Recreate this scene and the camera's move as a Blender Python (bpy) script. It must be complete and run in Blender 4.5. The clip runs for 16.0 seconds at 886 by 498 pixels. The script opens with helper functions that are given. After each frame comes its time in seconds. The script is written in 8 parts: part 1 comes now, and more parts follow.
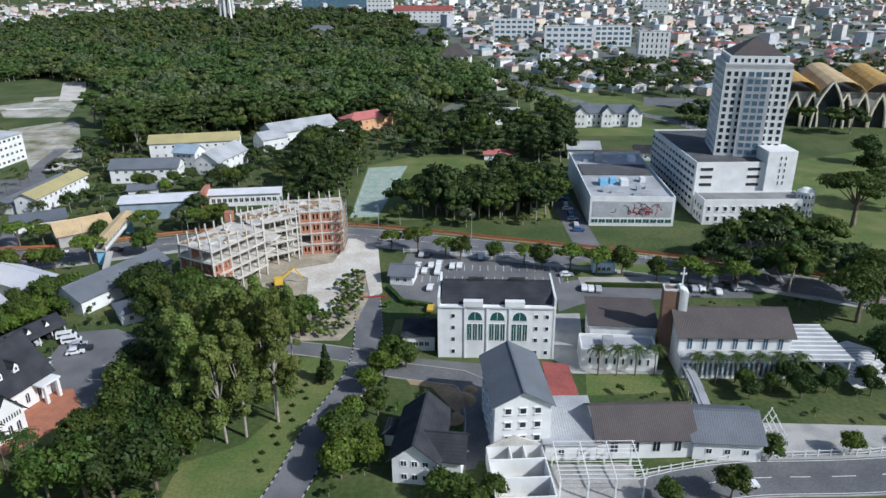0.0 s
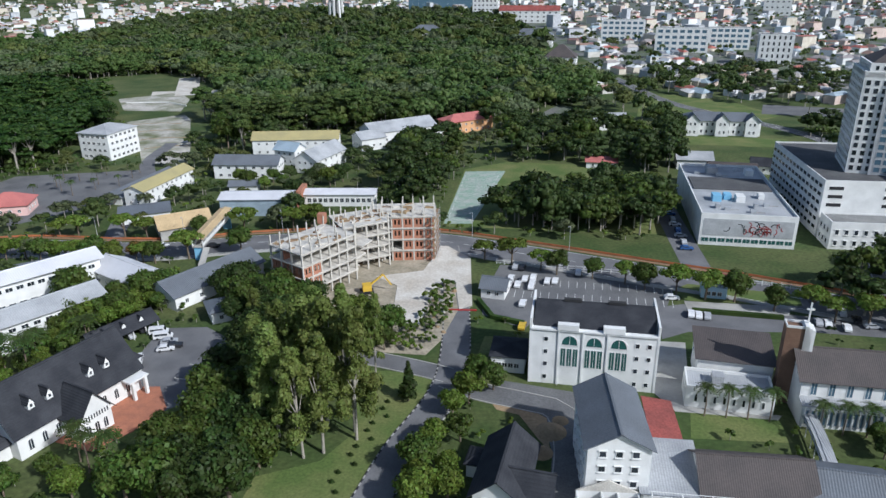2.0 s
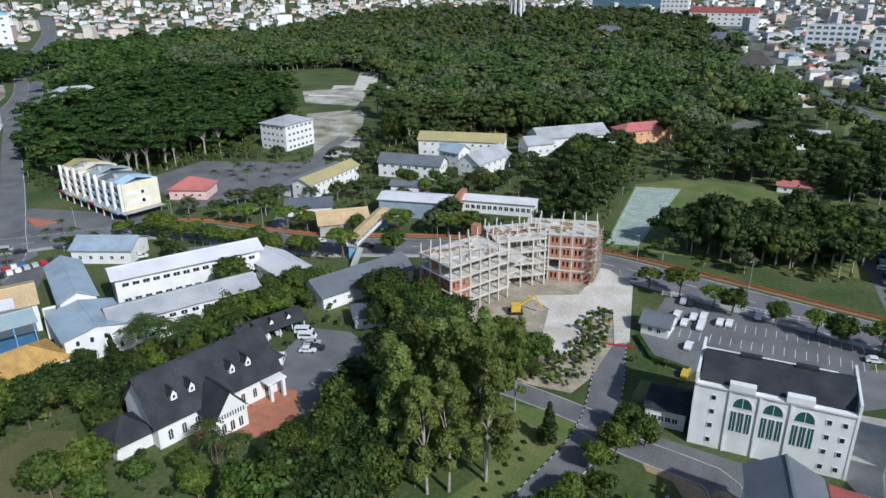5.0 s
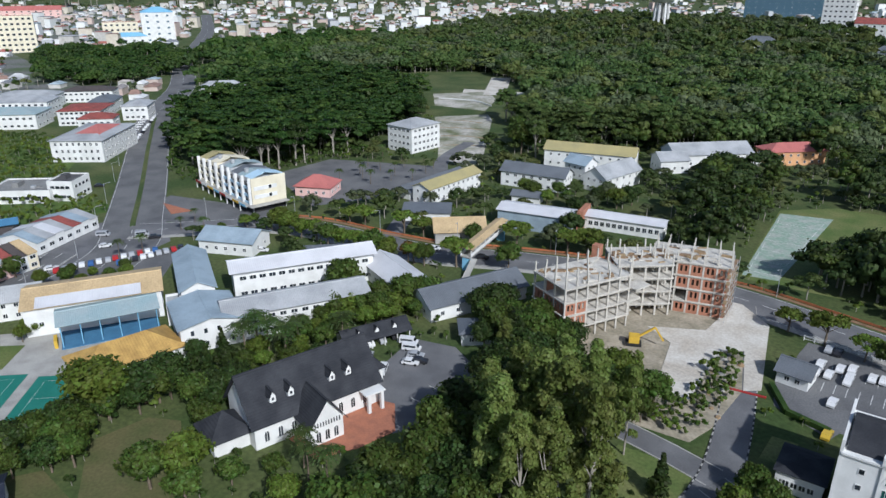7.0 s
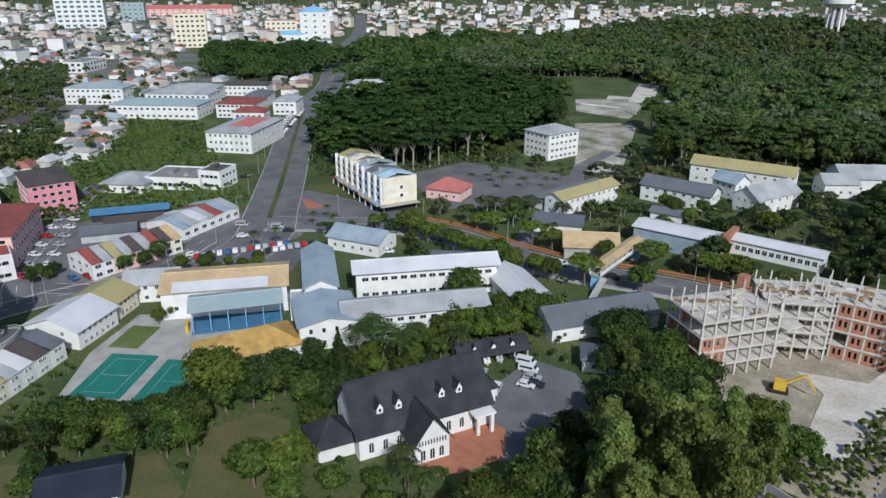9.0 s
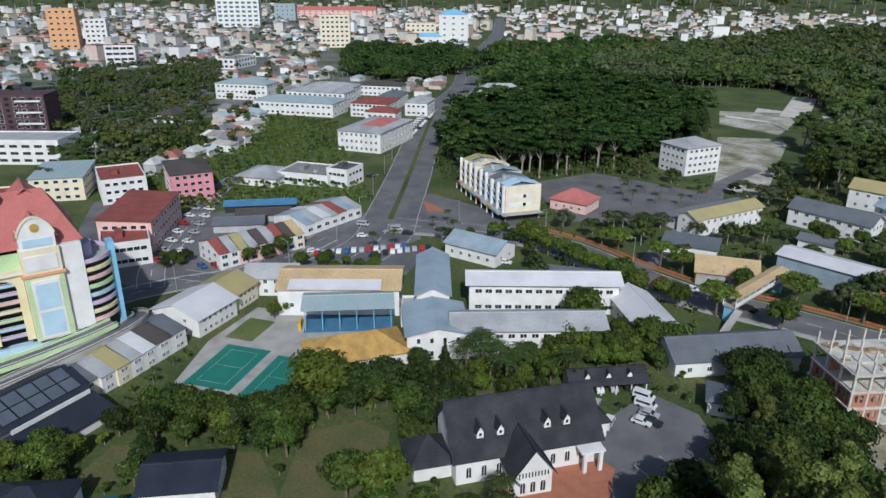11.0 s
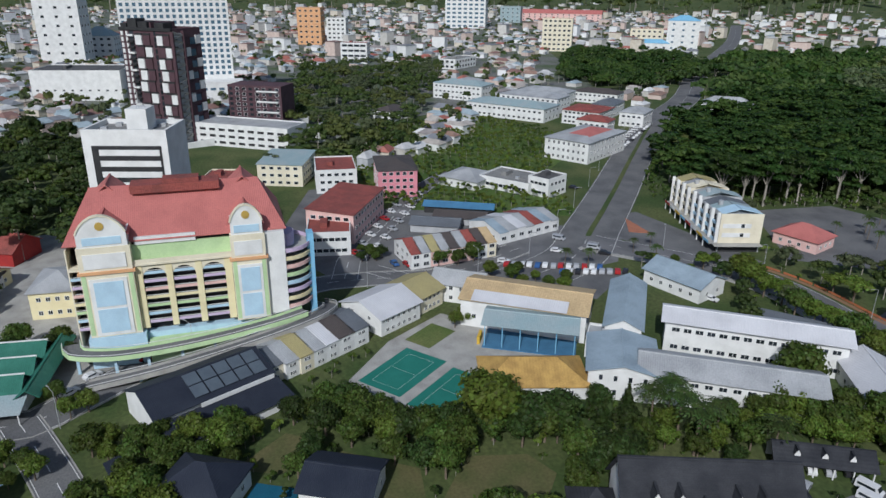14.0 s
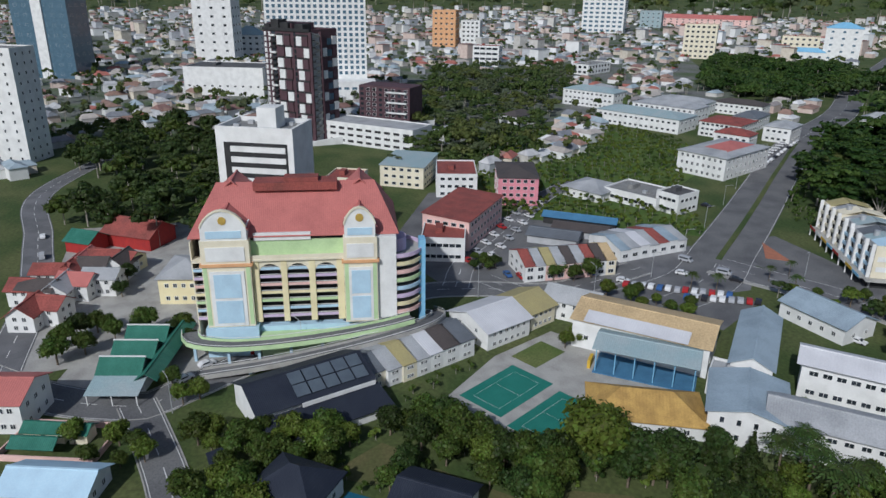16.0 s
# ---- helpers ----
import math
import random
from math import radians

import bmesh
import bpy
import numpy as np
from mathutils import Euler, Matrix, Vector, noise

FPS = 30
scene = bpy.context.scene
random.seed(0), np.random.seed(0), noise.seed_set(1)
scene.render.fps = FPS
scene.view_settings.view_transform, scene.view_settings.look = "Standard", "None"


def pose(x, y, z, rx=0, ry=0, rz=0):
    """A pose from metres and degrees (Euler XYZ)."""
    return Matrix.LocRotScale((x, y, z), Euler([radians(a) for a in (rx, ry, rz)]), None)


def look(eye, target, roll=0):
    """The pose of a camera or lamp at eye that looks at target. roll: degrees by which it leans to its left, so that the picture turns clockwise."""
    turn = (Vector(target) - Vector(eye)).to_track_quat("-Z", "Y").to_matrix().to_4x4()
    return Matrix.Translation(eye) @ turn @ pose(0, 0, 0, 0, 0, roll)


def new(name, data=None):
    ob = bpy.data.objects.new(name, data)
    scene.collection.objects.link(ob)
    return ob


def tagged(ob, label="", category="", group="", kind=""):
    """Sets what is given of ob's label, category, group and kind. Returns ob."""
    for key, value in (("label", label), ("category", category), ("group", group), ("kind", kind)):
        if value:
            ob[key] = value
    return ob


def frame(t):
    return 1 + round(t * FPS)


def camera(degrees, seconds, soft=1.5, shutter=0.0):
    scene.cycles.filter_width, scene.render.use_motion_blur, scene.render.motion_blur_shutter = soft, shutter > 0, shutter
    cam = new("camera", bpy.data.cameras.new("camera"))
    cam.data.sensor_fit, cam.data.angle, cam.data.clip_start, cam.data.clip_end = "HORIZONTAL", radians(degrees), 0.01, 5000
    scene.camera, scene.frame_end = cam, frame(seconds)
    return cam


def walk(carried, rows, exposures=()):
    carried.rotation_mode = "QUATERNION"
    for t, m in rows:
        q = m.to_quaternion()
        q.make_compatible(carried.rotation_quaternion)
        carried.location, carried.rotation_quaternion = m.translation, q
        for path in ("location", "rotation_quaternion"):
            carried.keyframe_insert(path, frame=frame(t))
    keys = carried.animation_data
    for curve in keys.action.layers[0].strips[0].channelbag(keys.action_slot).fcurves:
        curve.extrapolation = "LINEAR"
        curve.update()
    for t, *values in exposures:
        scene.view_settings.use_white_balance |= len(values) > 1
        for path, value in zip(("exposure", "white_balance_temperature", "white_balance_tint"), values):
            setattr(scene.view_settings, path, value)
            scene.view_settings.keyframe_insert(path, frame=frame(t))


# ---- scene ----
cam = camera(64.67, 16.0, soft=1.5)
PATH = [
    (0, (-0.22, 0.16, 90.05), (-0.02, 92.92, 52.69), -0.45),
    (0.5, (-0.42, 2.65, 90.00), (-2.37, 95.37, 52.59), -0.50),
    (1, (-0.53, 5.32, 89.91), (-6.51, 97.88, 52.53), -0.54),
    (1.5, (-0.59, 7.83, 89.78), (-9.94, 100.11, 52.42), -0.60),
    (2, (-0.74, 10.40, 89.74), (-13.86, 102.26, 52.45), -0.64),
    (2.5, (-0.77, 12.72, 89.76), (-16.82, 104.13, 52.52), -0.63),
    (3, (-0.88, 15.16, 89.75), (-19.36, 106.13, 52.58), -0.62),
    (3.5, (-1.19, 17.51, 89.71), (-22.30, 107.94, 52.59), -0.58),
    (4, (-1.58, 19.90, 89.81), (-27.35, 109.12, 52.73), -0.56),
    (4.2, (-1.74, 20.84, 89.89), (-29.42, 109.48, 52.78), -0.54),
    (6.3, (-4.01, 30.01, 89.72), (-49.49, 111.07, 52.84), -0.28),
    (6.5, (-4.27, 30.86, 89.70), (-51.11, 111.21, 52.95), -0.12),
    (7, (-4.97, 32.99, 89.68), (-55.31, 111.23, 53.03), -0.03),
    (7.5, (-5.73, 34.90, 89.66), (-59.45, 110.89, 53.04), -0.01),
    (8, (-6.69, 36.90, 89.62), (-64.44, 109.90, 53.07), 0.05),
    (8.5, (-7.60, 38.74, 89.53), (-68.85, 108.87, 53.05), 0.05),
    (9, (-8.73, 40.71, 89.46), (-73.73, 107.41, 53.04), 0.09),
    (9.2, (-9.21, 41.48, 89.44), (-75.53, 106.96, 53.20), -0.19),
    (11.3, (-14.37, 47.95, 89.00), (-92.32, 99.14, 52.88), 0.38),
    (11.5, (-14.91, 48.43, 89.02), (-93.84, 98.07, 52.89), 0.36),
    (12, (-16.27, 49.60, 89.08), (-97.59, 95.29, 53.02), 0.50),
    (12.5, (-17.62, 50.77, 89.13), (-101.16, 92.27, 53.10), 0.51),
    (13, (-19.11, 51.93, 89.11), (-104.79, 88.87, 53.14), 0.58),
    (13.5, (-20.52, 52.86, 89.15), (-107.87, 85.67, 53.19), 0.62),
    (14, (-21.85, 53.77, 89.18), (-110.78, 82.08, 53.28), 0.62),
    (14.5, (-23.37, 54.59, 89.23), (-113.64, 78.34, 53.36), 0.71),
    (15, (-24.83, 55.35, 89.22), (-116.19, 74.54, 53.37), 0.72),
    (15.5, (-26.22, 56.16, 89.25), (-118.43, 70.89, 53.45), 0.72),
    (16, (-27.65, 57.02, 89.34), (-120.32, 68.64, 53.59), 0.79),
]
walk(cam, [(t, look(eye, target, roll)) for t, eye, target, roll in PATH],
     [(0, 0.19, 5750, 9), (3.5, 0.14, 5750, 9), (7, 0.03, 5750, 9), (9, -0.12, 5850, 9), (12.5, -0.29, 5850, 9), (16, -0.45, 5850, 10)])

# ---- daylight: a hazy afternoon sun and a wide bright sky ----
world = bpy.data.worlds.new("sky")
scene.world = world
world.use_nodes = True
SUN_AZ, SUN_EL = 121.0, 38.0   # degrees clockwise from +y, and above the ground
wn = world.node_tree.nodes
sky = wn.new("ShaderNodeTexSky")
sky.sky_type, sky.sun_disc = "NISHITA", False
sky.sun_elevation, sky.sun_rotation = radians(SUN_EL), radians(SUN_AZ)
sky.dust_density, sky.air_density = 1.5, 1.0
world.node_tree.links.new(sky.outputs[0], wn["Background"].inputs[0])
wn["Background"].inputs[1].default_value = 0.085
sun_data = bpy.data.lights.new("sun", "SUN")
sun_data.energy, sun_data.angle, sun_data.color = 3.75, radians(1.0), (1.0, 0.96, 0.90)
sun = new("sun", sun_data)
sd = Vector((math.sin(radians(SUN_AZ)) * math.cos(radians(SUN_EL)), math.cos(radians(SUN_AZ)) * math.cos(radians(SUN_EL)), math.sin(radians(SUN_EL))))
sun.matrix_world = look(sd * 300, (0, 0, 0))

# ---- materials ----
def material(name, c1, c2=None, scale=0.5, rough=0.8, fine=6.0, vary=0.0, island=0.0, bump=0.0, bump_scale=8.0, metal=0.0,
             ribs=0.0, rib_axis=0, tiles=0.0, stain=0.25, spec=0.3):
    """A worn surface: two colours mixed by large stains and fine grain, with optional ribs (metres apart) as relief."""
    m = bpy.data.materials.new(name)
    m.use_nodes = True
    n, l = m.node_tree.nodes, m.node_tree.links
    b = n["Principled BSDF"]
    c2 = c2 or tuple(v * 0.75 for v in c1)
    tc = n.new("ShaderNodeTexCoord")
    n1, n2 = n.new("ShaderNodeTexNoise"), n.new("ShaderNodeTexNoise")
    n1.inputs["Scale"].default_value, n2.inputs["Scale"].default_value = scale, fine
    n1.inputs["Detail"].default_value, n2.inputs["Detail"].default_value = 5, 3
    for q in (n1, n2):
        l.new(tc.outputs["Object"], q.inputs["Vector"])
    ramp = n.new("ShaderNodeValToRGB")
    ramp.color_ramp.elements[0].position, ramp.color_ramp.elements[1].position = 0.38, 0.68
    ramp.color_ramp.elements[0].color, ramp.color_ramp.elements[1].color = (*c1, 1), (*c2, 1)
    l.new(n1.outputs[0], ramp.inputs[0])
    grain = n.new("ShaderNodeMixRGB")
    grain.blend_type, grain.inputs[0].default_value = "OVERLAY", stain
    l.new(ramp.outputs[0], grain.inputs[1])
    l.new(n2.outputs[0], grain.inputs[2])
    col = grain.outputs[0]
    for amount, node, out in ((vary, "ShaderNodeObjectInfo", "Random"), (island, "ShaderNodeNewGeometry", "Random Per Island")):
        if amount:
            info, hsv = n.new(node), n.new("ShaderNodeHueSaturation")
            mr, mh = n.new("ShaderNodeMapRange"), n.new("ShaderNodeMapRange")
            mr.inputs["To Min"].default_value, mr.inputs["To Max"].default_value = 1 - amount, 1 + amount
            mh.inputs["To Min"].default_value, mh.inputs["To Max"].default_value = 0.5 - 0.05 * amount, 0.5 + 0.05 * amount
            l.new(info.outputs[out], mr.inputs[0])
            l.new(info.outputs[out], mh.inputs[0])
            l.new(mr.outputs[0], hsv.inputs["Value"])
            l.new(mh.outputs[0], hsv.inputs["Hue"])
            l.new(col, hsv.inputs["Color"])
            col = hsv.outputs[0]
    l.new(col, b.inputs["Base Color"])
    b.inputs["Roughness"].default_value, b.inputs["Metallic"].default_value = rough, metal
    b.inputs["Specular IOR Level"].default_value = spec
    height = None
    if ribs:
        w = n.new("ShaderNodeTexWave")
        w.wave_type, w.bands_direction = "BANDS", "XYZ"[rib_axis]
        w.inputs["Scale"].default_value = 0.314 / ribs
        l.new(tc.outputs["Object"], w.inputs["Vector"])
        height, strength = w.outputs[0], 0.5
    elif bump:
        nb = n.new("ShaderNodeTexNoise")
        nb.inputs["Scale"].default_value, nb.inputs["Detail"].default_value = bump_scale, 4
        l.new(tc.outputs["Object"], nb.inputs["Vector"])
        height, strength = nb.outputs[0], bump
    if height:
        bp = n.new("ShaderNodeBump")
        bp.inputs["Strength"].default_value, bp.inputs["Distance"].default_value = strength, 0.08
        l.new(height, bp.inputs["Height"])
        l.new(bp.outputs[0], b.inputs["Normal"])
    return m


def leaf_material(name, c1, c2, island=0.45):
    m = material(name, c1, c2, 0.25, 0.55, 3.0, vary=0.22, island=island, stain=0.3, spec=0.25)
    n, l = m.node_tree.nodes, m.node_tree.links
    tr, mix = n.new("ShaderNodeBsdfTranslucent"), n.new("ShaderNodeMixShader")
    src = n["Principled BSDF"].inputs["Base Color"].links[0].from_socket
    l.new(src, tr.inputs["Color"])
    mix.inputs[0].default_value = 0.40
    l.new(n["Principled BSDF"].outputs[0], mix.inputs[1])
    l.new(tr.outputs[0], mix.inputs[2])
    l.new(mix.outputs[0], n["Material Output"].inputs[0])
    return m


def random_palette(name, colors, rough=0.7):
    """Each separate block takes one of a town's colours."""
    m = bpy.data.materials.new(name)
    m.use_nodes = True
    n, l = m.node_tree.nodes, m.node_tree.links
    ramp, geo_, nz, mix = n.new("ShaderNodeValToRGB"), n.new("ShaderNodeNewGeometry"), n.new("ShaderNodeTexNoise"), n.new("ShaderNodeMixRGB")
    ramp.color_ramp.interpolation = "CONSTANT"
    for i, c in enumerate(colors):
        e = ramp.color_ramp.elements[i] if i < 2 else ramp.color_ramp.elements.new(i / len(colors))
        e.position, e.color = i / len(colors), (*c, 1)
    tc = n.new("ShaderNodeTexCoord")
    l.new(tc.outputs["Object"], nz.inputs["Vector"])
    nz.inputs["Scale"].default_value = 0.3
    mix.blend_type, mix.inputs[0].default_value = "OVERLAY", 0.35
    l.new(geo_.outputs["Random Per Island"], ramp.inputs[0])
    l.new(ramp.outputs[0], mix.inputs[1])
    l.new(nz.outputs[0], mix.inputs[2])
    l.new(mix.outputs[0], n["Principled BSDF"].inputs["Base Color"])
    n["Principled BSDF"].inputs["Roughness"].default_value = rough
    return m


M = {}
def mk(key, *a, **kw):
    M[key] = material(key, *a, **kw)

mk("grass", (0.048, 0.078, 0.021), (0.105, 0.118, 0.043), 0.045, 0.95, 0.9, stain=0.65, bump=0.6, bump_scale=2.0)
mk("lawn", (0.090, 0.135, 0.035), (0.17, 0.18, 0.065), 0.08, 0.95, 1.6, stain=0.55, bump=0.5, bump_scale=3.0)
mk("scrub_ground", (0.060, 0.110, 0.020), (0.110, 0.150, 0.036), 0.08, 0.95, 1.0, stain=0.6, bump=1.0, bump_scale=1.0)
mk("town_ground", (0.17, 0.17, 0.165), (0.07, 0.11, 0.035), 0.03, 0.95, 0.4, stain=0.6)
mk("river_sand", (0.50, 0.47, 0.42), (0.13, 0.15, 0.065), 0.06, 0.95, 0.5, stain=0.6, bump=0.6, bump_scale=1)
mk("dry_grass", (0.125, 0.115, 0.050), (0.085, 0.098, 0.034), 0.15, 0.95, 1.5, stain=0.4)
mk("asphalt", (0.13, 0.13, 0.135), (0.19, 0.19, 0.195), 0.12, 0.85, 5.0, stain=0.35, bump=0.2, bump_scale=30)
mk("old_asphalt", (0.17, 0.17, 0.17), (0.11, 0.11, 0.115), 0.09, 0.9, 2.5, stain=0.5, bump=0.2, bump_scale=20)
mk("concrete", (0.42, 0.41, 0.38), (0.30, 0.29, 0.27), 0.2, 0.85, 4.0, stain=0.4, bump=0.2)
mk("raw_concrete", (0.60, 0.57, 0.51), (0.46, 0.43, 0.38), 0.5, 0.9, 3.0, stain=0.45, bump=0.4)
mk("pale_dirt", (0.62, 0.59, 0.53), (0.48, 0.43, 0.36), 0.12, 0.95, 1.5, stain=0.4, bump=0.6, bump_scale=2)
mk("earth", (0.38, 0.27, 0.16), (0.27, 0.20, 0.12), 0.2, 0.95, 1.5, stain=0.4, bump=0.6, bump_scale=2)
mk("site_dust", (0.40, 0.35, 0.27), (0.22, 0.20, 0.14), 0.16, 0.95, 1.2, stain=0.5, bump=0.7, bump_scale=2)
mk("paver_red", (0.42, 0.17, 0.10), (0.33, 0.14, 0.09), 0.6, 0.85, 6.0, stain=0.4)
mk("orange_soil", (0.30, 0.17, 0.10), (0.22, 0.15, 0.09), 0.3, 0.9, 2.0)
mk("white_wall", (0.78, 0.78, 0.76), (0.66, 0.66, 0.64), 0.25, 0.8, 3.0, stain=0.18, bump=0.1)
mk("cream_wall", (0.78, 0.72, 0.56), (0.68, 0.62, 0.47), 0.25, 0.8, 3.0, stain=0.18)
mk("yellow_wall", (0.80, 0.72, 0.45), (0.72, 0.63, 0.38), 0.25, 0.8, 3.0, stain=0.18)
mk("grey_wall", (0.46, 0.47, 0.48), (0.36, 0.37, 0.38), 0.3, 0.8, 3.0, stain=0.25)
mk("pink_wall", (0.72, 0.28, 0.33), (0.60, 0.24, 0.29), 0.3, 0.8, 3.0, stain=0.2)
mk("peach_wall", (0.78, 0.52, 0.47), (0.68, 0.45, 0.41), 0.3, 0.8, 3.0, stain=0.2)
mk("lilac_wall", (0.62, 0.50, 0.66), (0.55, 0.44, 0.60), 0.3, 0.8, 3.0, stain=0.2)
mk("green_paint", (0.52, 0.68, 0.38), (0.45, 0.60, 0.33), 0.3, 0.8, 3.0, stain=0.2)
mk("blue_paint", (0.24, 0.50, 0.70), (0.20, 0.44, 0.63), 0.3, 0.7, 3.0, stain=0.15)
mk("pale_blue", (0.48, 0.66, 0.78), (0.42, 0.58, 0.70), 0.3, 0.7, 3.0, stain=0.15)
mk("orange_net", (0.50, 0.17, 0.07), (0.36, 0.14, 0.07), 0.2, 0.8, 3.0)
mk("orange_paint", (0.72, 0.40, 0.20), (0.62, 0.34, 0.18), 0.3, 0.8, 3.0, stain=0.2)
mk("plum_wall", (0.10, 0.055, 0.065), (0.075, 0.042, 0.05), 0.3, 0.7, 3.0, stain=0.2)
mk("brick_red", (0.42, 0.19, 0.12), (0.34, 0.16, 0.10), 0.8, 0.85, 8.0, stain=0.4)
mk("brown_tile", (0.20, 0.12, 0.08), (0.16, 0.095, 0.065), 0.5, 0.75, 6.0, stain=0.35)
mk("gold_trim", (0.62, 0.42, 0.10), (0.52, 0.35, 0.09), 0.6, 0.45, 5.0, metal=0.3)
mk("slate_roof", (0.033, 0.035, 0.041), (0.054, 0.056, 0.063), 0.25, 0.85, 5.0, spec=0.12, stain=0.35, ribs=0.45, rib_axis=2)
mk("grey_roof", (0.15, 0.165, 0.185), (0.12, 0.13, 0.145), 0.15, 0.6, 3.0, stain=0.3, ribs=0.5)
mk("light_roof", (0.43, 0.44, 0.45), (0.29, 0.30, 0.31), 0.12, 0.55, 3.0, stain=0.3, ribs=0.5)
mk("white_roof", (0.66, 0.66, 0.68), (0.55, 0.55, 0.57), 0.12, 0.5, 3.0, stain=0.2, ribs=0.6)
mk("blue_roof", (0.34, 0.42, 0.48), (0.25, 0.31, 0.36), 0.15, 0.5, 3.0, stain=0.3, ribs=0.5)
mk("teal_roof", (0.30, 0.40, 0.42), (0.36, 0.42, 0.43), 0.15, 0.6, 3.0, stain=0.3, ribs=0.5)
mk("brown_roof", (0.095, 0.08, 0.075), (0.075, 0.065, 0.062), 0.2, 0.7, 3.0, stain=0.35, ribs=0.4)
mk("rust_roof", (0.31, 0.085, 0.07), (0.20, 0.065, 0.055), 0.2, 0.75, 2.0, stain=0.5, ribs=0.5)
mk("red_roof", (0.50, 0.17, 0.15), (0.42, 0.14, 0.125), 0.2, 0.65, 3.0, stain=0.25, ribs=0.5)
mk("tan_roof", (0.58, 0.43, 0.24), (0.46, 0.34, 0.19), 0.14, 0.6, 2.0, stain=0.4, ribs=0.6)
mk("olive_roof", (0.42, 0.36, 0.17), (0.35, 0.31, 0.16), 0.12, 0.7, 3.0, stain=0.3, ribs=0.5)
mk("gold_roof", (0.52, 0.33, 0.10), (0.36, 0.22, 0.07), 0.35, 0.7, 4.0, stain=0.4, ribs=0.7)
mk("navy_roof", (0.018, 0.023, 0.038), (0.028, 0.034, 0.050), 0.2, 0.7, 3.0, stain=0.3, ribs=0.4)
mk("green_tile", (0.03, 0.14, 0.10), (0.05, 0.19, 0.14), 0.3, 0.5, 3.0, stain=0.3, ribs=0.4)
mk("flat_roof", (0.26, 0.26, 0.25), (0.19, 0.19, 0.185), 0.15, 0.9, 2.0, stain=0.45)
mk("dark_flat_roof", (0.085, 0.085, 0.088), (0.12, 0.12, 0.12), 0.15, 0.9, 2.0, stain=0.45)
mk("court_green", (0.02, 0.17, 0.13), (0.03, 0.20, 0.155), 0.2, 0.75, 3.0, stain=0.2)
mk("court_pale", (0.27, 0.37, 0.29), (0.40, 0.42, 0.38), 0.25, 0.85, 1.0, stain=0.4)
mk("line_white", (0.75, 0.75, 0.73), (0.62, 0.62, 0.60), 0.6, 0.8, 5.0)
mk("yellow_paint", (0.65, 0.42, 0.05), (0.55, 0.36, 0.05), 0.6, 0.7, 5.0)
mk("red_paint", (0.38, 0.035, 0.03), (0.30, 0.03, 0.03), 0.6, 0.6, 5.0)
mk("glass", (0.032, 0.040, 0.048), (0.022, 0.028, 0.034), 0.4, 0.16, 3.0, stain=0.1, spec=0.4, vary=0.5)
mk("teal_glass", (0.03, 0.11, 0.10), (0.025, 0.085, 0.08), 0.4, 0.15, 3.0, stain=0.1, spec=0.6)
mk("blue_glass", (0.10, 0.17, 0.23), (0.07, 0.13, 0.18), 0.4, 0.15, 3.0, stain=0.1, spec=0.6)
mk("solar_glass", (0.105, 0.13, 0.155), (0.085, 0.105, 0.13), 0.4, 0.35, 3.0, spec=0.6)
# near-black for black parts, and for shade painted into interiors and recesses
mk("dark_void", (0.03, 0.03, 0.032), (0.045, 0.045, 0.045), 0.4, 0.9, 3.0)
mk("steel", (0.55, 0.56, 0.57), (0.45, 0.46, 0.47), 0.6, 0.45, 5.0, metal=0.4)
mk("bark", (0.19, 0.15, 0.11), (0.12, 0.095, 0.07), 0.8, 0.95, 6.0, stain=0.5, bump=0.6)
mk("pale_bark", (0.36, 0.33, 0.28), (0.24, 0.22, 0.18), 0.8, 0.95, 6.0, stain=0.5, bump=0.4)
mk("rubber", (0.02, 0.02, 0.02), (0.03, 0.03, 0.03), 1, 0.8, 5)
mk("blue_floor", (0.075, 0.20, 0.34), (0.06, 0.16, 0.28), 0.3, 0.7, 3.0, stain=0.2)
mk("water", (0.02, 0.10, 0.16), (0.02, 0.12, 0.19), 0.3, 0.08, 3, spec=0.6)
mk("timber", (0.32, 0.22, 0.13), (0.24, 0.17, 0.10), 0.6, 0.85, 5.0, stain=0.4, vary=0.2)
for key, c in (("car_white", (0.75, 0.75, 0.75)), ("car_silver", (0.42, 0.43, 0.45)), ("car_black", (0.03, 0.03, 0.035)), ("car_red", (0.40, 0.03, 0.03)), ("car_blue", (0.05, 0.12, 0.30)), ("car_yellow", (0.62, 0.42, 0.05))):
    mk(key, c, tuple(v * 0.92 for v in c), 1.0, 0.25, 5.0, stain=0.05, spec=0.5)
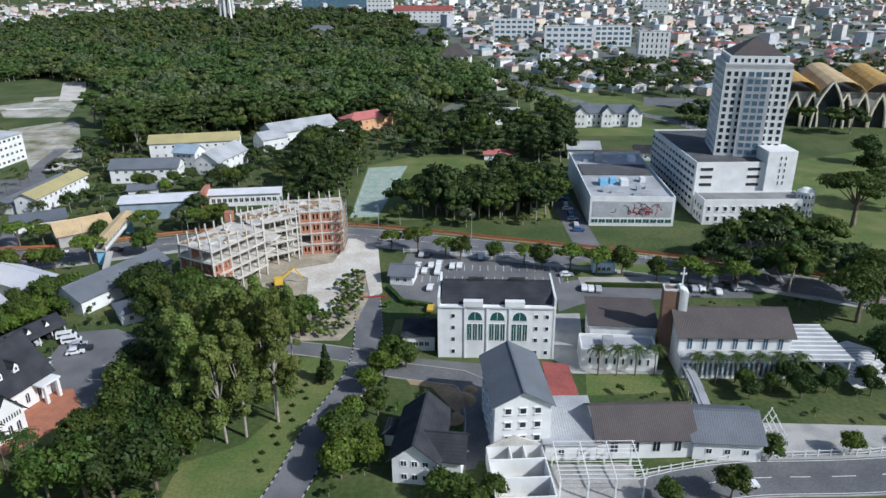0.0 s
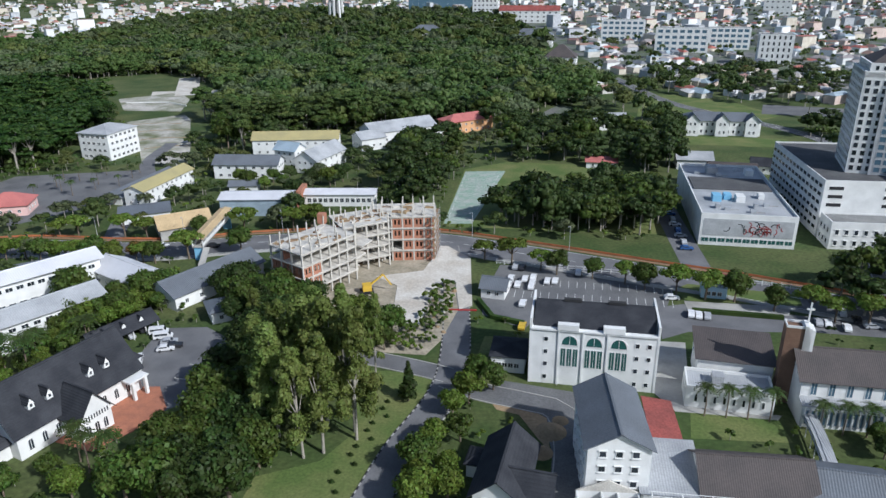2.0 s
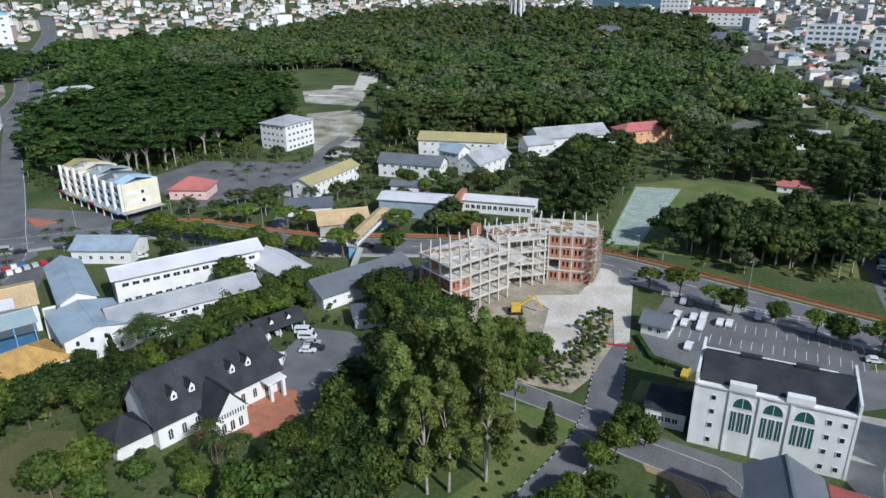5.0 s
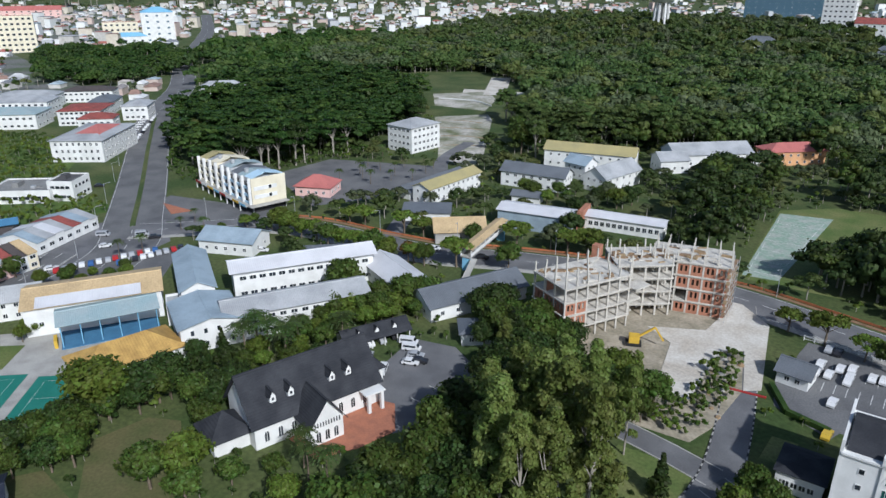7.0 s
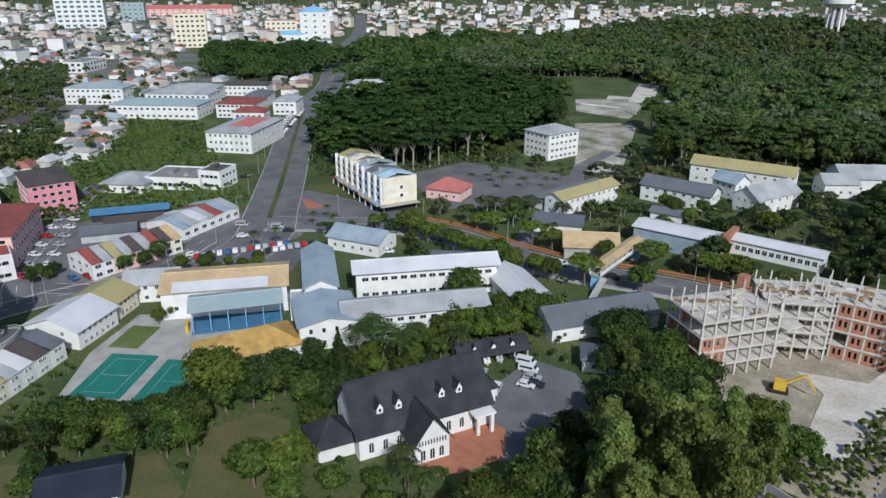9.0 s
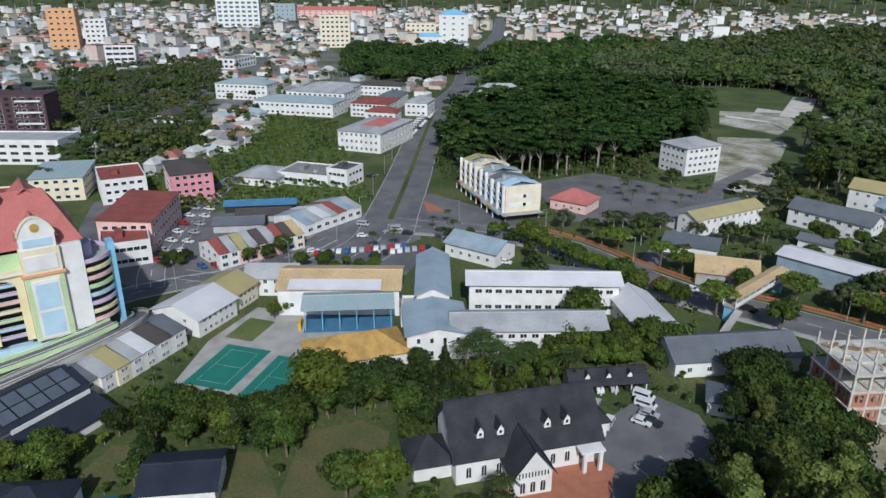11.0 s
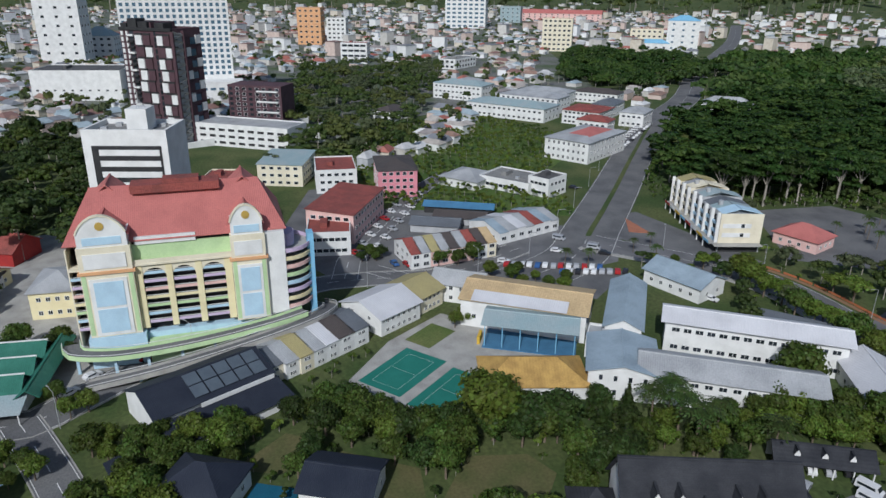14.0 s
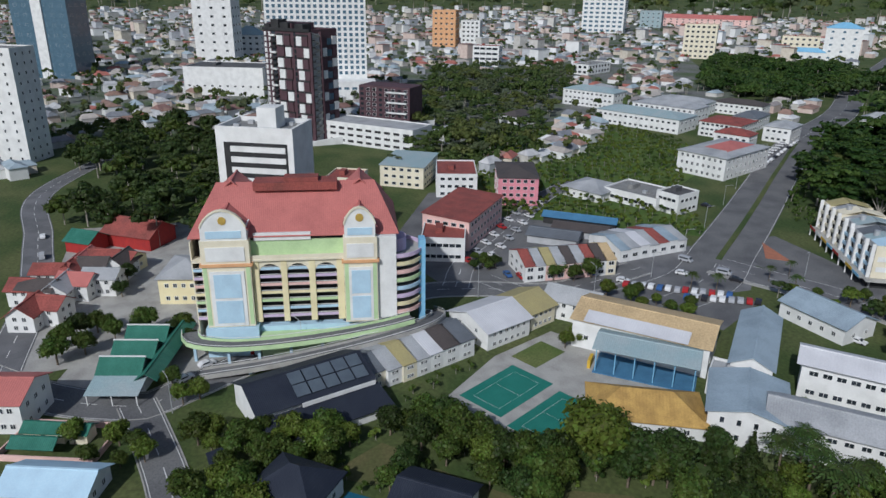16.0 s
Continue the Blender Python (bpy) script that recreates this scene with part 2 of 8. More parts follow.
LEAF = {k: leaf_material("leaf_" + k, a, b, isl) for k, a, b, isl in (
    ("broad", (0.060, 0.098, 0.017), (0.110, 0.150, 0.030), 0.40), ("light", (0.105, 0.155, 0.022), (0.16, 0.205, 0.036), 0.40),
    ("casuarina", (0.135, 0.182, 0.040), (0.215, 0.250, 0.068), 0.30), ("dark", (0.034, 0.060, 0.014), (0.066, 0.098, 0.023), 0.40),
    ("palm", (0.055, 0.095, 0.022), (0.09, 0.125, 0.035), 0.42), ("autumn", (0.17, 0.085, 0.025), (0.12, 0.10, 0.03), 0.42),
    ("forest", (0.066, 0.108, 0.027), (0.122, 0.162, 0.046), 0.15), ("forest_deep", (0.046, 0.084, 0.022), (0.086, 0.124, 0.035), 0.15),
    ("forest_olive", (0.100, 0.128, 0.034), (0.152, 0.172, 0.052), 0.15), ("forest_grey", (0.088, 0.116, 0.052), (0.145, 0.170, 0.082), 0.14),
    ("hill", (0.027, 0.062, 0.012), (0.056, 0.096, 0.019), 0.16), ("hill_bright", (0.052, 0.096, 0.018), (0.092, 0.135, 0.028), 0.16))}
TOWN_WALL = random_palette("town_walls", [(0.74, 0.74, 0.72), (0.56, 0.54, 0.50), (0.62, 0.56, 0.46), (0.80, 0.80, 0.79), (0.48, 0.49, 0.51), (0.60, 0.48, 0.42)])
TOWN_ROOF = random_palette("town_roofs", [(0.30, 0.27, 0.26), (0.36, 0.13, 0.10), (0.48, 0.48, 0.48), (0.24, 0.14, 0.12), (0.20, 0.21, 0.23), (0.66, 0.66, 0.65), (0.32, 0.39, 0.43), (0.28, 0.18, 0.14), (0.44, 0.40, 0.36)])


# ---- builders ----
class Geo:
    """Vertices, faces and material slots of one part."""
    def __init__(self):
        self.v, self.f, self.m = [], [], []

    def add(self, v, f, m=0):
        o = len(self.v)
        self.v += [tuple(p) for p in v]
        self.f += [tuple(i + o for i in q) for q in f]
        self.m += [m] * len(f)
        return self

    def box(self, x0, y0, z0, x1, y1, z1, m=0):
        v = [(x, y, z) for z in (z0, z1) for x, y in ((x0, y0), (x1, y0), (x1, y1), (x0, y1))]
        return self.add(v, [(3, 2, 1, 0), (4, 5, 6, 7), (0, 1, 5, 4), (1, 2, 6, 5), (2, 3, 7, 6), (3, 0, 4, 7)], m)

    def slab(self, quad, t, m=0):
        """A plate t thick under four corners."""
        a = [Vector(p) for p in quad]
        n = (a[1] - a[0]).cross(a[3] - a[0]).normalized() * t
        return self.add([p - n for p in a] + a, [(3, 2, 1, 0), (4, 5, 6, 7), (0, 1, 5, 4), (1, 2, 6, 5), (2, 3, 7, 6), (3, 0, 4, 7)], m)

    def prism(self, poly, z0, z1, m=0):
        n = len(poly)
        v = [(x, y, z0) for x, y in poly] + [(x, y, z1) for x, y in poly]
        f = [tuple(range(n))[::-1], tuple(range(n, 2 * n))] + [(i, (i + 1) % n, n + (i + 1) % n, n + i) for i in range(n)]
        return self.add(v, f, m)

    def cyl(self, x, y, z0, z1, r, r2=None, n=12, m=0):
        r2 = r if r2 is None else r2
        v = [(x + q * math.cos(6.28319 * i / n), y + q * math.sin(6.28319 * i / n), z) for q, z in ((r, z0), (r2, z1)) for i in range(n)]
        f = [tuple(range(n))[::-1], tuple(range(n, 2 * n))] + [(i, (i + 1) % n, n + (i + 1) % n, n + i) for i in range(n)]
        return self.add(v, f, m)

    def beam(self, p, q, w, h=None, m=0):
        p, q = Vector(p), Vector(q)
        d = (q - p).normalized()
        s = d.cross(Vector((0, 0, 1)))
        s = (s if s.length > 0.01 else Vector((1, 0, 0))).normalized() * w / 2
        u = s.cross(d).normalized() * (h or w) / 2
        v = [e + a * s + b * u for e in (p, q) for a, b in ((-1, -1), (1, -1), (1, 1), (-1, 1))]
        return self.add(v, [(3, 2, 1, 0), (4, 5, 6, 7), (0, 1, 5, 4), (1, 2, 6, 5), (2, 3, 7, 6), (3, 0, 4, 7)], m)

    def mesh(self, name, mats):
        me = bpy.data.meshes.new(name)
        me.from_pydata(self.v, [], self.f)
        for q in mats:
            me.materials.append(q)
        me.polygons.foreach_set("material_index", self.m)
        bm = bmesh.new()
        bm.from_mesh(me)
        bmesh.ops.recalc_face_normals(bm, faces=bm.faces)
        bm.to_mesh(me)
        bm.free()
        return me


def mats_of(mat):
    return [M[q] if isinstance(q, str) else q for q in (mat if isinstance(mat, (list, tuple)) else [mat])]


def thing(name, label, category, x=0, y=0, rot=0, z=0, group="", kind=""):
    ob = new(name)
    ob.empty_display_size = 0.5
    ob.matrix_world = pose(x, y, z, 0, 0, rot)
    return tagged(ob, label, category, group, kind)


def part(name, geo, mat, parent, label="", at=None):
    me = geo if isinstance(geo, bpy.types.Mesh) else geo.mesh(name, mats_of(mat))
    ob = new(name, me)
    ob.parent = parent
    if at is not None:
        ob.matrix_local = at
    if label:
        ob["label"] = label
    return ob


WINDOW = {}
def window_mesh(w, h, frame_mat="white_wall", glass="glass", kind="plain"):
    key = (round(w, 2), round(h, 2), frame_mat, glass, kind)
    if key not in WINDOW:
        g = Geo()
        t = 0.09
        if kind == "arch":
            n = 8
            ring = [(-w / 2, 0), (w / 2, 0)] + [(w / 2 * math.cos(math.pi * i / n), h - w / 2 + w / 2 * math.sin(math.pi * i / n)) for i in range(n + 1)]
            inner = [(x * 0.8, max(t, z * 0.96)) for x, z in ring]
            k = len(ring)
            g.add([(x, -0.10, z) for x, z in ring] + [(x, -0.10, z) for x, z in inner], [(i, (i + 1) % k, k + (i + 1) % k, k + i) for i in range(k)])
            g.add([(x, 0.0, z) for x, z in ring] + [(x, -0.10, z) for x, z in ring], [(i, (i + 1) % k, k + (i + 1) % k, k + i) for i in range(k)])
            g.add([(x, -0.03, z) for x, z in inner], [tuple(range(k))], 1)
            g.box(-0.05, -0.09, t, 0.05, -0.02, h - 0.15)
        else:
            for a in ((-w / 2, 0, w / 2, t), (-w / 2, h - t, w / 2, h), (-w / 2, t, -w / 2 + t, h - t), (w / 2 - t, t, w / 2, h - t)):
                g.box(a[0], -0.10, a[1], a[2], 0.0, a[3])
            if kind == "plain" and w > 1.0:
                g.box(-0.04, -0.09, t, 0.04, -0.005, h - t)
            if kind == "sill":
                g.box(-w / 2 - 0.15, -0.28, -0.12, w / 2 + 0.15, 0.0, -0.003)
                g.box(-w / 2 - 0.15, -0.30, h + 0.003, w / 2 + 0.15, 0.0, h + 0.12)
            g.add([(-w / 2 + t, -0.03, t), (w / 2 - t, -0.03, t), (w / 2 - t, -0.03, h - t), (-w / 2 + t, -0.03, h - t)], [(0, 1, 2, 3)], 1)
        WINDOW[key] = g.mesh("window", mats_of([frame_mat, glass]))
    return WINDOW[key]


SIDES = {"S": (0, 0, -1), "E": (90, 1, 0), "N": (180, 0, 1), "W": (270, -1, 0)}
def side_pose(side, L, W, along, z, cx=0, cy=0):
    a, nx, ny = SIDES[side]
    tx, ty = -ny, nx
    return pose(cx + nx * L / 2 + tx * along, cy + ny * W / 2 + ty * along, z, 0, 0, a)


def windows(parent, L, W, side, floors, bays, w=1.2, h=1.3, z0=1.0, storey=3.4, frame_mat="white_wall", glass="glass", kind="plain", cx=0, cy=0, margin=1.2):
    run = (L if side in "SN" else W) - 2 * margin
    me = window_mesh(w, h, frame_mat, glass, kind)
    for fl in range(floors):
        for b in range(bays):
            part("window", me, None, parent, at=side_pose(side, L, W, -run / 2 + run * (b + 0.5) / bays, z0 + fl * storey, cx, cy))


def facing(x, y, rot, nx, ny):
    a = radians(rot)
    wx, wy = nx * math.cos(a) - ny * math.sin(a), nx * math.sin(a) + ny * math.cos(a)
    return wx * (-12 - x) + wy * (35 - y) > 0


def gable_walls(g, L, W, h, rh, m=0, cx=0, cy=0):
    """A block with pentagon ends, its ridge along x."""
    v = []
    for x in (-L / 2, L / 2):
        v += [(cx + x, cy - W / 2, 0), (cx + x, cy + W / 2, 0), (cx + x, cy + W / 2, h), (cx + x, cy, rh), (cx + x, cy - W / 2, h)]
    g.add(v, [(0, 1, 2, 3, 4), (9, 8, 7, 6, 5), (0, 5, 6, 1), (1, 6, 7, 2), (2, 7, 8, 3), (3, 8, 9, 4), (4, 9, 5, 0)], m)
    return g


def gable_roof(g, L, W, h, rh, ov=0.7, t=0.18, m=0, cx=0, cy=0, lift=0.12):
    s = (rh - h) / (W / 2)
    e, y0 = W / 2 + ov, h - s * ov + lift
    sec = [(-e, y0), (-0.3, rh + lift - 0.3 * s), (-0.22, rh + lift + 0.08), (0.22, rh + lift + 0.08), (0.3, rh + lift - 0.3 * s), (e, y0), (e, y0 - t), (0, rh + lift - t), (-e, y0 - t)]
    a, b, k = cx - L / 2 - ov, cx + L / 2 + ov, len(sec)
    g.add([(x, cy + p, q) for x in (a, b) for p, q in sec], [tuple(range(k)), tuple(range(2 * k - 1, k - 1, -1))] + [(q, (q + 1) % k, k + (q + 1) % k, k + q) for q in range(k)], m)
    return g


def hip_roof(g, L, W, h, rh, ov=0.7, m=0, cx=0, cy=0, ridge=None):
    a, b = L / 2 + ov, W / 2 + ov
    r = max(0.05, (L - W) / 2) if ridge is None else ridge
    v = [(cx - a, cy - b, h), (cx + a, cy - b, h), (cx + a, cy + b, h), (cx - a, cy + b, h), (cx - a, cy - b, h + 0.2), (cx + a, cy - b, h + 0.2), (cx + a, cy + b, h + 0.2), (cx - a, cy + b, h + 0.2), (cx - r, cy, rh), (cx + r, cy, rh)]
    g.add(v, [(3, 2, 1, 0), (0, 1, 5, 4), (1, 2, 6, 5), (2, 3, 7, 6), (3, 0, 4, 7), (4, 5, 9, 8), (5, 6, 9), (6, 7, 8, 9), (7, 4, 8)], m)
    return g


def flat_top(g, L, W, h, wall=0.35, rise=0.7, cx=0, cy=0, m=0):
    """A parapet round a flat roof."""
    ring = [(sx * (L / 2 - d), sy * (W / 2 - d), z) for d, z in ((0, h), (0, h + rise), (wall, h + rise), (wall, h)) for sx, sy in ((-1, -1), (1, -1), (1, 1), (-1, 1))]
    f = [(4 * r + i, 4 * r + (i + 1) % 4, (4 * r + 4) % 16 + (i + 1) % 4, (4 * r + 4) % 16 + i) for r in range(4) for i in range(4)]
    g.add([(cx + x, cy + y, z) for x, y, z in ring], f, m)
    return g


def building(name, label, category, x, y, rot, L, W, h, roof="gable", rh=None, wall="white_wall", cover="grey_roof", floors=1, bays=6, ends=2,
             win=(1.2, 1.3), frame_mat="white_wall", glass="glass", ov=0.7, z=0, group="", kind="plain", base=None, sides=None):
    """A plain house or hall: walls, roof and the windows of the sides that look on the open ground."""
    top = thing(name, label, category, x, y, rot, z, group)
    g, r = Geo(), Geo()
    rh = rh or h + 2.5
    if roof == "gable":
        gable_walls(g, L, W, h, rh)
        gable_roof(r, L, W, h, rh, ov)
    elif roof == "hip":
        g.box(-L / 2, -W / 2, 0, L / 2, W / 2, h)
        hip_roof(r, L, W, h, rh, ov)
    elif roof == "shed":
        v = [(-L / 2, -W / 2, 0), (L / 2, -W / 2, 0), (L / 2, W / 2, 0), (-L / 2, W / 2, 0), (-L / 2, -W / 2, h), (L / 2, -W / 2, h), (L / 2, W / 2, rh), (-L / 2, W / 2, rh)]
        g.add(v, [(3, 2, 1, 0), (4, 5, 6, 7), (0, 1, 5, 4), (1, 2, 6, 5), (2, 3, 7, 6), (3, 0, 4, 7)])
        s = (rh - h) / W
        r.slab([(-L / 2 - ov, -W / 2 - ov, h - s * ov + 0.2), (L / 2 + ov, -W / 2 - ov, h - s * ov + 0.2), (L / 2 + ov, W / 2 + ov, rh + s * ov + 0.2), (-L / 2 - ov, W / 2 + ov, rh + s * ov + 0.2)], 0.18)
    else:
        g.box(-L / 2, -W / 2, 0, L / 2, W / 2, h)
        flat_top(g, L, W, h)
        r.box(-L / 2 + 0.37, -W / 2 + 0.37, h + 0.004, L / 2 - 0.37, W / 2 - 0.37, h + 0.12)
        if L > 9:
            r.box(-L * 0.2, -W * 0.15, h + 0.12, -L * 0.2 + 2.5, W * 0.15, h + 2.0)
    part("wall", g, wall, top)
    part("roof", r, cover, top)
    if base:
        part("plinth", Geo().box(-L / 2 - 0.06, -W / 2 - 0.06, 0, L / 2 + 0.06, W / 2 + 0.06, 0.9), base, top)
    storey = h / max(floors, 1)
    for side, (a, nx, ny) in SIDES.items():
        if (sides and side in sides) or (not sides and facing(x, y, rot, nx, ny)):
            n = bays if side in "SN" else ends
            if n and floors:
                windows(top, L, W, side, floors, n, win[0], min(win[1], storey * 0.6), storey * 0.32, storey, frame_mat, glass, kind)
    return top


def smooth(pts, step=4.0):
    """A soft line through the points of a road's middle."""
    p = [Vector((*q[:2], q[2] if len(q) > 2 else 0)) for q in pts]
    p = [2 * p[0] - p[1]] + p + [2 * p[-1] - p[-2]]
    out = []
    for i in range(1, len(p) - 2):
        n = max(2, int((p[i + 1] - p[i]).length / step))
        for k in range(n):
            t = k / n
            out.append(0.5 * (2 * p[i] + (p[i + 1] - p[i - 1]) * t + (2 * p[i - 1] - 5 * p[i] + 4 * p[i + 1] - p[i + 2]) * t * t + (3 * p[i] - p[i - 1] - 3 * p[i + 1] + p[i + 2]) * t ** 3))
    return out + [p[-2]]


def ribbon(g, line, off0, off1, z0, z1, m=0):
    """A strip along a line between two offsets (left is positive), with thickness."""
    n = len(line)
    v = []
    for i, p in enumerate(line):
        d = (line[min(i + 1, n - 1)] - line[max(i - 1, 0)]).normalized()
        s = Vector((-d.y, d.x, 0))
        a, b = p + s * off0, p + s * off1
        v += [(a.x, a.y, p.z + z0), (b.x, b.y, p.z + z0), (b.x, b.y, p.z + z1), (a.x, a.y, p.z + z1)]
    f = []
    for i in range(n - 1):
        o = 4 * i
        f += [(o + 3, o + 7, o + 6, o + 2), (o, o + 3, o + 7, o + 4), (o + 1, o + 5, o + 6, o + 2)]
    f += [(0, 1, 2, 3), (4 * n - 4, 4 * n - 3, 4 * n - 2, 4 * n - 1)]
    return g.add(v, f, m)


def structure(name, geo, mat, label, category):
    ob = new(name, geo.mesh(name, mats_of(mat)))
    return tagged(ob, label, category, kind="structure")

# ---- ground, roads and paved places ----
def ground_sheet():
    n, R = 90, 4700.0
    xs = [math.copysign(abs(u) ** 2.2, u) * R for u in np.linspace(-1, 1, n)]
    v, f = [], []
    for y in xs:
        for x in xs:
            r = math.hypot(x, y)
            hill = max(0.0, (r - 2300) / 1500) * (60 + 90 * noise.noise((x / 900, y / 900, 3)))
            v.append((x, y, max(0.0, hill)))
    for j in range(n - 1):
        for i in range(n - 1):
            f.append((j * n + i, j * n + i + 1, (j + 1) * n + i + 1, (j + 1) * n + i))
    return Geo().add(v, f)

structure("ground", ground_sheet(), "grass", "green grassy ground with scrub between the buildings", "ground")

ROADS = {
    "main_road": [(-206, 132), (-222, 164), (-249, 187), (-294, 223), (-362, 276), (-435, 336), (-520, 422), (-680, 555), (-1000, 850), (-1400, 1180)],
    "cross_road": [(-236, 178), (-192, 213), (-149, 217), (-126, 220), (-102, 229), (-70, 237), (-38, 239), (-4, 230), (41, 216), (67, 208), (120, 186), (190, 140)],
    "garage_road": [(-236, 150), (-221, 118), (-224, 92), (-222, 72), (-202, 46), (-174, 16), (-168, 4), (-178, -24), (-205, -62), (-250, -110)],
    "market_street": [(-226, 86), (-245, 92), (-270, 108), (-319, 138), (-345, 160)],
    "shop_street": [(-206, 118), (-222, 104), (-232, 96)],
    "west_road": [(-185, -30), (-233, -41), (-284, -60), (-344, -81), (-430, -70)],
    "side_road": [(-169, 6), (-159, 11), (-137, 21), (-105, 32), (-60, 38), (-10, 30)],
    "drive": [(-38, 84), (-30, 102), (-26, 123), (-20, 145), (-20, 167), (-25, 205), (-31, 234)],
    "front_lane": [(-20, 150), (-12, 146), (0, 143), (6, 140), (8, 128), (7, 112)],
    "chapel_lane": [(-20, 152), (-34, 156), (-48, 158), (-62, 152), (-76, 146), (-84, 146)],
    "corner_road": [(14, 78), (24, 92), (36, 101), (55, 106), (83, 107), (130, 112), (190, 124)],
    "hostel_road": [(-150, 222), (-166, 262), (-172, 290), (-196, 330), (-205, 372)],
    "museum_road": [(100, 195), (112, 240), (150, 330), (150, 420), (90, 520), (60, 640)],
}
WIDTH = {"main_road": 22, "cross_road": 15, "garage_road": 11, "market_street": 9, "shop_street": 8, "west_road": 10, "side_road": 8, "drive": 7, "front_lane": 6.5, "chapel_lane": 6, "corner_road": 10, "hostel_road": 7, "museum_road": 9}
LINES = {}
for i, (name, pts) in enumerate(ROADS.items()):
    line = LINES[name] = smooth(pts)
    w = WIDTH[name] / 2
    road = structure(name, ribbon(Geo(), line, -w, w, -0.3, 0.05 + 0.006 * i), "asphalt" if i % 2 else "old_asphalt", "grey worn asphalt road with painted lines", "road")
    if name in ("drive", "corner_road", "garage_road", "chapel_lane", "side_road", "front_lane"):
        for d in (-1, 1):
            kg = ribbon(Geo(), line, d * (w + 0.02), d * (w + 0.3), -0.3, 0.17)
            part("kerb", kg, "concrete", road, "pale concrete kerb")
            if name == "drive":
                for j in range(2, len(line) - 3, 1):
                    for q in (0.0, 0.5):
                        a_, b_ = line[j].lerp(line[j + 1], q), line[j].lerp(line[j + 1], q + 0.25)
                        part("kerb_stone", ribbon(Geo(), [a_, b_], d * (w - 0.01), d * (w + 0.33), -0.1, 0.19), "dark_void", road, "black painted kerb stone")
    marks = Geo()
    z = 0.06 + 0.006 * i
    if w > 3.6:
        for j in range(0, len(line) - 2, 2):
            ribbon(marks, line[j:j + 2], -0.09, 0.09, z, z + 0.006)
        for d in (-1, 1):
            ribbon(marks, line, d * (w - 0.5), d * (w - 0.35), z, z + 0.006)
        part("road_marking", marks, "line_white", road, "white painted road lines")
    if name == "main_road":
        part("median", ribbon(Geo(), line[14:70], -1.0, 1.0, -0.2, 0.25), ["grass"], road, "grassy median strip")
    if name == "cross_road":
        part("verge", ribbon(Geo(), line[14:], w + 1.2, w + 2.6, -0.2, 0.12), "orange_soil", road, "orange soil strip behind the kerb")
        part("pavement", ribbon(Geo(), line, -w - 2.2, -w - 0.1, -0.2, 0.15), "concrete", road, "concrete footway")
        fence = Geo()
        for j in range(14, len(line) - 1):
            p, d = line[j], (line[j + 1] - line[j]).normalized()
            s = Vector((-d.y, d.x, 0))
            fence.beam(p + s * (w + 3) + Vector((0, 0, 0.5)), line[j + 1] + s * (w + 3) + Vector((0, 0, 0.5)), 0.06, 0.7)
        part("barrier", fence, "orange_net", road, "orange mesh barrier beside the road")


PAVED = []
def patch(name, poly, mat, label, z=0.03, category="pavement"):
    if category in ("pavement", "yard", "court", "field", "lawn") and name not in ("west_town", "north_town"):
        PAVED.append(poly)
    return structure(name, Geo().prism(poly, -0.3, z), mat, label, category)


def turned(cx, cy, L, W, rot):
    a = radians(rot)
    return [(cx + x * math.cos(a) - y * math.sin(a), cy + x * math.sin(a) + y * math.cos(a)) for x, y in ((-L / 2, -W / 2), (L / 2, -W / 2), (L / 2, W / 2), (-L / 2, W / 2))]

patch("car_park", [(-16.1, 193.6), (-11.9, 219.9), (37.0, 217.0), (41.6, 209.4), (37.9, 198.9), (31.9, 177.7), (-1.3, 180.6), (-2.7, 177.1), (-14.6, 184.1)], "old_asphalt", "weathered asphalt car park with faded bays", 0.034)
patch("church_car_park", [(34.1, 194.6), (43.0, 197.8), (74.5, 193.3), (94.3, 193.3), (90.2, 183.3), (71.6, 184.2), (40.1, 180.7), (32.6, 175.8)], "asphalt", "grey asphalt car park beside the church", 0.038)
patch("chapel_yard", [(-97, 136), (-80, 130), (-66, 148), (-72, 158), (-88, 168), (-100, 166)], "asphalt", "grey asphalt parking yard", 0.042)
patch("chapel_terrace", [(-97, 117), (-88, 115), (-83, 122), (-80, 131), (-86, 139), (-92, 138)], "paver_red", "terracotta paved terrace", 0.10)
patch("site_yard", [(-39, 177), (-42, 200), (-50, 206), (-36, 212), (-34, 226), (-40, 234), (-31, 234), (-22, 224), (-18, 189), (-21.5, 186.5), (-25, 206), (-29.6, 203), (-30.5, 189.6), (-31, 176)], "pale_dirt", "pale dusty building-site yard", 0.20, "yard")
patch("site_dirt", [(-84, 204), (-76, 190), (-58, 182), (-39.4, 175), (-36, 212), (-32, 232), (-46, 238), (-66, 228)], "site_dust", "dusty ground round the building site", 0.06, "yard")
patch("site_island", [(-31, 176), (-30.5, 189.4), (-29.4, 202.8), (-25.2, 205.6), (-21.7, 186), (-24.2, 168), (-27, 160.5), (-38, 160.5), (-46, 164), (-39.2, 176.6)], "site_dust", "planted traffic island with soil and rubble", 0.14, "yard")
patch("mall_lane", [(46, 225), (55, 223), (53, 310), (44, 318)], "asphalt", "asphalt service lane", 0.036)
patch("sports_field", [(-36, 334), (-16, 350), (44, 346), (52, 300), (50, 254), (-36, 254)], "lawn", "mown green playing field", 0.028, "field")
patch("school_yard", [(-182, 90), (-164, 75), (-146, 88), (-141, 100), (-148, 112), (-150, 128), (-166, 136), (-180, 122), (-194, 108)], "concrete", "grey concrete school yard", 0.03)
patch("school_lawn", turned(-182, 101.5, 8, 12, 37), "lawn", "small square of lawn", 0.05, "lawn")
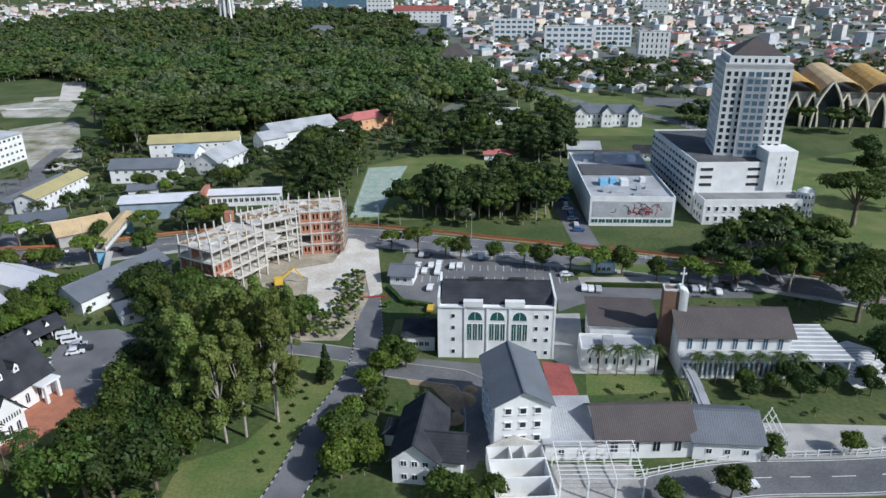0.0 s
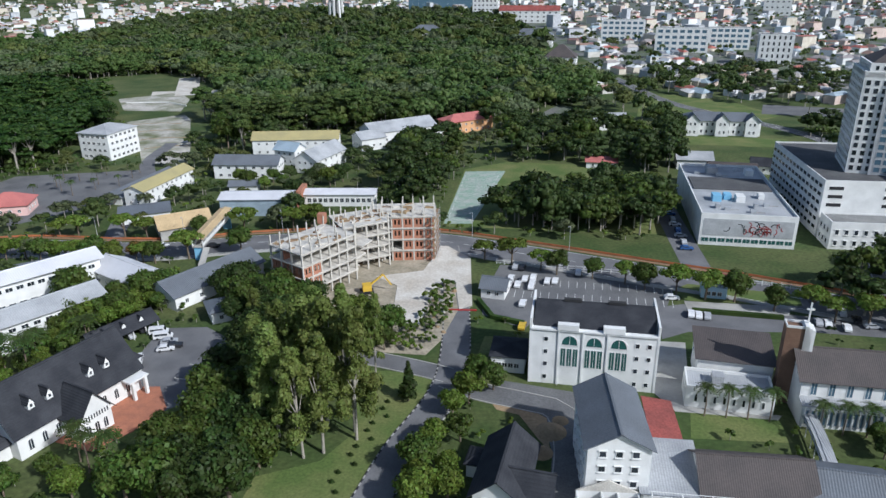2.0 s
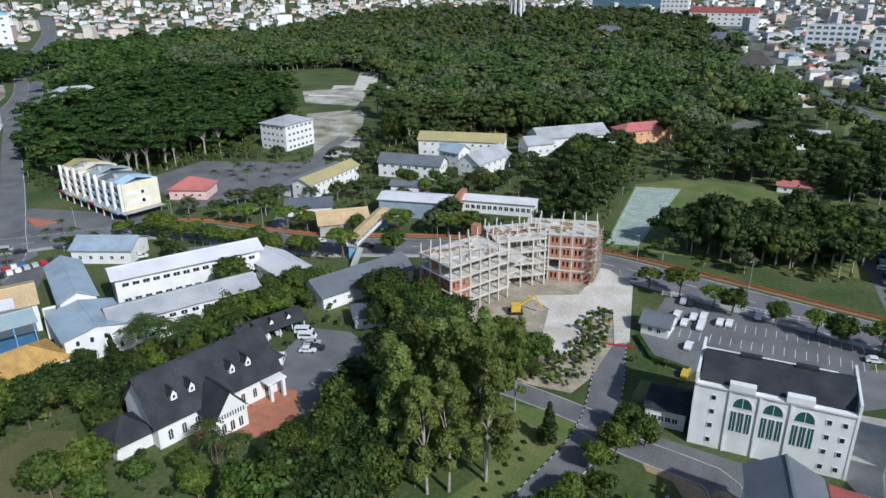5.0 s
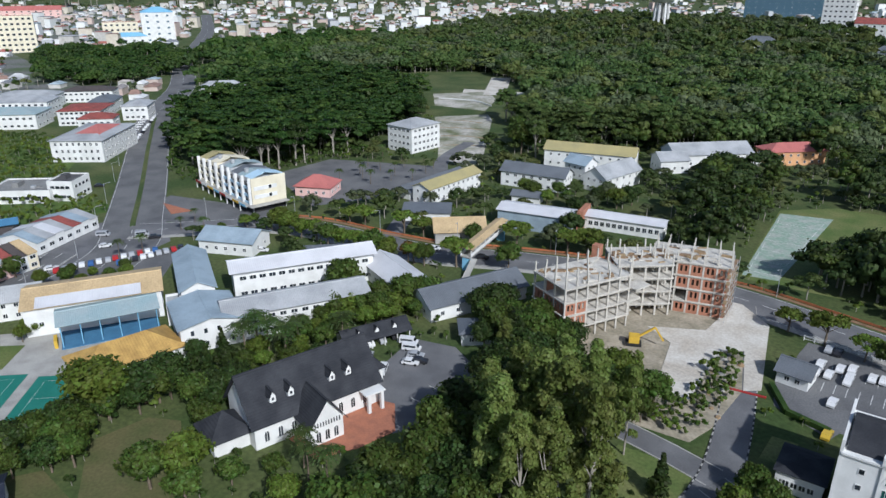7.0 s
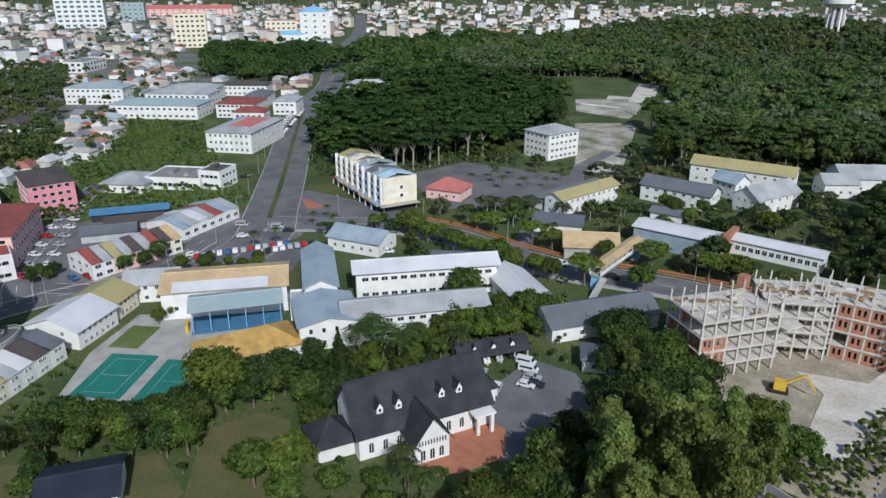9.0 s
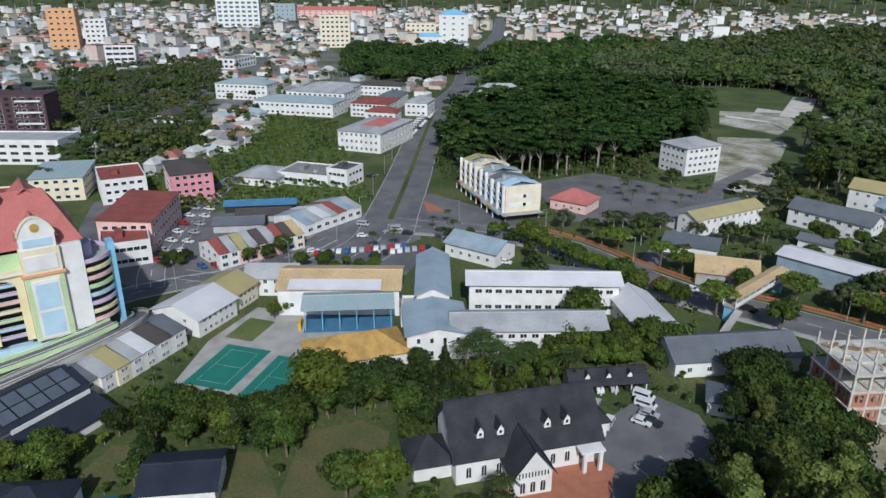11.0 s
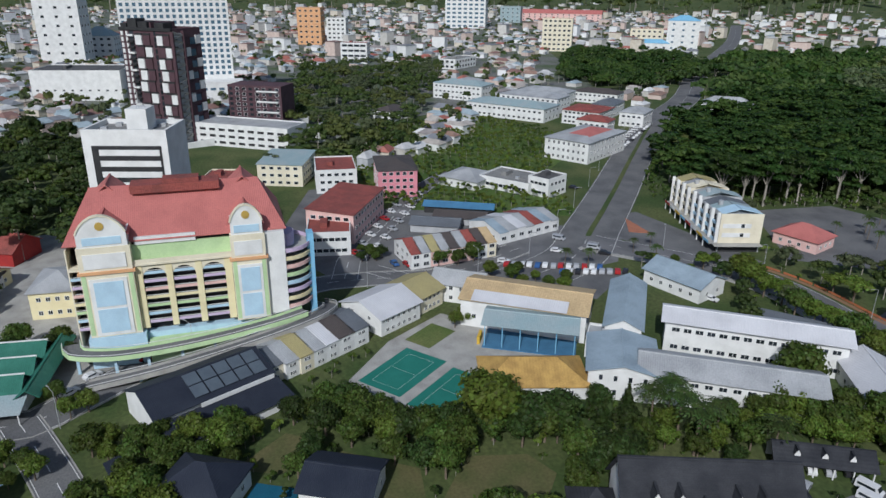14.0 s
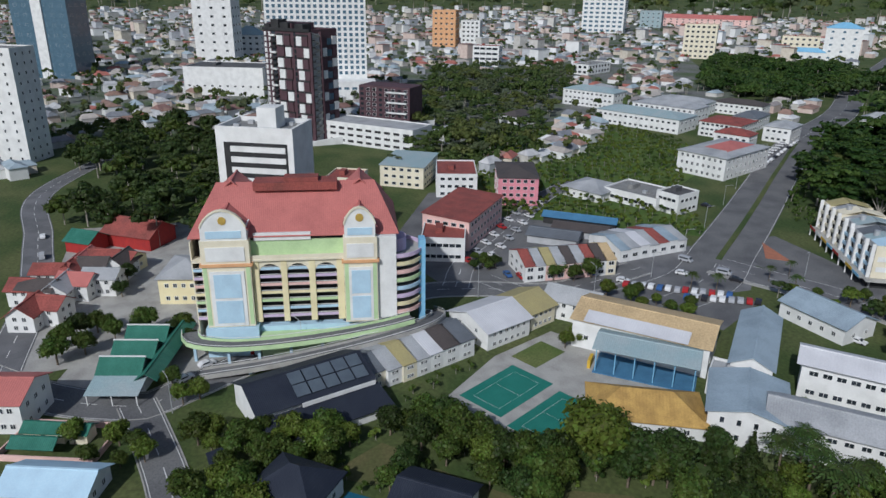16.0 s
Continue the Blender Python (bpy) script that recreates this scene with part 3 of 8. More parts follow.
patch("junction_plaza", [(-206, 128), (-248, 132), (-262, 160), (-250, 186), (-236, 192), (-215, 178)], "asphalt", "wide asphalt road junction", 0.045)
patch("staff_car_park", [(-190, 156), (-208, 140), (-224, 136), (-236, 146), (-206, 176)], "old_asphalt", "old asphalt car park", 0.037)
patch("terrace_car_park", [(-200, 236), (-250, 262), (-246, 300), (-190, 318), (-176, 292), (-182, 262)], "old_asphalt", "grey asphalt car park with palms", 0.033)
RIVER_YARD = [(-176, 326), (-181, 345), (-226, 436), (-238, 452), (-264, 425), (-230, 379), (-200, 331)]
patch("river_yard", RIVER_YARD, "river_sand", "pale cleared sandy ground among trees", 0.04, "yard")
patch("river_band", [(-318, 505), (-286, 538), (-262, 508), (-246, 462), (-288, 462)], "river_sand", "cleared sandy band with pale grass", 0.042, "yard")
patch("river_track", [(-324, 612), (-308, 620), (-266, 530), (-282, 522)], "pale_dirt", "pale sandy track between trees", 0.044, "yard")
for k in range(5):
    a, b = (-256 + 14 * k, 418 - 20 * k), (-226 + 11 * k, 424 - 19 * k)
    structure("dirt_track", ribbon(Geo(), smooth([a, ((a[0] + b[0]) / 2, (a[1] + b[1]) / 2 + 3), b]), -0.7, 0.7, -0.2, 0.055 + 0.004 * k), "earth", "brown wheel tracks over pale sand", "track")
structure("river_rail", ribbon(Geo(), smooth([(-300, 486), (-272, 490), (-250, 478)]), -0.3, 0.3, 0.6, 1.3), "white_wall", "low pale rail across the cleared ground", "fence")
patch("far_trail", [(-300, 520), (-220, 548), (-214, 560), (-310, 540)], "pale_dirt", "pale sandy track", 0.036, "track")
FRONT_LAWN = [(-52, 98), (-33, 98), (-30, 115), (-26, 135), (-23.5, 147), (-24, 152), (-39, 152), (-40, 140), (-36, 129), (-41, 118), (-52, 112)]
GARDEN_LAWN = [(-113, 80), (-131, 94), (-128, 106), (-121, 109), (-108, 99), (-101, 92), (-102, 84)]
CHAPEL_LAWN = [(-86.6, 120), (-83, 123), (-79, 132), (-77, 139), (-71, 140), (-69, 132), (-73, 124), (-81, 118)]
POOL_LAWN = [(-140, 49), (-149, 60), (-143.5, 68), (-136, 58)]
patch("front_lawn", FRONT_LAWN, "lawn", "sunlit mown lawn", 0.03, "lawn")
patch("garden_lawn", GARDEN_LAWN, "dry_grass", "dry olive-brown garden lawn", 0.03, "lawn")
patch("chapel_lawn", CHAPEL_LAWN, "lawn", "curved green lawn beside the terrace", 0.032, "lawn")
patch("pool_lawn", POOL_LAWN, "dry_grass", "brown dry grass near the pool", 0.031, "lawn")
patch("mansion_lawn", [(60, 470), (64, 500), (84, 556), (122, 556), (150, 480), (122, 452), (90, 460)], "lawn", "bright green lawn behind the mansion", 0.03, "lawn")
patch("museum_car_park", [(140, 486), (232, 470), (240, 500), (150, 520)], "old_asphalt", "grey asphalt car park with rows of bays", 0.034)
patch("mansion_forecourt", [(78, 396), (132, 392), (134, 414), (78, 416)], "lawn", "green lawn before the mansion", 0.031, "lawn")
patch("graveyard", [(-14, 446), (0, 478), (12, 512), (30, 480), (36, 444)], "town_ground", "old graveyard of pale stones in grass", 0.033, "yard")
patch("church_lawn", [(33.8, 143.4), (51.7, 143.4), (52.4, 135.3), (32.3, 134.3)], "lawn", "green lawn beside the church", 0.03, "lawn")
patch("church_walk", [(31.5, 174.6), (38.2, 174.7), (34.3, 146.3), (52.9, 144.7), (51.7, 142.9), (30.7, 143.6), (27.1, 150.3)], "concrete", "pale paved walks round the church office", 0.036)
patch("park_lawn", [(120, 196), (190, 150), (260, 260), (230, 360), (160, 330), (134, 250)], "lawn", "broad green park lawn", 0.03, "lawn")
patch("house_yard", [(-8.8, 151.6), (10.0, 148.3), (9.3, 120.4), (6.0, 109.8), (3.5, 109.4), (4.2, 126.4), (2.1, 139.0), (-0.9, 141.3), (-7.6, 147.0)], "old_asphalt", "worn asphalt lane beside the block", 0.033, "yard")
patch("dug_earth", [(-10.5, 145.0), (-6.6, 145.6), (-0.8, 140.6), (3.1, 137.7), (3.8, 126.3), (1.1, 130.8), (-2.8, 138.2), (-7.8, 139.5)], "earth", "bare dug earth beside the lane", 0.05, "yard")
patch("works_yard", [(60, 112), (60, 124), (96, 122), (110, 118), (108, 112)], "concrete", "concrete works yard", 0.03)
patch("dry_yard", [(-124, 58), (-112, 70), (-116, 82), (-130, 84), (-140, 70)], "dry_grass", "brown dry grass garden", 0.03, "lawn")
patch("garage_court", [(-184, 0), (-176, 22), (-196, 52), (-218, 66), (-214, 0)], "concrete", "concrete forecourt", 0.03)
patch("temple_court", [(-170, -16), (-176, -2), (-184, 10), (-196, 8), (-196, -14)], "concrete", "pale concrete court", 0.032)
patch("scrub_land", [(-262, 190), (-300, 100), (-345, 96), (-470, 140), (-470, 230), (-392, 262), (-330, 205), (-300, 196)], "scrub_ground", "rough green scrub land", 0.026, "ground")
patch("market_ground", [(-206, 130), (-224, 84), (-262, 66), (-330, 88), (-345, 160), (-318, 196), (-286, 190), (-262, 164)], "old_asphalt", "worn asphalt and concrete between the shops", 0.024)
patch("temple_quarter", [(-180, -34), (-196, 16), (-240, 30), (-300, 12), (-292, -50), (-230, -36)], "concrete", "grey concrete lanes between old houses", 0.022)
patch("west_town", [(-470, -400), (-440, -110), (-520, 40), (-470, 140), (-600, 380), (-900, 480), (-1000, 620), (-2300, 1900), (-3200, 500), (-2600, -900)], "town_ground", "grey and green ground of the town", 0.02, "ground")
patch("north_town", [(60, 660), (340, 540), (900, 700), (2000, 2200), (-100, 2600), (-90, 1500), (20, 900)], "town_ground", "grey and green ground of the town", 0.02, "ground")
patch("traffic_island", [(-255.3, 205.1), (-236.5, 205.0), (-240.4, 197.7)], "paver_red", "triangular island paved in faded red", 0.20)
patch("shop_apron", [(-186, 214), (-200, 226), (-262, 214), (-258, 194), (-236, 190)], "old_asphalt", "asphalt apron before the shops", 0.041)
patch("tennis_court", [(-35.6, 257), (-25, 258), (-16.5, 333), (-35.3, 330)], "court_pale", "faded green sports court", 0.05, "court")
cl = Geo()
for k in range(6):
    y0 = 262 + 11 * k
    xr = -26.5 + 0.11 * (y0 - 258)
    for a in (((-34.5, y0), (xr, y0)), ((-34.5, y0), (-34.5, y0 + 8)), ((xr, y0), (xr + 0.9, y0 + 8))):
        cl.beam((*a[0], 0.06), (*a[1], 0.06), 0.12, 0.012)
structure("court_lines", cl, "line_white", "faded white court lines", "court")
for x, y in ((-166.3, 90), (-153.5, 98.5)):
    c = patch("games_court", turned(x, y, 12.4, 19.5, 39), "court_green", "green painted games court with white lines", 0.06, "court")
    ln = Geo()
    q = turned(x, y, 7.6, 15, 39)
    for i in range(4):
        ln.beam((*q[i], 0.066), (*q[(i + 1) % 4], 0.066), 0.05, 0.01)
    mid = [((q[0][i] + q[3][i]) / 2) for i in (0, 1)], [((q[1][i] + q[2][i]) / 2) for i in (0, 1)]
    ln.beam((*mid[0], 0.066), (*mid[1], 0.066), 0.05, 0.01)
    part("court_line", ln, "line_white", c)

bay_lines = Geo()
for k in range(20):
    for x0, y0 in ((-8, 205.5), (-9, 196.5), (8, 186)):
        if x0 < 0 or k < 11:
            bay_lines.beam((x0 + 2.5 * k, y0 - 0.10 * k, 0.045), (x0 + 0.3 + 2.5 * k, y0 + 4.6 - 0.10 * k, 0.045), 0.12, 0.012)
structure("bay_marking", bay_lines, "line_white", "white painted parking bay lines", "road marking")
hedge = Geo()
for a, b in (((43.1, 192.6, 0.6), (66.8, 190.9, 0.6)), ((43.1, 179.9, 0.6), (57.1, 179.8, 0.6)), ((-16.5, 192.2, 0.6), (-11.8, 182.2, 0.6)), ((-11.8, 182.2, 0.6), (-3.0, 179.2, 0.6))):
    hedge.beam(a, b, 1.2, 1.2)
structure("hedge", hedge, LEAF["dark"], "clipped dark green hedge", "hedge")
patch("verge_lawn", [(39.8, 206.4), (45.3, 211.6), (75.7, 207.3), (74.5, 199.7), (43.3, 199.8)], "lawn", "strip of green lawn", 0.06, "lawn")
patch("verge_path", [(42.2, 199.4), (71.2, 198.9), (69.0, 193.3), (42.2, 192.9)], "concrete", "pale concrete strip beside the lawn", 0.055)

# ---- buildings: church grounds ----
def admin_building():
    top = thing("admin_building", "white four-storey office building with dark roof and arched green windows", "building", 13.3, 158.5, -3)
    L, W, h = 28, 15, 14.4
    g = Geo().box(-L / 2, -W / 2, 0, L / 2, W / 2, h)
    part("wall", g, "white_wall", top)
    for x in (-L / 2 - 0.25, L / 2 - 0.25):
        part("end_wall", Geo().box(x, -W / 2 - 0.1, 0.0, x + 0.5, W / 2 + 0.1, h + 2.2), "white_wall", top)
    r = gable_roof(Geo(), L - 1.2, W - 1.5, h, h + 3.4, 0.0, 0.25)
    part("roof", r, "slate_roof", top, "dark grey tiled roof")
    part("cornice", Geo().box(-L / 2, -W / 2 - 0.35, h - 0.5, L / 2, -W / 2 - 0.003, h - 0.1), "white_wall", top)
    for x in (-7.5, 2.5):
        p = Geo().box(x - 0.5, -W / 2 - 0.5, h - 0.1, x + 4.2, -W / 2 + 1.0, h + 1.3)
        part("parapet", p, "white_wall", top)
    for x in (-5.2, 0.2, 5.6):
        part("window", window_mesh(4.3, 2.5, "white_wall", "teal_glass", "arch"), None, top, at=pose(x, -W / 2, 10.4))
        for k in (-1.36, 0, 1.36):
            part("window", window_mesh(1.22, 4.7, "white_wall", "teal_glass", "plain"), None, top, at=pose(x + k, -W / 2, 4.9))
        part("pilaster", Geo().box(x - 2.65, -W / 2 - 0.25, 0, x - 2.25, -W / 2 - 0.003, h - 0.5), "white_wall", top)
    for x in (-10.5, 9.6, 12.2):
        for z in (1.2, 4.6, 7.8, 11.0):
            part("window", window_mesh(1.0, 1.2), None, top, at=pose(x, -W / 2, z))
    for y in (-4, 0, 4):
        for z in (1.2, 4.6, 7.8, 11.0):
            part("window", window_mesh(1.0, 1.2), None, top, at=pose(L / 2 + 0.25, y, z, 0, 0, 90))
            part("window", window_mesh(1.0, 1.2), None, top, at=pose(-L / 2 - 0.25, y, z, 0, 0, 270))
    for x in (-5, 5):
        part("ridge_vent", Geo().box(x - 2, -0.5, h + 3.5, x + 2, 0.5, h + 4.1), "dark_void", top)

admin_building()
building("annex", "low white annex with a dark roof beside the office", "building", -6, 159.5, -3, 8, 9, 4.2, "hip", 5.6, cover="slate_roof", floors=1, bays=4, ends=3, ov=0.5)
patch("annex_lawn", [(-14, 163), (-8, 163), (-8, 172), (-13, 172)], "lawn", "small green lawn", 0.04, "lawn")
building("hostel_block", "white four-storey block with a grey metal gable roof", "building", 14.5, 122, 94, 18.5, 11, 12.6, "gable", 15.6, cover="grey_roof", floors=4, bays=5, ends=3, win=(1.3, 1.4), sides="WN", kind="sill")
building("red_shed", "long shed under a rusty red metal roof", "shed", 26.2, 134, 91, 15.5, 5, 3.2, "shed", 3.9, cover="rust_roof", floors=0)
building("grey_shed", "shed under a pale grey metal roof", "shed", 24.7, 118.5, 0, 10, 13, 4.2, "shed", 5.6, cover="light_roof", floors=1, bays=2)
building("brown_hall", "long white hall under a dark brown metal roof", "hall", 39.3, 118.5, 1, 19, 12, 4.8, "gable", 8.6, cover="brown_roof", floors=1, bays=4, ends=2, win=(1.6, 2.6))
building("open_hall", "hall under a dark grey metal roof", "hall", 55.6, 117.5, -5, 13, 12, 4.6, "gable", 7.6, cover="grey_roof", floors=1, bays=3)


def unfinished_house():
    top = thing("unfinished_house", "roofless white-walled house under construction", "building", 13.9, 104.5, 3)
    for a in ((-5.5, -7.3, 5.5, -7.0), (-5.5, 7.0, 5.5, 7.3), (-5.5, -7, -5.2, 7), (5.2, -7, 5.5, 7), (-5.2, -2.2, 5.2, -1.9), (-5.2, 3.0, 5.2, 3.3), (-1.2, 3.3, -0.9, 7), (1.6, 3.3, 1.9, 7)):
        part("wall", Geo().box(a[0], a[1], 0, a[2], a[3], 4.0), "white_wall", top)
    part("floor", Geo().box(-5.5, -7.3, 0, 5.5, 7.3, 0.12), "raw_concrete", top)
    g = Geo()
    v = [(-5.5, 7.0, 4), (5.5, 7.0, 4), (0, 7.0, 6.4), (-5.5, 7.3, 4), (5.5, 7.3, 4), (0, 7.3, 6.4)]
    part("gable", g.add(v, [(0, 1, 2), (5, 4, 3), (0, 2, 5, 3), (1, 4, 5, 2), (0, 3, 4, 1)]), "raw_concrete", top)

def steel_frame():
    top = thing("steel_roof_frame", "white steel roof frame standing open over a concrete floor", "frame", 28.4, 105.7, 0)
    part("floor", Geo().box(-8, -5.2, 0, 8, 5.2, 0.15), "concrete", top)
    for x in (-7.6, -2.5, 2.5, 7.6):
        for y in (-4.6, 4.6):
            part("post", Geo().box(x - 0.15, y - 0.15, 0.15, x + 0.15, y + 0.15, 4.4), "white_wall", top)
        part("truss", Geo().beam((x, -4.8, 4.5), (x, 4.8, 5.6), 0.16, 0.3), "white_wall", top)
    for i in range(10):
        y = -4.7 + i * 1.04
        part("purlin", Geo().beam((-8, y, 4.75 + (y + 4.8) * 0.115), (8, y, 4.75 + (y + 4.8) * 0.115), 0.1), "white_wall", top)

unfinished_house()
steel_frame()
st = thing("truss_shed", "open white steel truss end beside the hall", "frame", 64.2, 116.5, -8)
for i in range(5):
    part("truss", Geo().beam((0, -5 + 2.4 * i, 0), (2.6, -5 + 2.4 * i, 5.8), 0.16), "white_wall", st)
    part("rail", Geo().beam((0.5 + 0.5 * i, -5, 1.2 + 1.1 * i), (0.5 + 0.5 * i, 5, 1.2 + 1.1 * i), 0.12), "white_wall", st)


def church():
    top = thing("church", "white modern church with a dark roof and tall windows", "church", 68.5, 150, -2)
    part("wall", gable_walls(Geo(), 26, 13, 10, 14), "white_wall", top)
    part("roof", gable_roof(Geo(), 26, 13, 10, 14, 0.8), "brown_roof", top, "dark brown roof")
    a = Geo().box(-13, -9.2, 0, 13, -6.52, 5.2)
    part("aisle", a, "white_wall", top)
    part("aisle_roof", Geo().slab([(-13.2, -9.6, 5.3), (13.2, -9.6, 5.3), (13.2, -6.52, 5.9), (-13.2, -6.52, 5.9)], 0.15), "light_roof", top, "pale grey aisle roof")
    for i in range(7):
        part("window", window_mesh(1.3, 3.2, "white_wall", "blue_glass"), None, top, at=pose(-10.5 + 3.5 * i, -6.5, 6.2))
    for i in range(22):
        part("fin", Geo().box(-12.6 + i * 1.18, -9.45, 0.4, -12.4 + i * 1.18, -9.203, 4.6), "white_wall", top)
    for i in range(21):
        part("window", window_mesh(0.7, 3.4, "grey_wall", "blue_glass", "bare"), None, top, at=pose(-11.9 + i * 1.18, -9.2, 0.8))

church()
building("church_wing", "white church wing with a dark brown roof", "building", 45.3, 159.5, -6, 16, 11, 7.2, "shed", 9.0, cover="brown_roof", floors=1, bays=3, win=(0.7, 2.4))
building("church_office", "low white church office with a pale flat roof", "building", 42.3, 149, -6, 18, 8, 4.6, "flat", cover="light_roof", floors=1, bays=8, ends=3, win=(0.7, 1.8))
camp = thing("bell_tower", "tall brown-tiled bell tower with a white fin and cross", "tower", 55.2, 151.5, -8)
part("shaft", Geo().box(-2.4, -1.6, 0, 1.2, 1.6, 18.4), "brown_tile", camp, "brown tiled shaft")
part("top", flat_top(Geo(), 3.6, 3.2, 18.4, 0.25, 0.5, cx=-0.6), "white_wall", camp)
fin = Geo()
for i, (z, x1) in enumerate(((1.0, 1.9), (7.0, 2.6), (12.5, 3.2))):
    fin.box(1.203, -1.9, z, x1, 1.4, 19.2 - 0.4 * i)
part("fin", fin, "white_wall", camp, "stepped white concrete fin")
part("cross", Geo().box(1.7, -0.15, 19.2, 2.0, 0.15, 24.0).box(1.1, -0.12, 22.2, 1.697, 0.12, 22.6).box(2.003, -0.12, 22.2, 2.6, 0.12, 22.6), "white_wall", camp, "white cross")


def canopy():
    top = thing("entrance_canopy", "flat pale canopy on white posts beside the church", "canopy", 88, 147.5, -2)
    part("slab", Geo().box(-6.5, -8.5, 5.4, 6.5, 8.5, 5.8), "light_roof", top)
    for i in range(9):
        part("rib", Geo().box(-6.5, -8.4 + 2.1 * i, 5.803, 6.5, -8.1 + 2.1 * i, 6.0), "white_wall", top)
    for x in (-5.8, 0, 5.8):
        for y in (-7.8, 7.8):
            part("post", Geo().cyl(x, y, 0, 5.4, 0.3), "white_wall", top)

canopy()
plaza = patch("church_plaza", [(94, 136), (108, 138), (112, 150), (104, 158), (94, 154)], "line_white", "round patterned white and grey plaza", 0.06)
for k in range(6):
    ring = Geo()
    ribbon(ring, smooth([(103 + (2.2 * k + 1) * math.cos(a), 147 + (2.2 * k + 1) * 0.6 * math.sin(a)) for a in np.linspace(0.0, 6.0, 14)], 1.0), -0.35, 0.35, 0.05, 0.07)
    part("paving_band", ring, "grey_wall", plaza)
walk_roof = thing("covered_walkway", "long curved pale roof over a garden walkway", "walkway", 0, 0)
wg, line = Geo(), smooth([(56.8, 141), (56.4, 134), (55.2, 124)], 1.5)
for i in range(5):
    a0, a1 = math.pi * i / 5, math.pi * (i + 1) / 5
    ribbon(wg, line, 1.5 * math.cos(a0), 1.5 * math.cos(a1), 2.6 + 0.7 * math.sin((a0 + a1) / 2), 2.75 + 0.7 * math.sin((a0 + a1) / 2))
part("roof", wg, "light_roof", walk_roof)
for p in line[::2]:
    for d in (-1.3, 1.3):
        part("post", Geo().box(p.x + d - 0.08, p.y - 0.08, 0, p.x + d + 0.08, p.y + 0.08, 2.65), "white_wall", walk_roof)


def dark_house():
    top = thing("dark_house", "white two-storey house with steep black tiled roofs", "house", -4.5, 113.5, 82)
    part("wall", gable_walls(Geo(), 16, 8.5, 6, 9.5), "white_wall", top)
    part("roof", gable_roof(Geo(), 16, 8.5, 6, 9.5, 0.9), "slate_roof", top)
    w = Geo()
    gable_walls(w, 7, 7, 5.6, 8.6)
    wing = part("wing", w, "white_wall", top, at=pose(-3, -5, 0, 0, 0, 90))
    part("wing_roof", gable_roof(Geo(), 7.4, 7, 5.6, 8.6, 0.8), "slate_roof", wing)
    porch = part("porch", Geo().box(-2.4, -2, 0, 2.4, 2, 3), "white_wall", top, at=pose(5, 6, 0))
    part("porch_roof", hip_roof(Geo(), 4.8, 4, 3.0, 4.6, 0.5), "slate_roof", porch)
    windows(top, 16, 8.5, "W", 2, 3, 1.2, 1.3, 1.0, 3.0)
    windows(top, 16, 8.5, "N", 2, 4, 1.2, 1.3, 1.0, 3.0)
    windows(top, 16, 8.5, "S", 2, 4, 1.2, 1.3, 1.0, 3.0)

dark_house()
building("gate_house", "small white gate house with a grey roof", "house", -12, 198, -10, 7, 7, 3.4, "gable", 5.4, cover="grey_roof", floors=1, bays=2)
building("blue_kiosk", "small blue painted kiosk by the car park", "kiosk", 51, 204, -6, 7, 4, 2.8, "flat", wall="pale_blue", cover="light_roof", floors=1, bays=3)

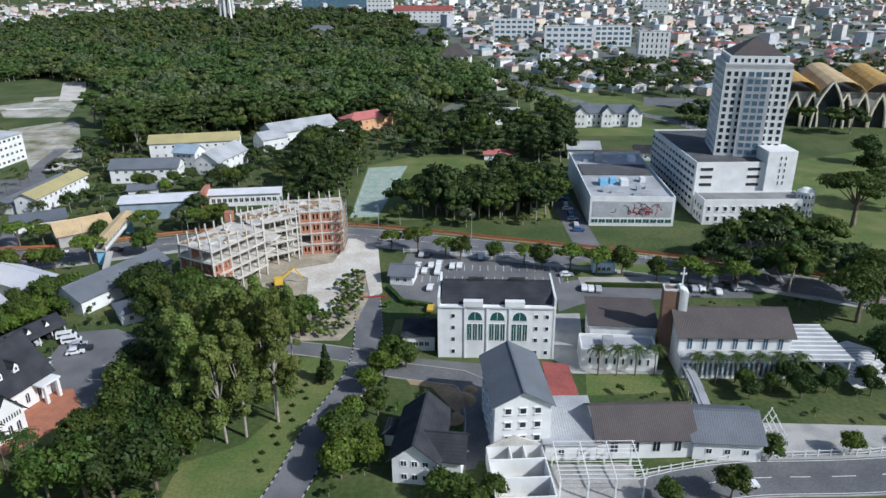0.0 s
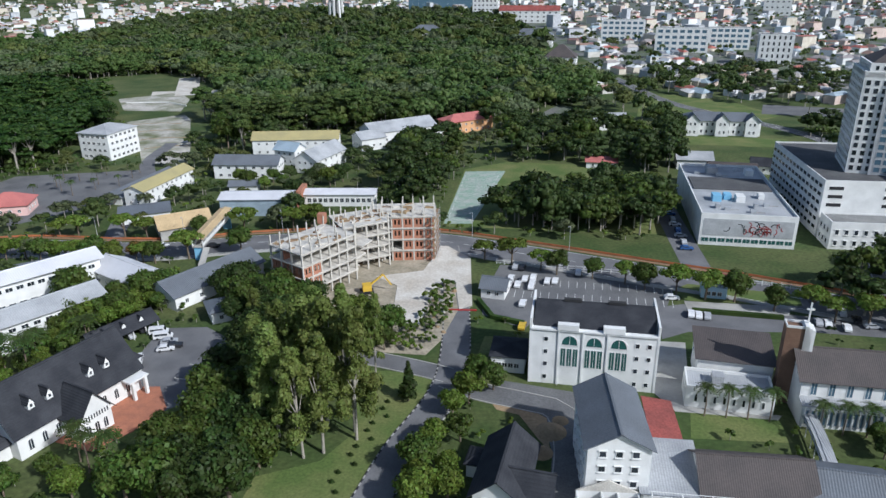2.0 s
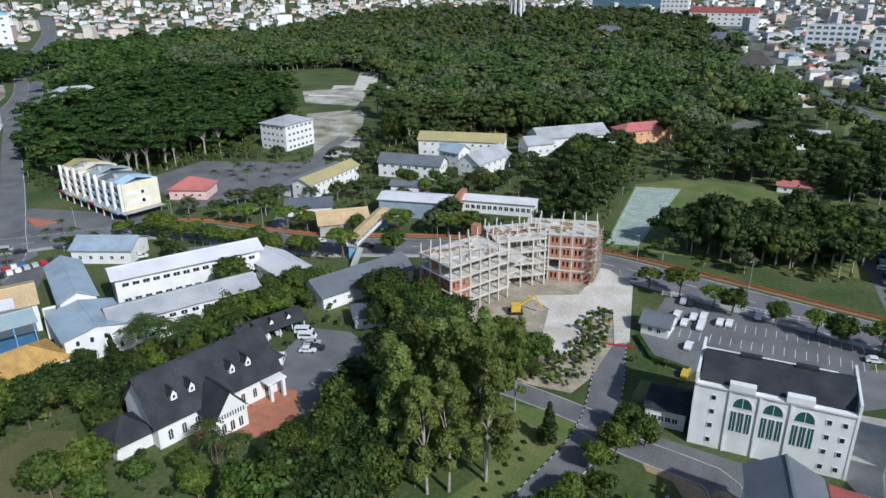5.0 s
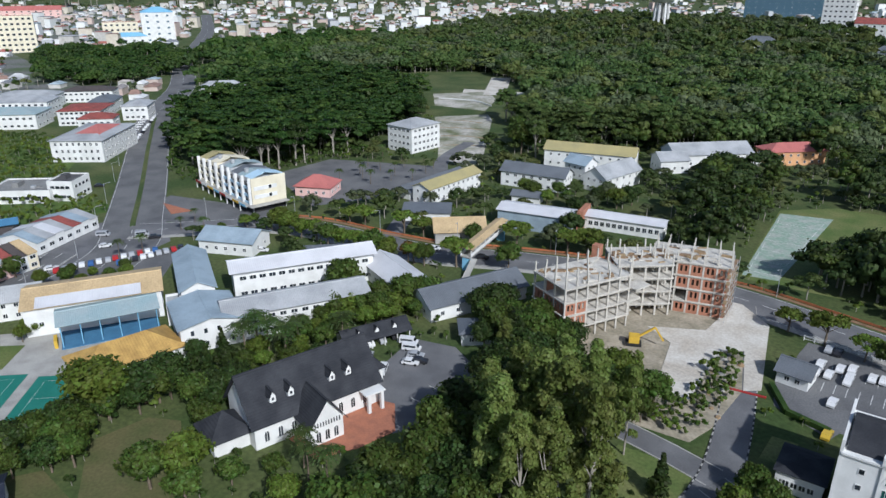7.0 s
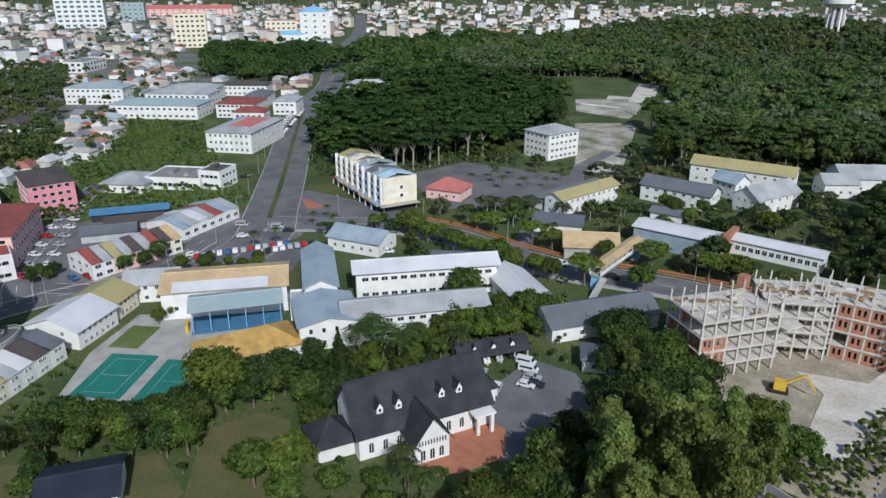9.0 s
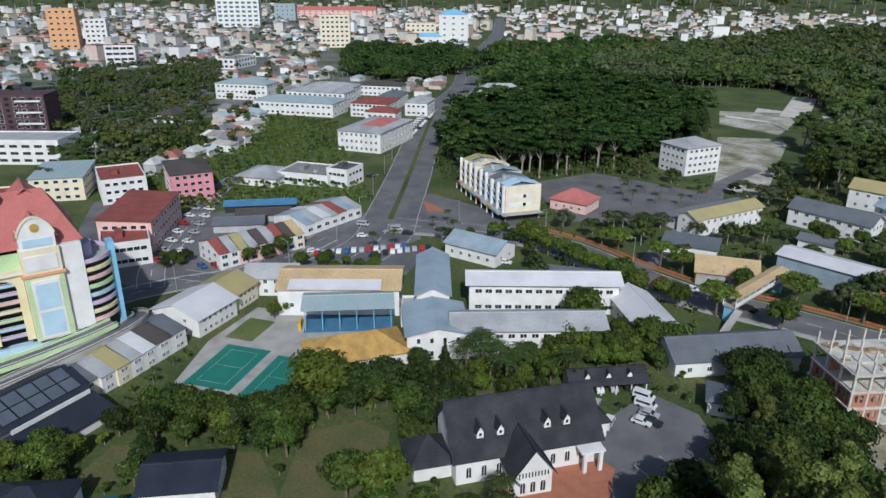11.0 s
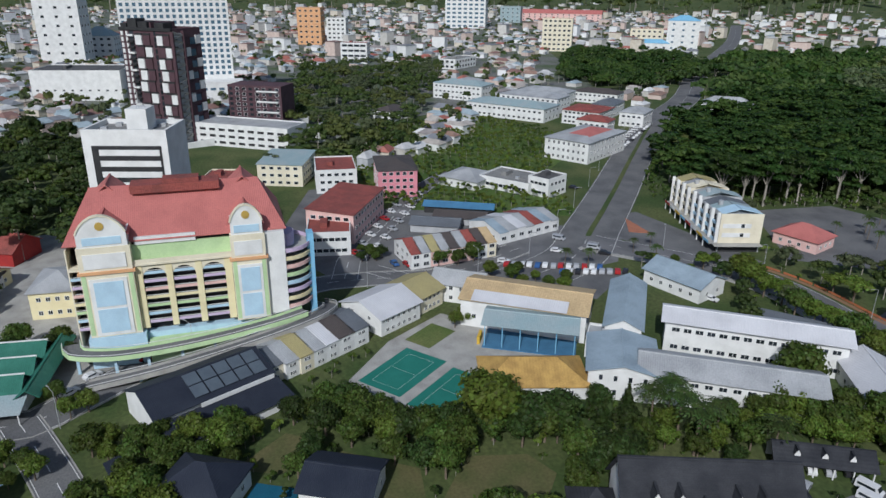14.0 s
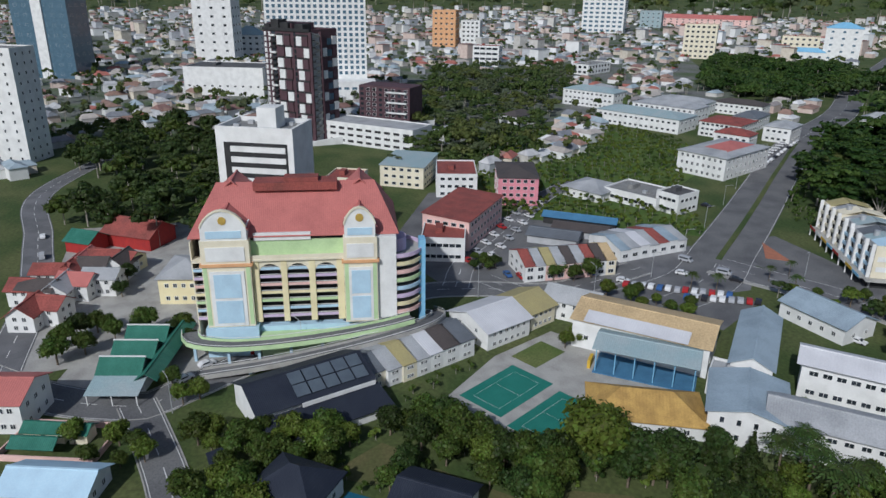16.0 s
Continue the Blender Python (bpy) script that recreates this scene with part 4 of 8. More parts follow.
# ---- the concrete frame under construction ----
def construction():
    top = thing("unfinished_building", "four-storey concrete frame with red brick infill under construction", "building", -57, 210, 0)
    S = 3.85
    wings = [((-66.5, 197.5), 60, 21, 13.5), ((-45, 226.5), 10, 21, 13), ((-57.5, 217), 35, 15, 13)]
    for wi, ((cx, cy), rot, L, W) in enumerate(wings):
        a = pose(cx + 57, cy - 210, 0, 0, 0, rot)
        nx, ny = max(2, int(L / 3.4)), 3
        for fl in range(1, 5):
            part("slab", Geo().box(-L / 2 - 0.5, -W / 2 - 0.5, fl * S - 0.35 + wi * 0.005, L / 2 + 0.5, W / 2 + 0.5, fl * S + wi * 0.005), "raw_concrete", top, at=a)
        cols = Geo().box(-0.22, -0.22, 0, 0.22, 0.22, S - 0.36).mesh("column", mats_of("raw_concrete"))
        short = Geo().box(-0.18, -0.18, 0, 0.18, 0.18, 2.6).add([(-.05, -.05, 2.6), (.05, -.05, 2.6), (0, 0, 3.3)], [(0, 1, 2)]).mesh("column", mats_of("raw_concrete"))
        for i in range(nx + 1):
            for j in range(ny + 1):
                x, y = -L / 2 + L * i / nx, -W / 2 + W * j / ny
                for fl in range(4):
                    part("column", cols, None, top, at=a @ pose(x, y, fl * S))
                if random.random() < 0.85:
                    part("column", short, None, top, at=a @ pose(x, y, 4 * S + 0.02, random.uniform(-2, 2), random.uniform(-2, 2)))
        # brick infill with slots on the outer sides
        step = L / nx
        for fl in range(4):
            for i in range(nx):
                for side in (-1, 1):
                    if (wi == 1 and side == -1 and fl >= 0 and i >= 2 and not (fl == 1 and i < 3)) or (wi == 0 and fl < 3 and (side == -1) and i < 2) or (wi == 0 and side == 1 and fl < 3) or (wi == 1 and side == 1):
                        x0 = -L / 2 + i * step + 0.23
                        x1 = x0 + step - 0.46
                        g = Geo()
                        w3 = (x1 - x0) / 5
                        y = side * W / 2
                        g.box(x0, y - 0.1, fl * S, x1, y + 0.1, fl * S + 1.0).box(x0, y - 0.1, fl * S + 2.7, x1, y + 0.1, fl * S + S - 0.36)
                        for q in (0, 2, 4):
                            g.box(x0 + q * w3, y - 0.1, fl * S + 1.0, x0 + (q + 1) * w3, y + 0.1, fl * S + 2.7)
                        part("brick_panel", g, "brick_red", top, "red brick infill with tall slots", at=a)
            for side in (-1, 1):
                if wi == 0 and side == -1 and fl < 3 or wi == 1 and side == 1:
                    g = Geo()
                    x = side * L / 2
                    for q in range(7):
                        g.box(x - 0.1, -W / 2 + 0.3 + q * (W / 7), fl * S, x + 0.1, -W / 2 + 0.3 + q * (W / 7) + W / 12, fl * S + S - 0.36)
                    g.box(x - 0.1, -W / 2 + 0.3, fl * S, x + 0.1, W / 2 - 0.3, fl * S + 1.1).box(x - 0.1, -W / 2 + 0.3, fl * S + 2.8, x + 0.1, W / 2 - 0.3, fl * S + S - 0.36)
                    part("brick_panel", g, "brick_red", top, at=a)
        for fl in range(4):
            for i in range(nx):
                x0 = -L / 2 + i * step + 0.23
                if (i + fl) % 3 != 2:
                    part("inner_wall", Geo().box(x0, -0.1 + 1.6 * (fl % 2), fl * S, x0 + step - 0.46, 0.1 + 1.6 * (fl % 2), fl * S + S - 0.36), "brick_red" if (i + fl) % 2 else "concrete", top, at=a)
                if i % 2 and fl < 3:
                    part("cross_wall", Geo().box(x0, 0.103, fl * S, x0 + 0.15, W / 2 - 0.3, fl * S + S - 0.36), "concrete", top, at=a)
            for side in (-1, 1):
                part("edge_beam", Geo().box(-L / 2 - 0.3, side * W / 2 - 0.15, fl * S + S - 0.75, L / 2 + 0.3, side * W / 2 + 0.15, fl * S + S - 0.36), "raw_concrete", top, at=a)
        for q in range(26):
            x, y = random.uniform(-L / 2, L / 2 - 3), random.uniform(-W / 2, W / 2 - 1)
            part("timber_stack", Geo().box(0, 0, 0, random.uniform(1.5, 3.5), random.uniform(0.4, 1.2), random.uniform(0.2, 0.6)), random.choice(["timber", "raw_concrete", "timber"]), top, at=a @ pose(x, y, 4 * S + 0.02, 0, 0, random.uniform(-30, 30)))
    # scaffold on the east end
    for i in range(4):
        for k in range(2):
            part("scaffold_pole", Geo().cyl(22.8 + 1.3 * k, 9 + 3.4 * i, 0, 16.5, 0.06, n=6), "steel", top)
    for z in np.arange(1.9, 16, 1.9):
        for k in range(2):
            part("scaffold_ledger", Geo().beam((22.8 + 1.3 * k, 8.6, z), (22.8 + 1.3 * k, 19.6, z), 0.08), "steel", top)
        part("scaffold_board", Geo().box(22.9, 8.8, z + 0.05, 24.0, 19.4, z + 0.1), "timber", top)
    part("stair_core", Geo().box(-12, 0, 15.4, -9.6, 2.4, 18.6), "brick_red", top)
    g = Geo()
    for k, (x0, y0) in enumerate(((-4, -8), (-2, -7), (0, -6))):
        g.slab([(x0, y0, 3.9 + 3.85 * k), (x0 + 4, y0 - 1.5, 3.9 + 3.85 * k), (x0 + 6, y0 + 4, 3.9 + 3.85 * k), (x0 + 2, y0 + 6, 3.9 + 3.85 * k)], 0.35)
    part("balcony_slab", g, "raw_concrete", top)

construction()

# ---- the high tower, mall and museum ----
def tower():
    top = thing("office_tower", "tall white office tower with a dark pyramid roof", "building", 117, 272, 0)
    # podium, long wing towards the back
    pod = part("podium", flat_top(Geo().box(-20, -14, 0, 12, 44, 20), 32, 58, 20, cx=-4, cy=15), "white_wall", top, "white podium with ribbon windows")
    part("podium_roof", Geo().box(-19.6, -13.6, 20.004, 11.6, 43.6, 20.15), "dark_flat_roof", top)
    for fl in range(6):
        z = 2.2 + 3.0 * fl
        for k in range(14):
            part("window", window_mesh(3.2, 1.5, "white_wall", "glass", "bare"), None, pod, at=pose(-20, 42 - 4.05 * k, z, 0, 0, 270))
        if fl > 2:
            for x in (-16, 2):
                part("window", window_mesh(5, 1.4, "white_wall", "dark_void", "bare"), None, pod, at=pose(x, -14, z))
    blk = part("stair_block", Geo().box(6, -15.5, 0, 17, -4, 25), "white_wall", top)
    for z in range(5):
        for k in (0, 1):
            part("window", window_mesh(0.7, 1.5, "white_wall", "glass", "bare"), None, blk, at=pose(11 + 1.8 * k, -15.5, 12 + 2.4 * z))
    low = part("front_block", flat_top(Geo().box(-20, -26, 0, 18, -15.503, 9), 38, 10.5, 9, cx=-1, cy=-20.75), "white_wall", top, "low white front block")
    part("front_roof", Geo().box(-19.6, -25.6, 9.004, 17.6, -15.9, 9.15), "flat_roof", top)
    for fl in range(2):
        for k in range(12):
            part("window", window_mesh(1.3, 1.8, "white_wall", "glass", "sill"), None, low, at=pose(-18 + 3.05 * k, -26, 1.4 + 3.8 * fl))
        for k in range(3):
            part("window", window_mesh(1.3, 1.8, "white_wall", "glass", "sill"), None, low, at=pose(-20, -17.5 - 3.0 * k, 1.4 + 3.8 * fl, 0, 0, 270))
    part("round_corner", Geo().cyl(18.5, -23.5, 0, 12, 3.2, n=20).cyl(18.5, -23.5, 12.004, 13.2, 3.2, 1.4, n=20), "white_wall", top)
    for fl in range(4):
        for k in range(8):
            a = 200 + 22 * k
            part("window", window_mesh(0.7, 1.4, "white_wall", "glass", "bare"), None, top, at=pose(18.5 + 3.2 * math.cos(radians(a)), -23.5 + 3.2 * math.sin(radians(a)), 1.0 + 2.9 * fl, 0, 0, a + 90))
    # shaft
    sh = part("shaft", Geo().box(-12, -12, 0, 12, 12, 35), "white_wall", top, "white tower shaft", at=pose(5, 8, 20.2, 0, 0, -12))
    shaft_bay = Geo().box(-5, -12.9, 0, 5, -12.003, 30)
    part("bay", shaft_bay, "grey_wall", sh, "recessed grey window bay")
    for side in "SWE":
        for fl in range(12):
            for k in range(9):
                mid = side == "S" and 2 < k < 6
                y = -12.9 if mid else -12
                me = window_mesh(2.1 if mid else 1.6, 1.9, "grey_wall" if mid else "white_wall", "blue_glass" if (mid or (side == "W" and 2 < k < 6)) else "glass", "bare")
                p = side_pose(side, 24, 24 if not mid else 25.8, -10.4 + 2.6 * k, 1.0 + 2.7 * fl)
                part("window", me, None, sh, at=p)
    cr = part("crown", Geo().box(-10.5, -10.5, 35.004, 10.5, 10.5, 38), "white_wall", sh)
    for k in range(8):
        for side in "SW":
            part("window", window_mesh(1.2, 1.6, "white_wall", "glass", "bare"), None, sh, at=side_pose(side, 21, 21, -8.4 + 2.4 * k, 35.6))
    part("pyramid_roof", hip_roof(Geo(), 18, 18, 38.05, 44.5, 0.6, ridge=0.05), "brown_roof", sh, "dark brown pyramid roof")
    part("parapet", flat_top(Geo(), 24, 24, 33.5, 0.5, 2.0), "white_wall", sh)

tower()


def mall():
    top = thing("shopping_mall", "white two-storey mall with a patterned front and roof plant", "building", 72, 278, -3)
    L, W, h = 31, 66, 10.5
    part("wall", flat_top(Geo().box(-L / 2, -W / 2, 0, L / 2, W / 2, h), L, W, h, rise=1.0), "white_wall", top)
    part("roof", Geo().box(-L / 2 + 0.4, -W / 2 + 0.4, h + 0.004, L / 2 - 0.4, W / 2 - 0.4, h + 0.15), "light_roof", top)
    part("dark_roof", Geo().box(-14, -2, h + 0.154, 14, 14, h + 0.6), "dark_flat_roof", top)
    for x, y, s, m in ((-8, -14, 3, "blue_paint"), (-4, -12, 2.5, "blue_paint"), (0, -14, 3, "white_wall"), (8, -10, 2, "white_wall"), (4, -22, 1.4, "steel"), (-9, -24, 1.5, "steel"), (10, 22, 3, "white_wall"), (-4, 24, 4, "light_roof")):
        part("roof_plant", Geo().box(x - s / 2, y - s, h + 0.154, x + s / 2, y + s / 2, h + 1.2 + s * 0.4), m, top)
    for k in range(11):
        part("window", window_mesh(2.5, 1.6, "white_wall", "teal_glass"), None, top, at=pose(-13.5 + 2.7 * k, -W / 2, 1.2))
    part("poster", Geo().box(-14.5, -W / 2 - 0.12, 3.6, 14.5, -W / 2 - 0.003, 9.6), "grey_wall", top, "pale grey printed front panel")
    sw = Geo()
    for k in range(40):
        a, r = random.uniform(0, 6.28), random.uniform(0.6, 1.6)
        cx, cz = random.gauss(4, 4.5), random.gauss(6.4, 1.2)
        for q in range(5):
            b0, b1 = a + q * 0.5, a + (q + 1) * 0.5
            p0, p1 = (cx + r * math.cos(b0), cz + r * math.sin(b0)), (cx + r * math.cos(b1), cz + r * math.sin(b1))
            if all(-14 < p[0] < 14 and 3.8 < p[1] < 9.4 for p in (p0, p1)):
                sw.beam((p0[0], -W / 2 - 0.14, p0[1]), (p1[0], -W / 2 - 0.14, p1[1]), 0.05, 0.28, k % 2)
    part("pattern", sw, ["dark_void", "red_paint"], top, "dark and red swirling pattern")

mall()
building("mansion", "long white colonial mansion with grey gabled roof", "house", 99.8, 427, -2, 43, 14, 8, "hip", 12, cover="grey_roof", floors=2, bays=14, ends=4, win=(1.2, 1.8), kind="sill")
for x in (84, 100, 116):
    building("mansion_gable", "white curved gable bay of the mansion", "house", x, 420, 88, 6, 7, 9, "gable", 12.5, cover="grey_roof", floors=2, bays=2, ends=2, win=(1.1, 1.7))
for x, y, L, W, h, c in ((72, 350, 16, 12, 5, "light_roof"), (86, 334, 20, 10, 4, "brown_roof"), (104, 344, 14, 10, 4, "slate_roof"), (60, 372, 10, 8, 4, "light_roof"), (30, 430, 14, 9, 4, "light_roof"), (44, 448, 12, 8, 4, "light_roof"), (150, 356, 12, 8, 4, "brown_roof")):
    building("low_house", "low house with a weathered metal roof", "house", x, y, random.uniform(-20, 20), L, W, h, "gable", h + 2.5, cover=c, floors=1, bays=4)
building("pavilion", "small open pavilion with a red roof at the field", "pavilion", 28.7, 345, -3, 14, 6, 3.0, "shed", 4.0, wall="white_wall", cover="red_roof", floors=1, bays=3)


def museum():
    top = thing("museum", "large museum with pointed concrete arches and golden roof shells", "museum", 262, 425, -8)
    part("wall", Geo().box(-62, -12, 0, 62, 30, 20), "concrete", top)
    for i in range(13):
        x = -60 + 9.5 * i
        big = i % 6 == 3
        g = Geo()
        w, h = (9, 27) if big else (4.6, 20)
        n = 8
        arch = [(x - w * (1 - (k / n) ** 2.2), h * k / n) for k in range(n + 1)] + [(x + w * (1 - (k / n) ** 2.2), h * k / n) for k in range(n - 1, -1, -1)]
        for p, q in zip(arch, arch[1:]):
            g.beam((p[0], -16 - (2 if big else 0), p[1]), (q[0], -16 - (2 if big else 0), q[1]), 2.2, 1.0)
        part("arch", g, "cream_wall", top, "pale pointed arch")
        part("glass_wall", Geo().add([(a, -14.5 - (2 if big else 0), b) for a, b in arch], [tuple(range(len(arch)))]), "glass", top)
    for i in range(5):
        x = -50 + 25 * i
        g = Geo()
        n = 8
        for k in range(n):
            a0, a1 = math.pi * k / n, math.pi * (k + 1) / n
            g.slab([(x - 13 * math.cos(a0), -17, 19 + 8 * math.sin(a0)), (x - 13 * math.cos(a1), -17, 19 + 8 * math.sin(a1)), (x - 10 * math.cos(a1), 30, 24 + 8 * math.sin(a1)), (x - 10 * math.cos(a0), 30, 24 + 8 * math.sin(a0))], 0.4)
        part("roof_shell", g, "tan_roof" if i % 2 else "gold_roof", top, "golden curved roof shell")

museum()

# ---- the school slope above the road ----
building("blue_hall", "long hall with pale blue-grey metal walls and a white roof", "hall", -111, 263, 8, 27, 11, 7, "gable", 8.2, wall="blue_roof", cover="white_roof", floors=0)
part("brick_end", Geo().box(13.51, -5.5, 0, 15.5, 5.5, 7.5), "brick_red", building("link_hall", "narrow white-roofed link block with dark glazing", "hall", -81, 277, 6, 29, 8, 5.2, "gable", 6.2, cover="white_roof", floors=1, bays=12, win=(1.6, 1.8)), "red brick end wall", at=pose(-30, -2, 0))
building("white_block", "two-storey white school block with grey roof", "building", -135, 313, 4, 30, 11, 7, "gable", 10, cover="grey_roof", floors=2, bays=7, ends=3, win=(1.6, 1.3))
building("yellow_hall", "white hall with a mustard-yellow metal roof", "hall", -162, 281, 84, 36, 9, 7, "gable", 9, cover="olive_roof", floors=2, bays=10, ends=2)
building("grey_long_hall", "low hall with a dark grey metal roof", "hall", -173, 285, 84, 40, 9, 3.6, "gable", 5.5, cover="grey_roof", floors=0)
building("tan_hall", "hall with a weathered tan metal roof", "hall", -130, 238, 37, 18, 14, 4.6, "gable", 7.5, cover="tan_roof", wall="concrete", floors=1, bays=3)
building("flat_shed", "low shed with a grey metal roof", "shed", -152, 250, 30, 18, 10, 3.4, "shed", 4.2, cover="grey_roof", floors=0)
building("yellow_long_block", "white block with a long mustard-yellow roof", "building", -127, 358, 10, 44, 12, 8.6, "gable", 11.5, cover="olive_roof", floors=2, bays=10)
building("gabled_house", "white house with a pale gable roof", "house", -106, 331, 74, 26, 12, 7, "gable", 11, cover="light_roof", floors=2, bays=5, ends=3)
building("small_gabled_house", "small white house with a blue-grey gable roof", "house", -124, 338, -16, 12, 9, 7.5, "gable", 10.5, cover="blue_roof", floors=2, bays=3, ends=2)
building("hostel", "white four-storey hostel with a pale hip roof", "building", -224, 344, 81, 22, 18, 13.5, "hip", 17, cover="light_roof", floors=4, bays=6, ends=5, win=(1.8, 1.4))
building("laboratory", "long white laboratory with a grey-blue roof", "building", -80, 393, 40, 40, 17, 7.5, "gable", 11.5, cover="light_roof", floors=1, bays=8, ends=3)
building("laboratory_wing", "white wing with a pale roof", "building", -92, 372, 40, 14, 12, 6.5, "gable", 9.5, cover="light_roof", floors=1, bays=3, ends=3)
building("red_roof_lodge", "timber lodge with a red tiled roof", "house", -45, 421, 40, 30, 13, 7, "hip", 10.5, wall="orange_paint", cover="red_roof", floors=2, bays=7, ends=3)
building("store_house", "small store with a grey roof", "shed", -62, 405, 40, 9, 8, 4, "gable", 6, cover="light_roof", floors=1, bays=2)
building("green_shed", "low shed with a dull roof", "shed", -128, 290, 10, 12, 6, 3.2, "gable", 4.6, cover="grey_roof", floors=0)


def footbridge():
    top = thing("footbridge", "covered white footbridge over the road with stairs", "bridge", -113.5, 228, 97)
    part("deck", Geo().box(-16, -1.8, 4.6, 16, 1.8, 5.0), "concrete", top)
    part("roof", gable_roof(Geo(), 32, 4.2, 7.6, 8.1, 0.2), "tan_roof", top, "tan ribbed roof")
    for i in range(9):
        for y in (-1.75, 1.75):
            part("post", Geo().box(-15.8 + 3.9 * i, y - 0.08, 5, -15.6 + 3.9 * i, y + 0.08, 7.6), "white_wall", top)
    for y in (-1.78, 1.78):
        part("railing", Geo().box(-16, y - 0.04, 5.0, 16, y + 0.04, 6.1), "white_wall", top)
    for x in (-15, 15):
        part("pier", Geo().box(x - 0.6, -1.4, 0, x + 0.6, 1.4, 4.6), "blue_paint", top, "blue painted pier")
    part("stair", Geo().slab([(-16, -4, 4.8), (-16, -1.9, 4.8), (-24, -1.9, 0.3), (-24, -4, 0.3)], 0.3), "concrete", top)

footbridge()
building("grey_hall", "hall with a broad plain grey roof", "hall", -99, 193, 62, 32, 13, 4.6, "gable", 7.6, cover="grey_roof", floors=1, bays=6, ends=2)
building("white_roof_shed", "small shed with a white metal roof", "shed", -77, 181, 20, 9, 6, 3.6, "gable", 5, cover="white_roof", floors=1, bays=2)
building("dark_roof_house", "small house with a dark grey hip roof", "house", -85, 176, 35, 11, 8, 3.4, "hip", 5.8, cover="grey_roof", floors=1, bays=3)

# ---- the chapel ----
def chapel():
    top = thing("chapel", "white chapel-like hall with a steep black tiled roof and dormers", "chapel", -101, 126.5, 70)
    L, W, h, rh = 29, 13.5, 6.4, 14.2
    part("wall", gable_walls(Geo(), L, W, h, rh), "white_wall", top)
    part("roof", gable_roof(Geo(), L, W, h, rh, 0.9), "slate_roof", top)
    for x in (-9.5, -5.5, 4.0, 8.0):
        d = part("dormer", gable_walls(Geo(), 2.6, 1.3, 1.3, 2.3), "white_wall", top, "small white dormer", at=pose(x, -4.2, 8.9, 0, 0, 90))
        part("dormer_roof", gable_roof(Geo(), 2.6, 1.3, 1.3, 2.5, 0.2, 0.1), "slate_roof", d)
        part("dormer_window", window_mesh(0.7, 0.9), None, d, at=pose(-1.3, 0, 0.35, 0, 0, 270))
    por = part("porch", gable_walls(Geo(), 7, 7.5, 5.4, 10.4), "white_wall", top, at=pose(-1.5, -9.2, 0, 0, 0, 90))
    part("porch_roof", gable_roof(Geo(), 7.6, 7.5, 5.4, 10.4, 0.7), "slate_roof", por)
    for y in (-2, 0, 2):
        part("window", window_mesh(1.2, 2.6, "white_wall", "glass", "arch"), None, por, at=pose(-3.5, y, 0.6, 0, 0, 270))
    for k in range(10):
        part("bar", Geo().box(-3.66, -3.0 + 0.62 * k, 4.2, -3.503, -2.8 + 0.62 * k, 5.2), "slate_roof", por)
    for x in (-12, -9, -6, 5, 8, 11):
        part("window", window_mesh(1.2, 2.6, "white_wall", "glass", "arch"), None, top, at=pose(x, -W / 2, 1.2))
    for k in range(26):
        part("bar", Geo().box(-13.6 + k * 1.05, -W / 2 - 0.12, 5.2, -13.4 + k * 1.05, -W / 2 - 0.003, 5.9), "slate_roof", top)
    for x in (10.5, 13.8):
        part("pillar", Geo().box(x - 0.35, -W / 2 - 3.0, 0, x + 0.35, -W / 2 - 2.3, 4.6), "white_wall", top)
    part("porte_roof", Geo().box(9.5, -W / 2 - 3.2, 4.6, 14.5, -W / 2 - 0.003, 5.0), "white_wall", top)
    end = part("end_wing", Geo().box(-4.5, -4, 0, 2.9, 4, 3.4), "white_wall", top, at=pose(-17.5, 0, 0))
    part("end_roof", hip_roof(Geo(), 7.6, 8, 3.4, 7.6, 0.9, cx=-0.8), "slate_roof", end)
    part("link_roof", hip_roof(Geo(), 6, 6, 4.0, 7.5, 0.5), "slate_roof", top, at=pose(17, 2.5, 0))
    part("link_wall", Geo().box(14.6, 0, 0, 20, 5.4, 4.0), "white_wall", top)

chapel()


def carport():
    top = thing("carport", "open carport with a dark tiled roof and small dormers", "carport", -107.5, 159, 62)
    part("roof", gable_roof(Geo(), 18, 6.5, 3.2, 5.4, 0.5), "slate_roof", top)
    part("back_wall", Geo().box(-9, 3.0, 0, 9, 3.2, 3.3), "white_wall", top)
    for i in range(6):
        part("post", Geo().box(-9 + 3.55 * i, -3.2, 0, -8.75 + 3.55 * i, -2.95, 3.2), "white_wall", top)
    for x in (-5, 0, 5):
        d = part("dormer", gable_walls(Geo(), 1.4, 1.1, 0.5, 1.4), "white_wall", top, at=pose(x, -1.6, 4.0, 0, 0, 90))
        part("dormer_roof", gable_roof(Geo(), 1.4, 1.1, 0.5, 1.4, 0.15, 0.08), "slate_roof", d)

carport()

# ---- the school ----
building("school_block", "long white two-storey school block with a white metal roof", "school", -148, 176, 54.5, 42, 9, 9.6, "gable", 11.2, cover="white_roof", floors=2, bays=14, ends=2, win=(2.0, 1.3), ov=1.2)
building("school_front_block", "two-storey pale school block with a grey metal roof", "school", -133, 157, 57, 38, 10.5, 7.8, "gable", 9.8, wall="white_wall", cover="light_roof", floors=2, bays=12, ends=3, win=(1.8, 1.2), ov=1.0)
building("curved_school_wing", "school wing under a bent pale metal roof", "school", -122.5, 190, -27, 23, 11, 5.4, "gable", 8.2, cover="white_roof", floors=1, bays=5, ends=2)
building("school_hall", "school hall with a long tan and white metal roof", "school", -183, 130, 55, 34, 17, 8.2, "gable", 10.6, cover="tan_roof", floors=1, bays=6, ends=3)
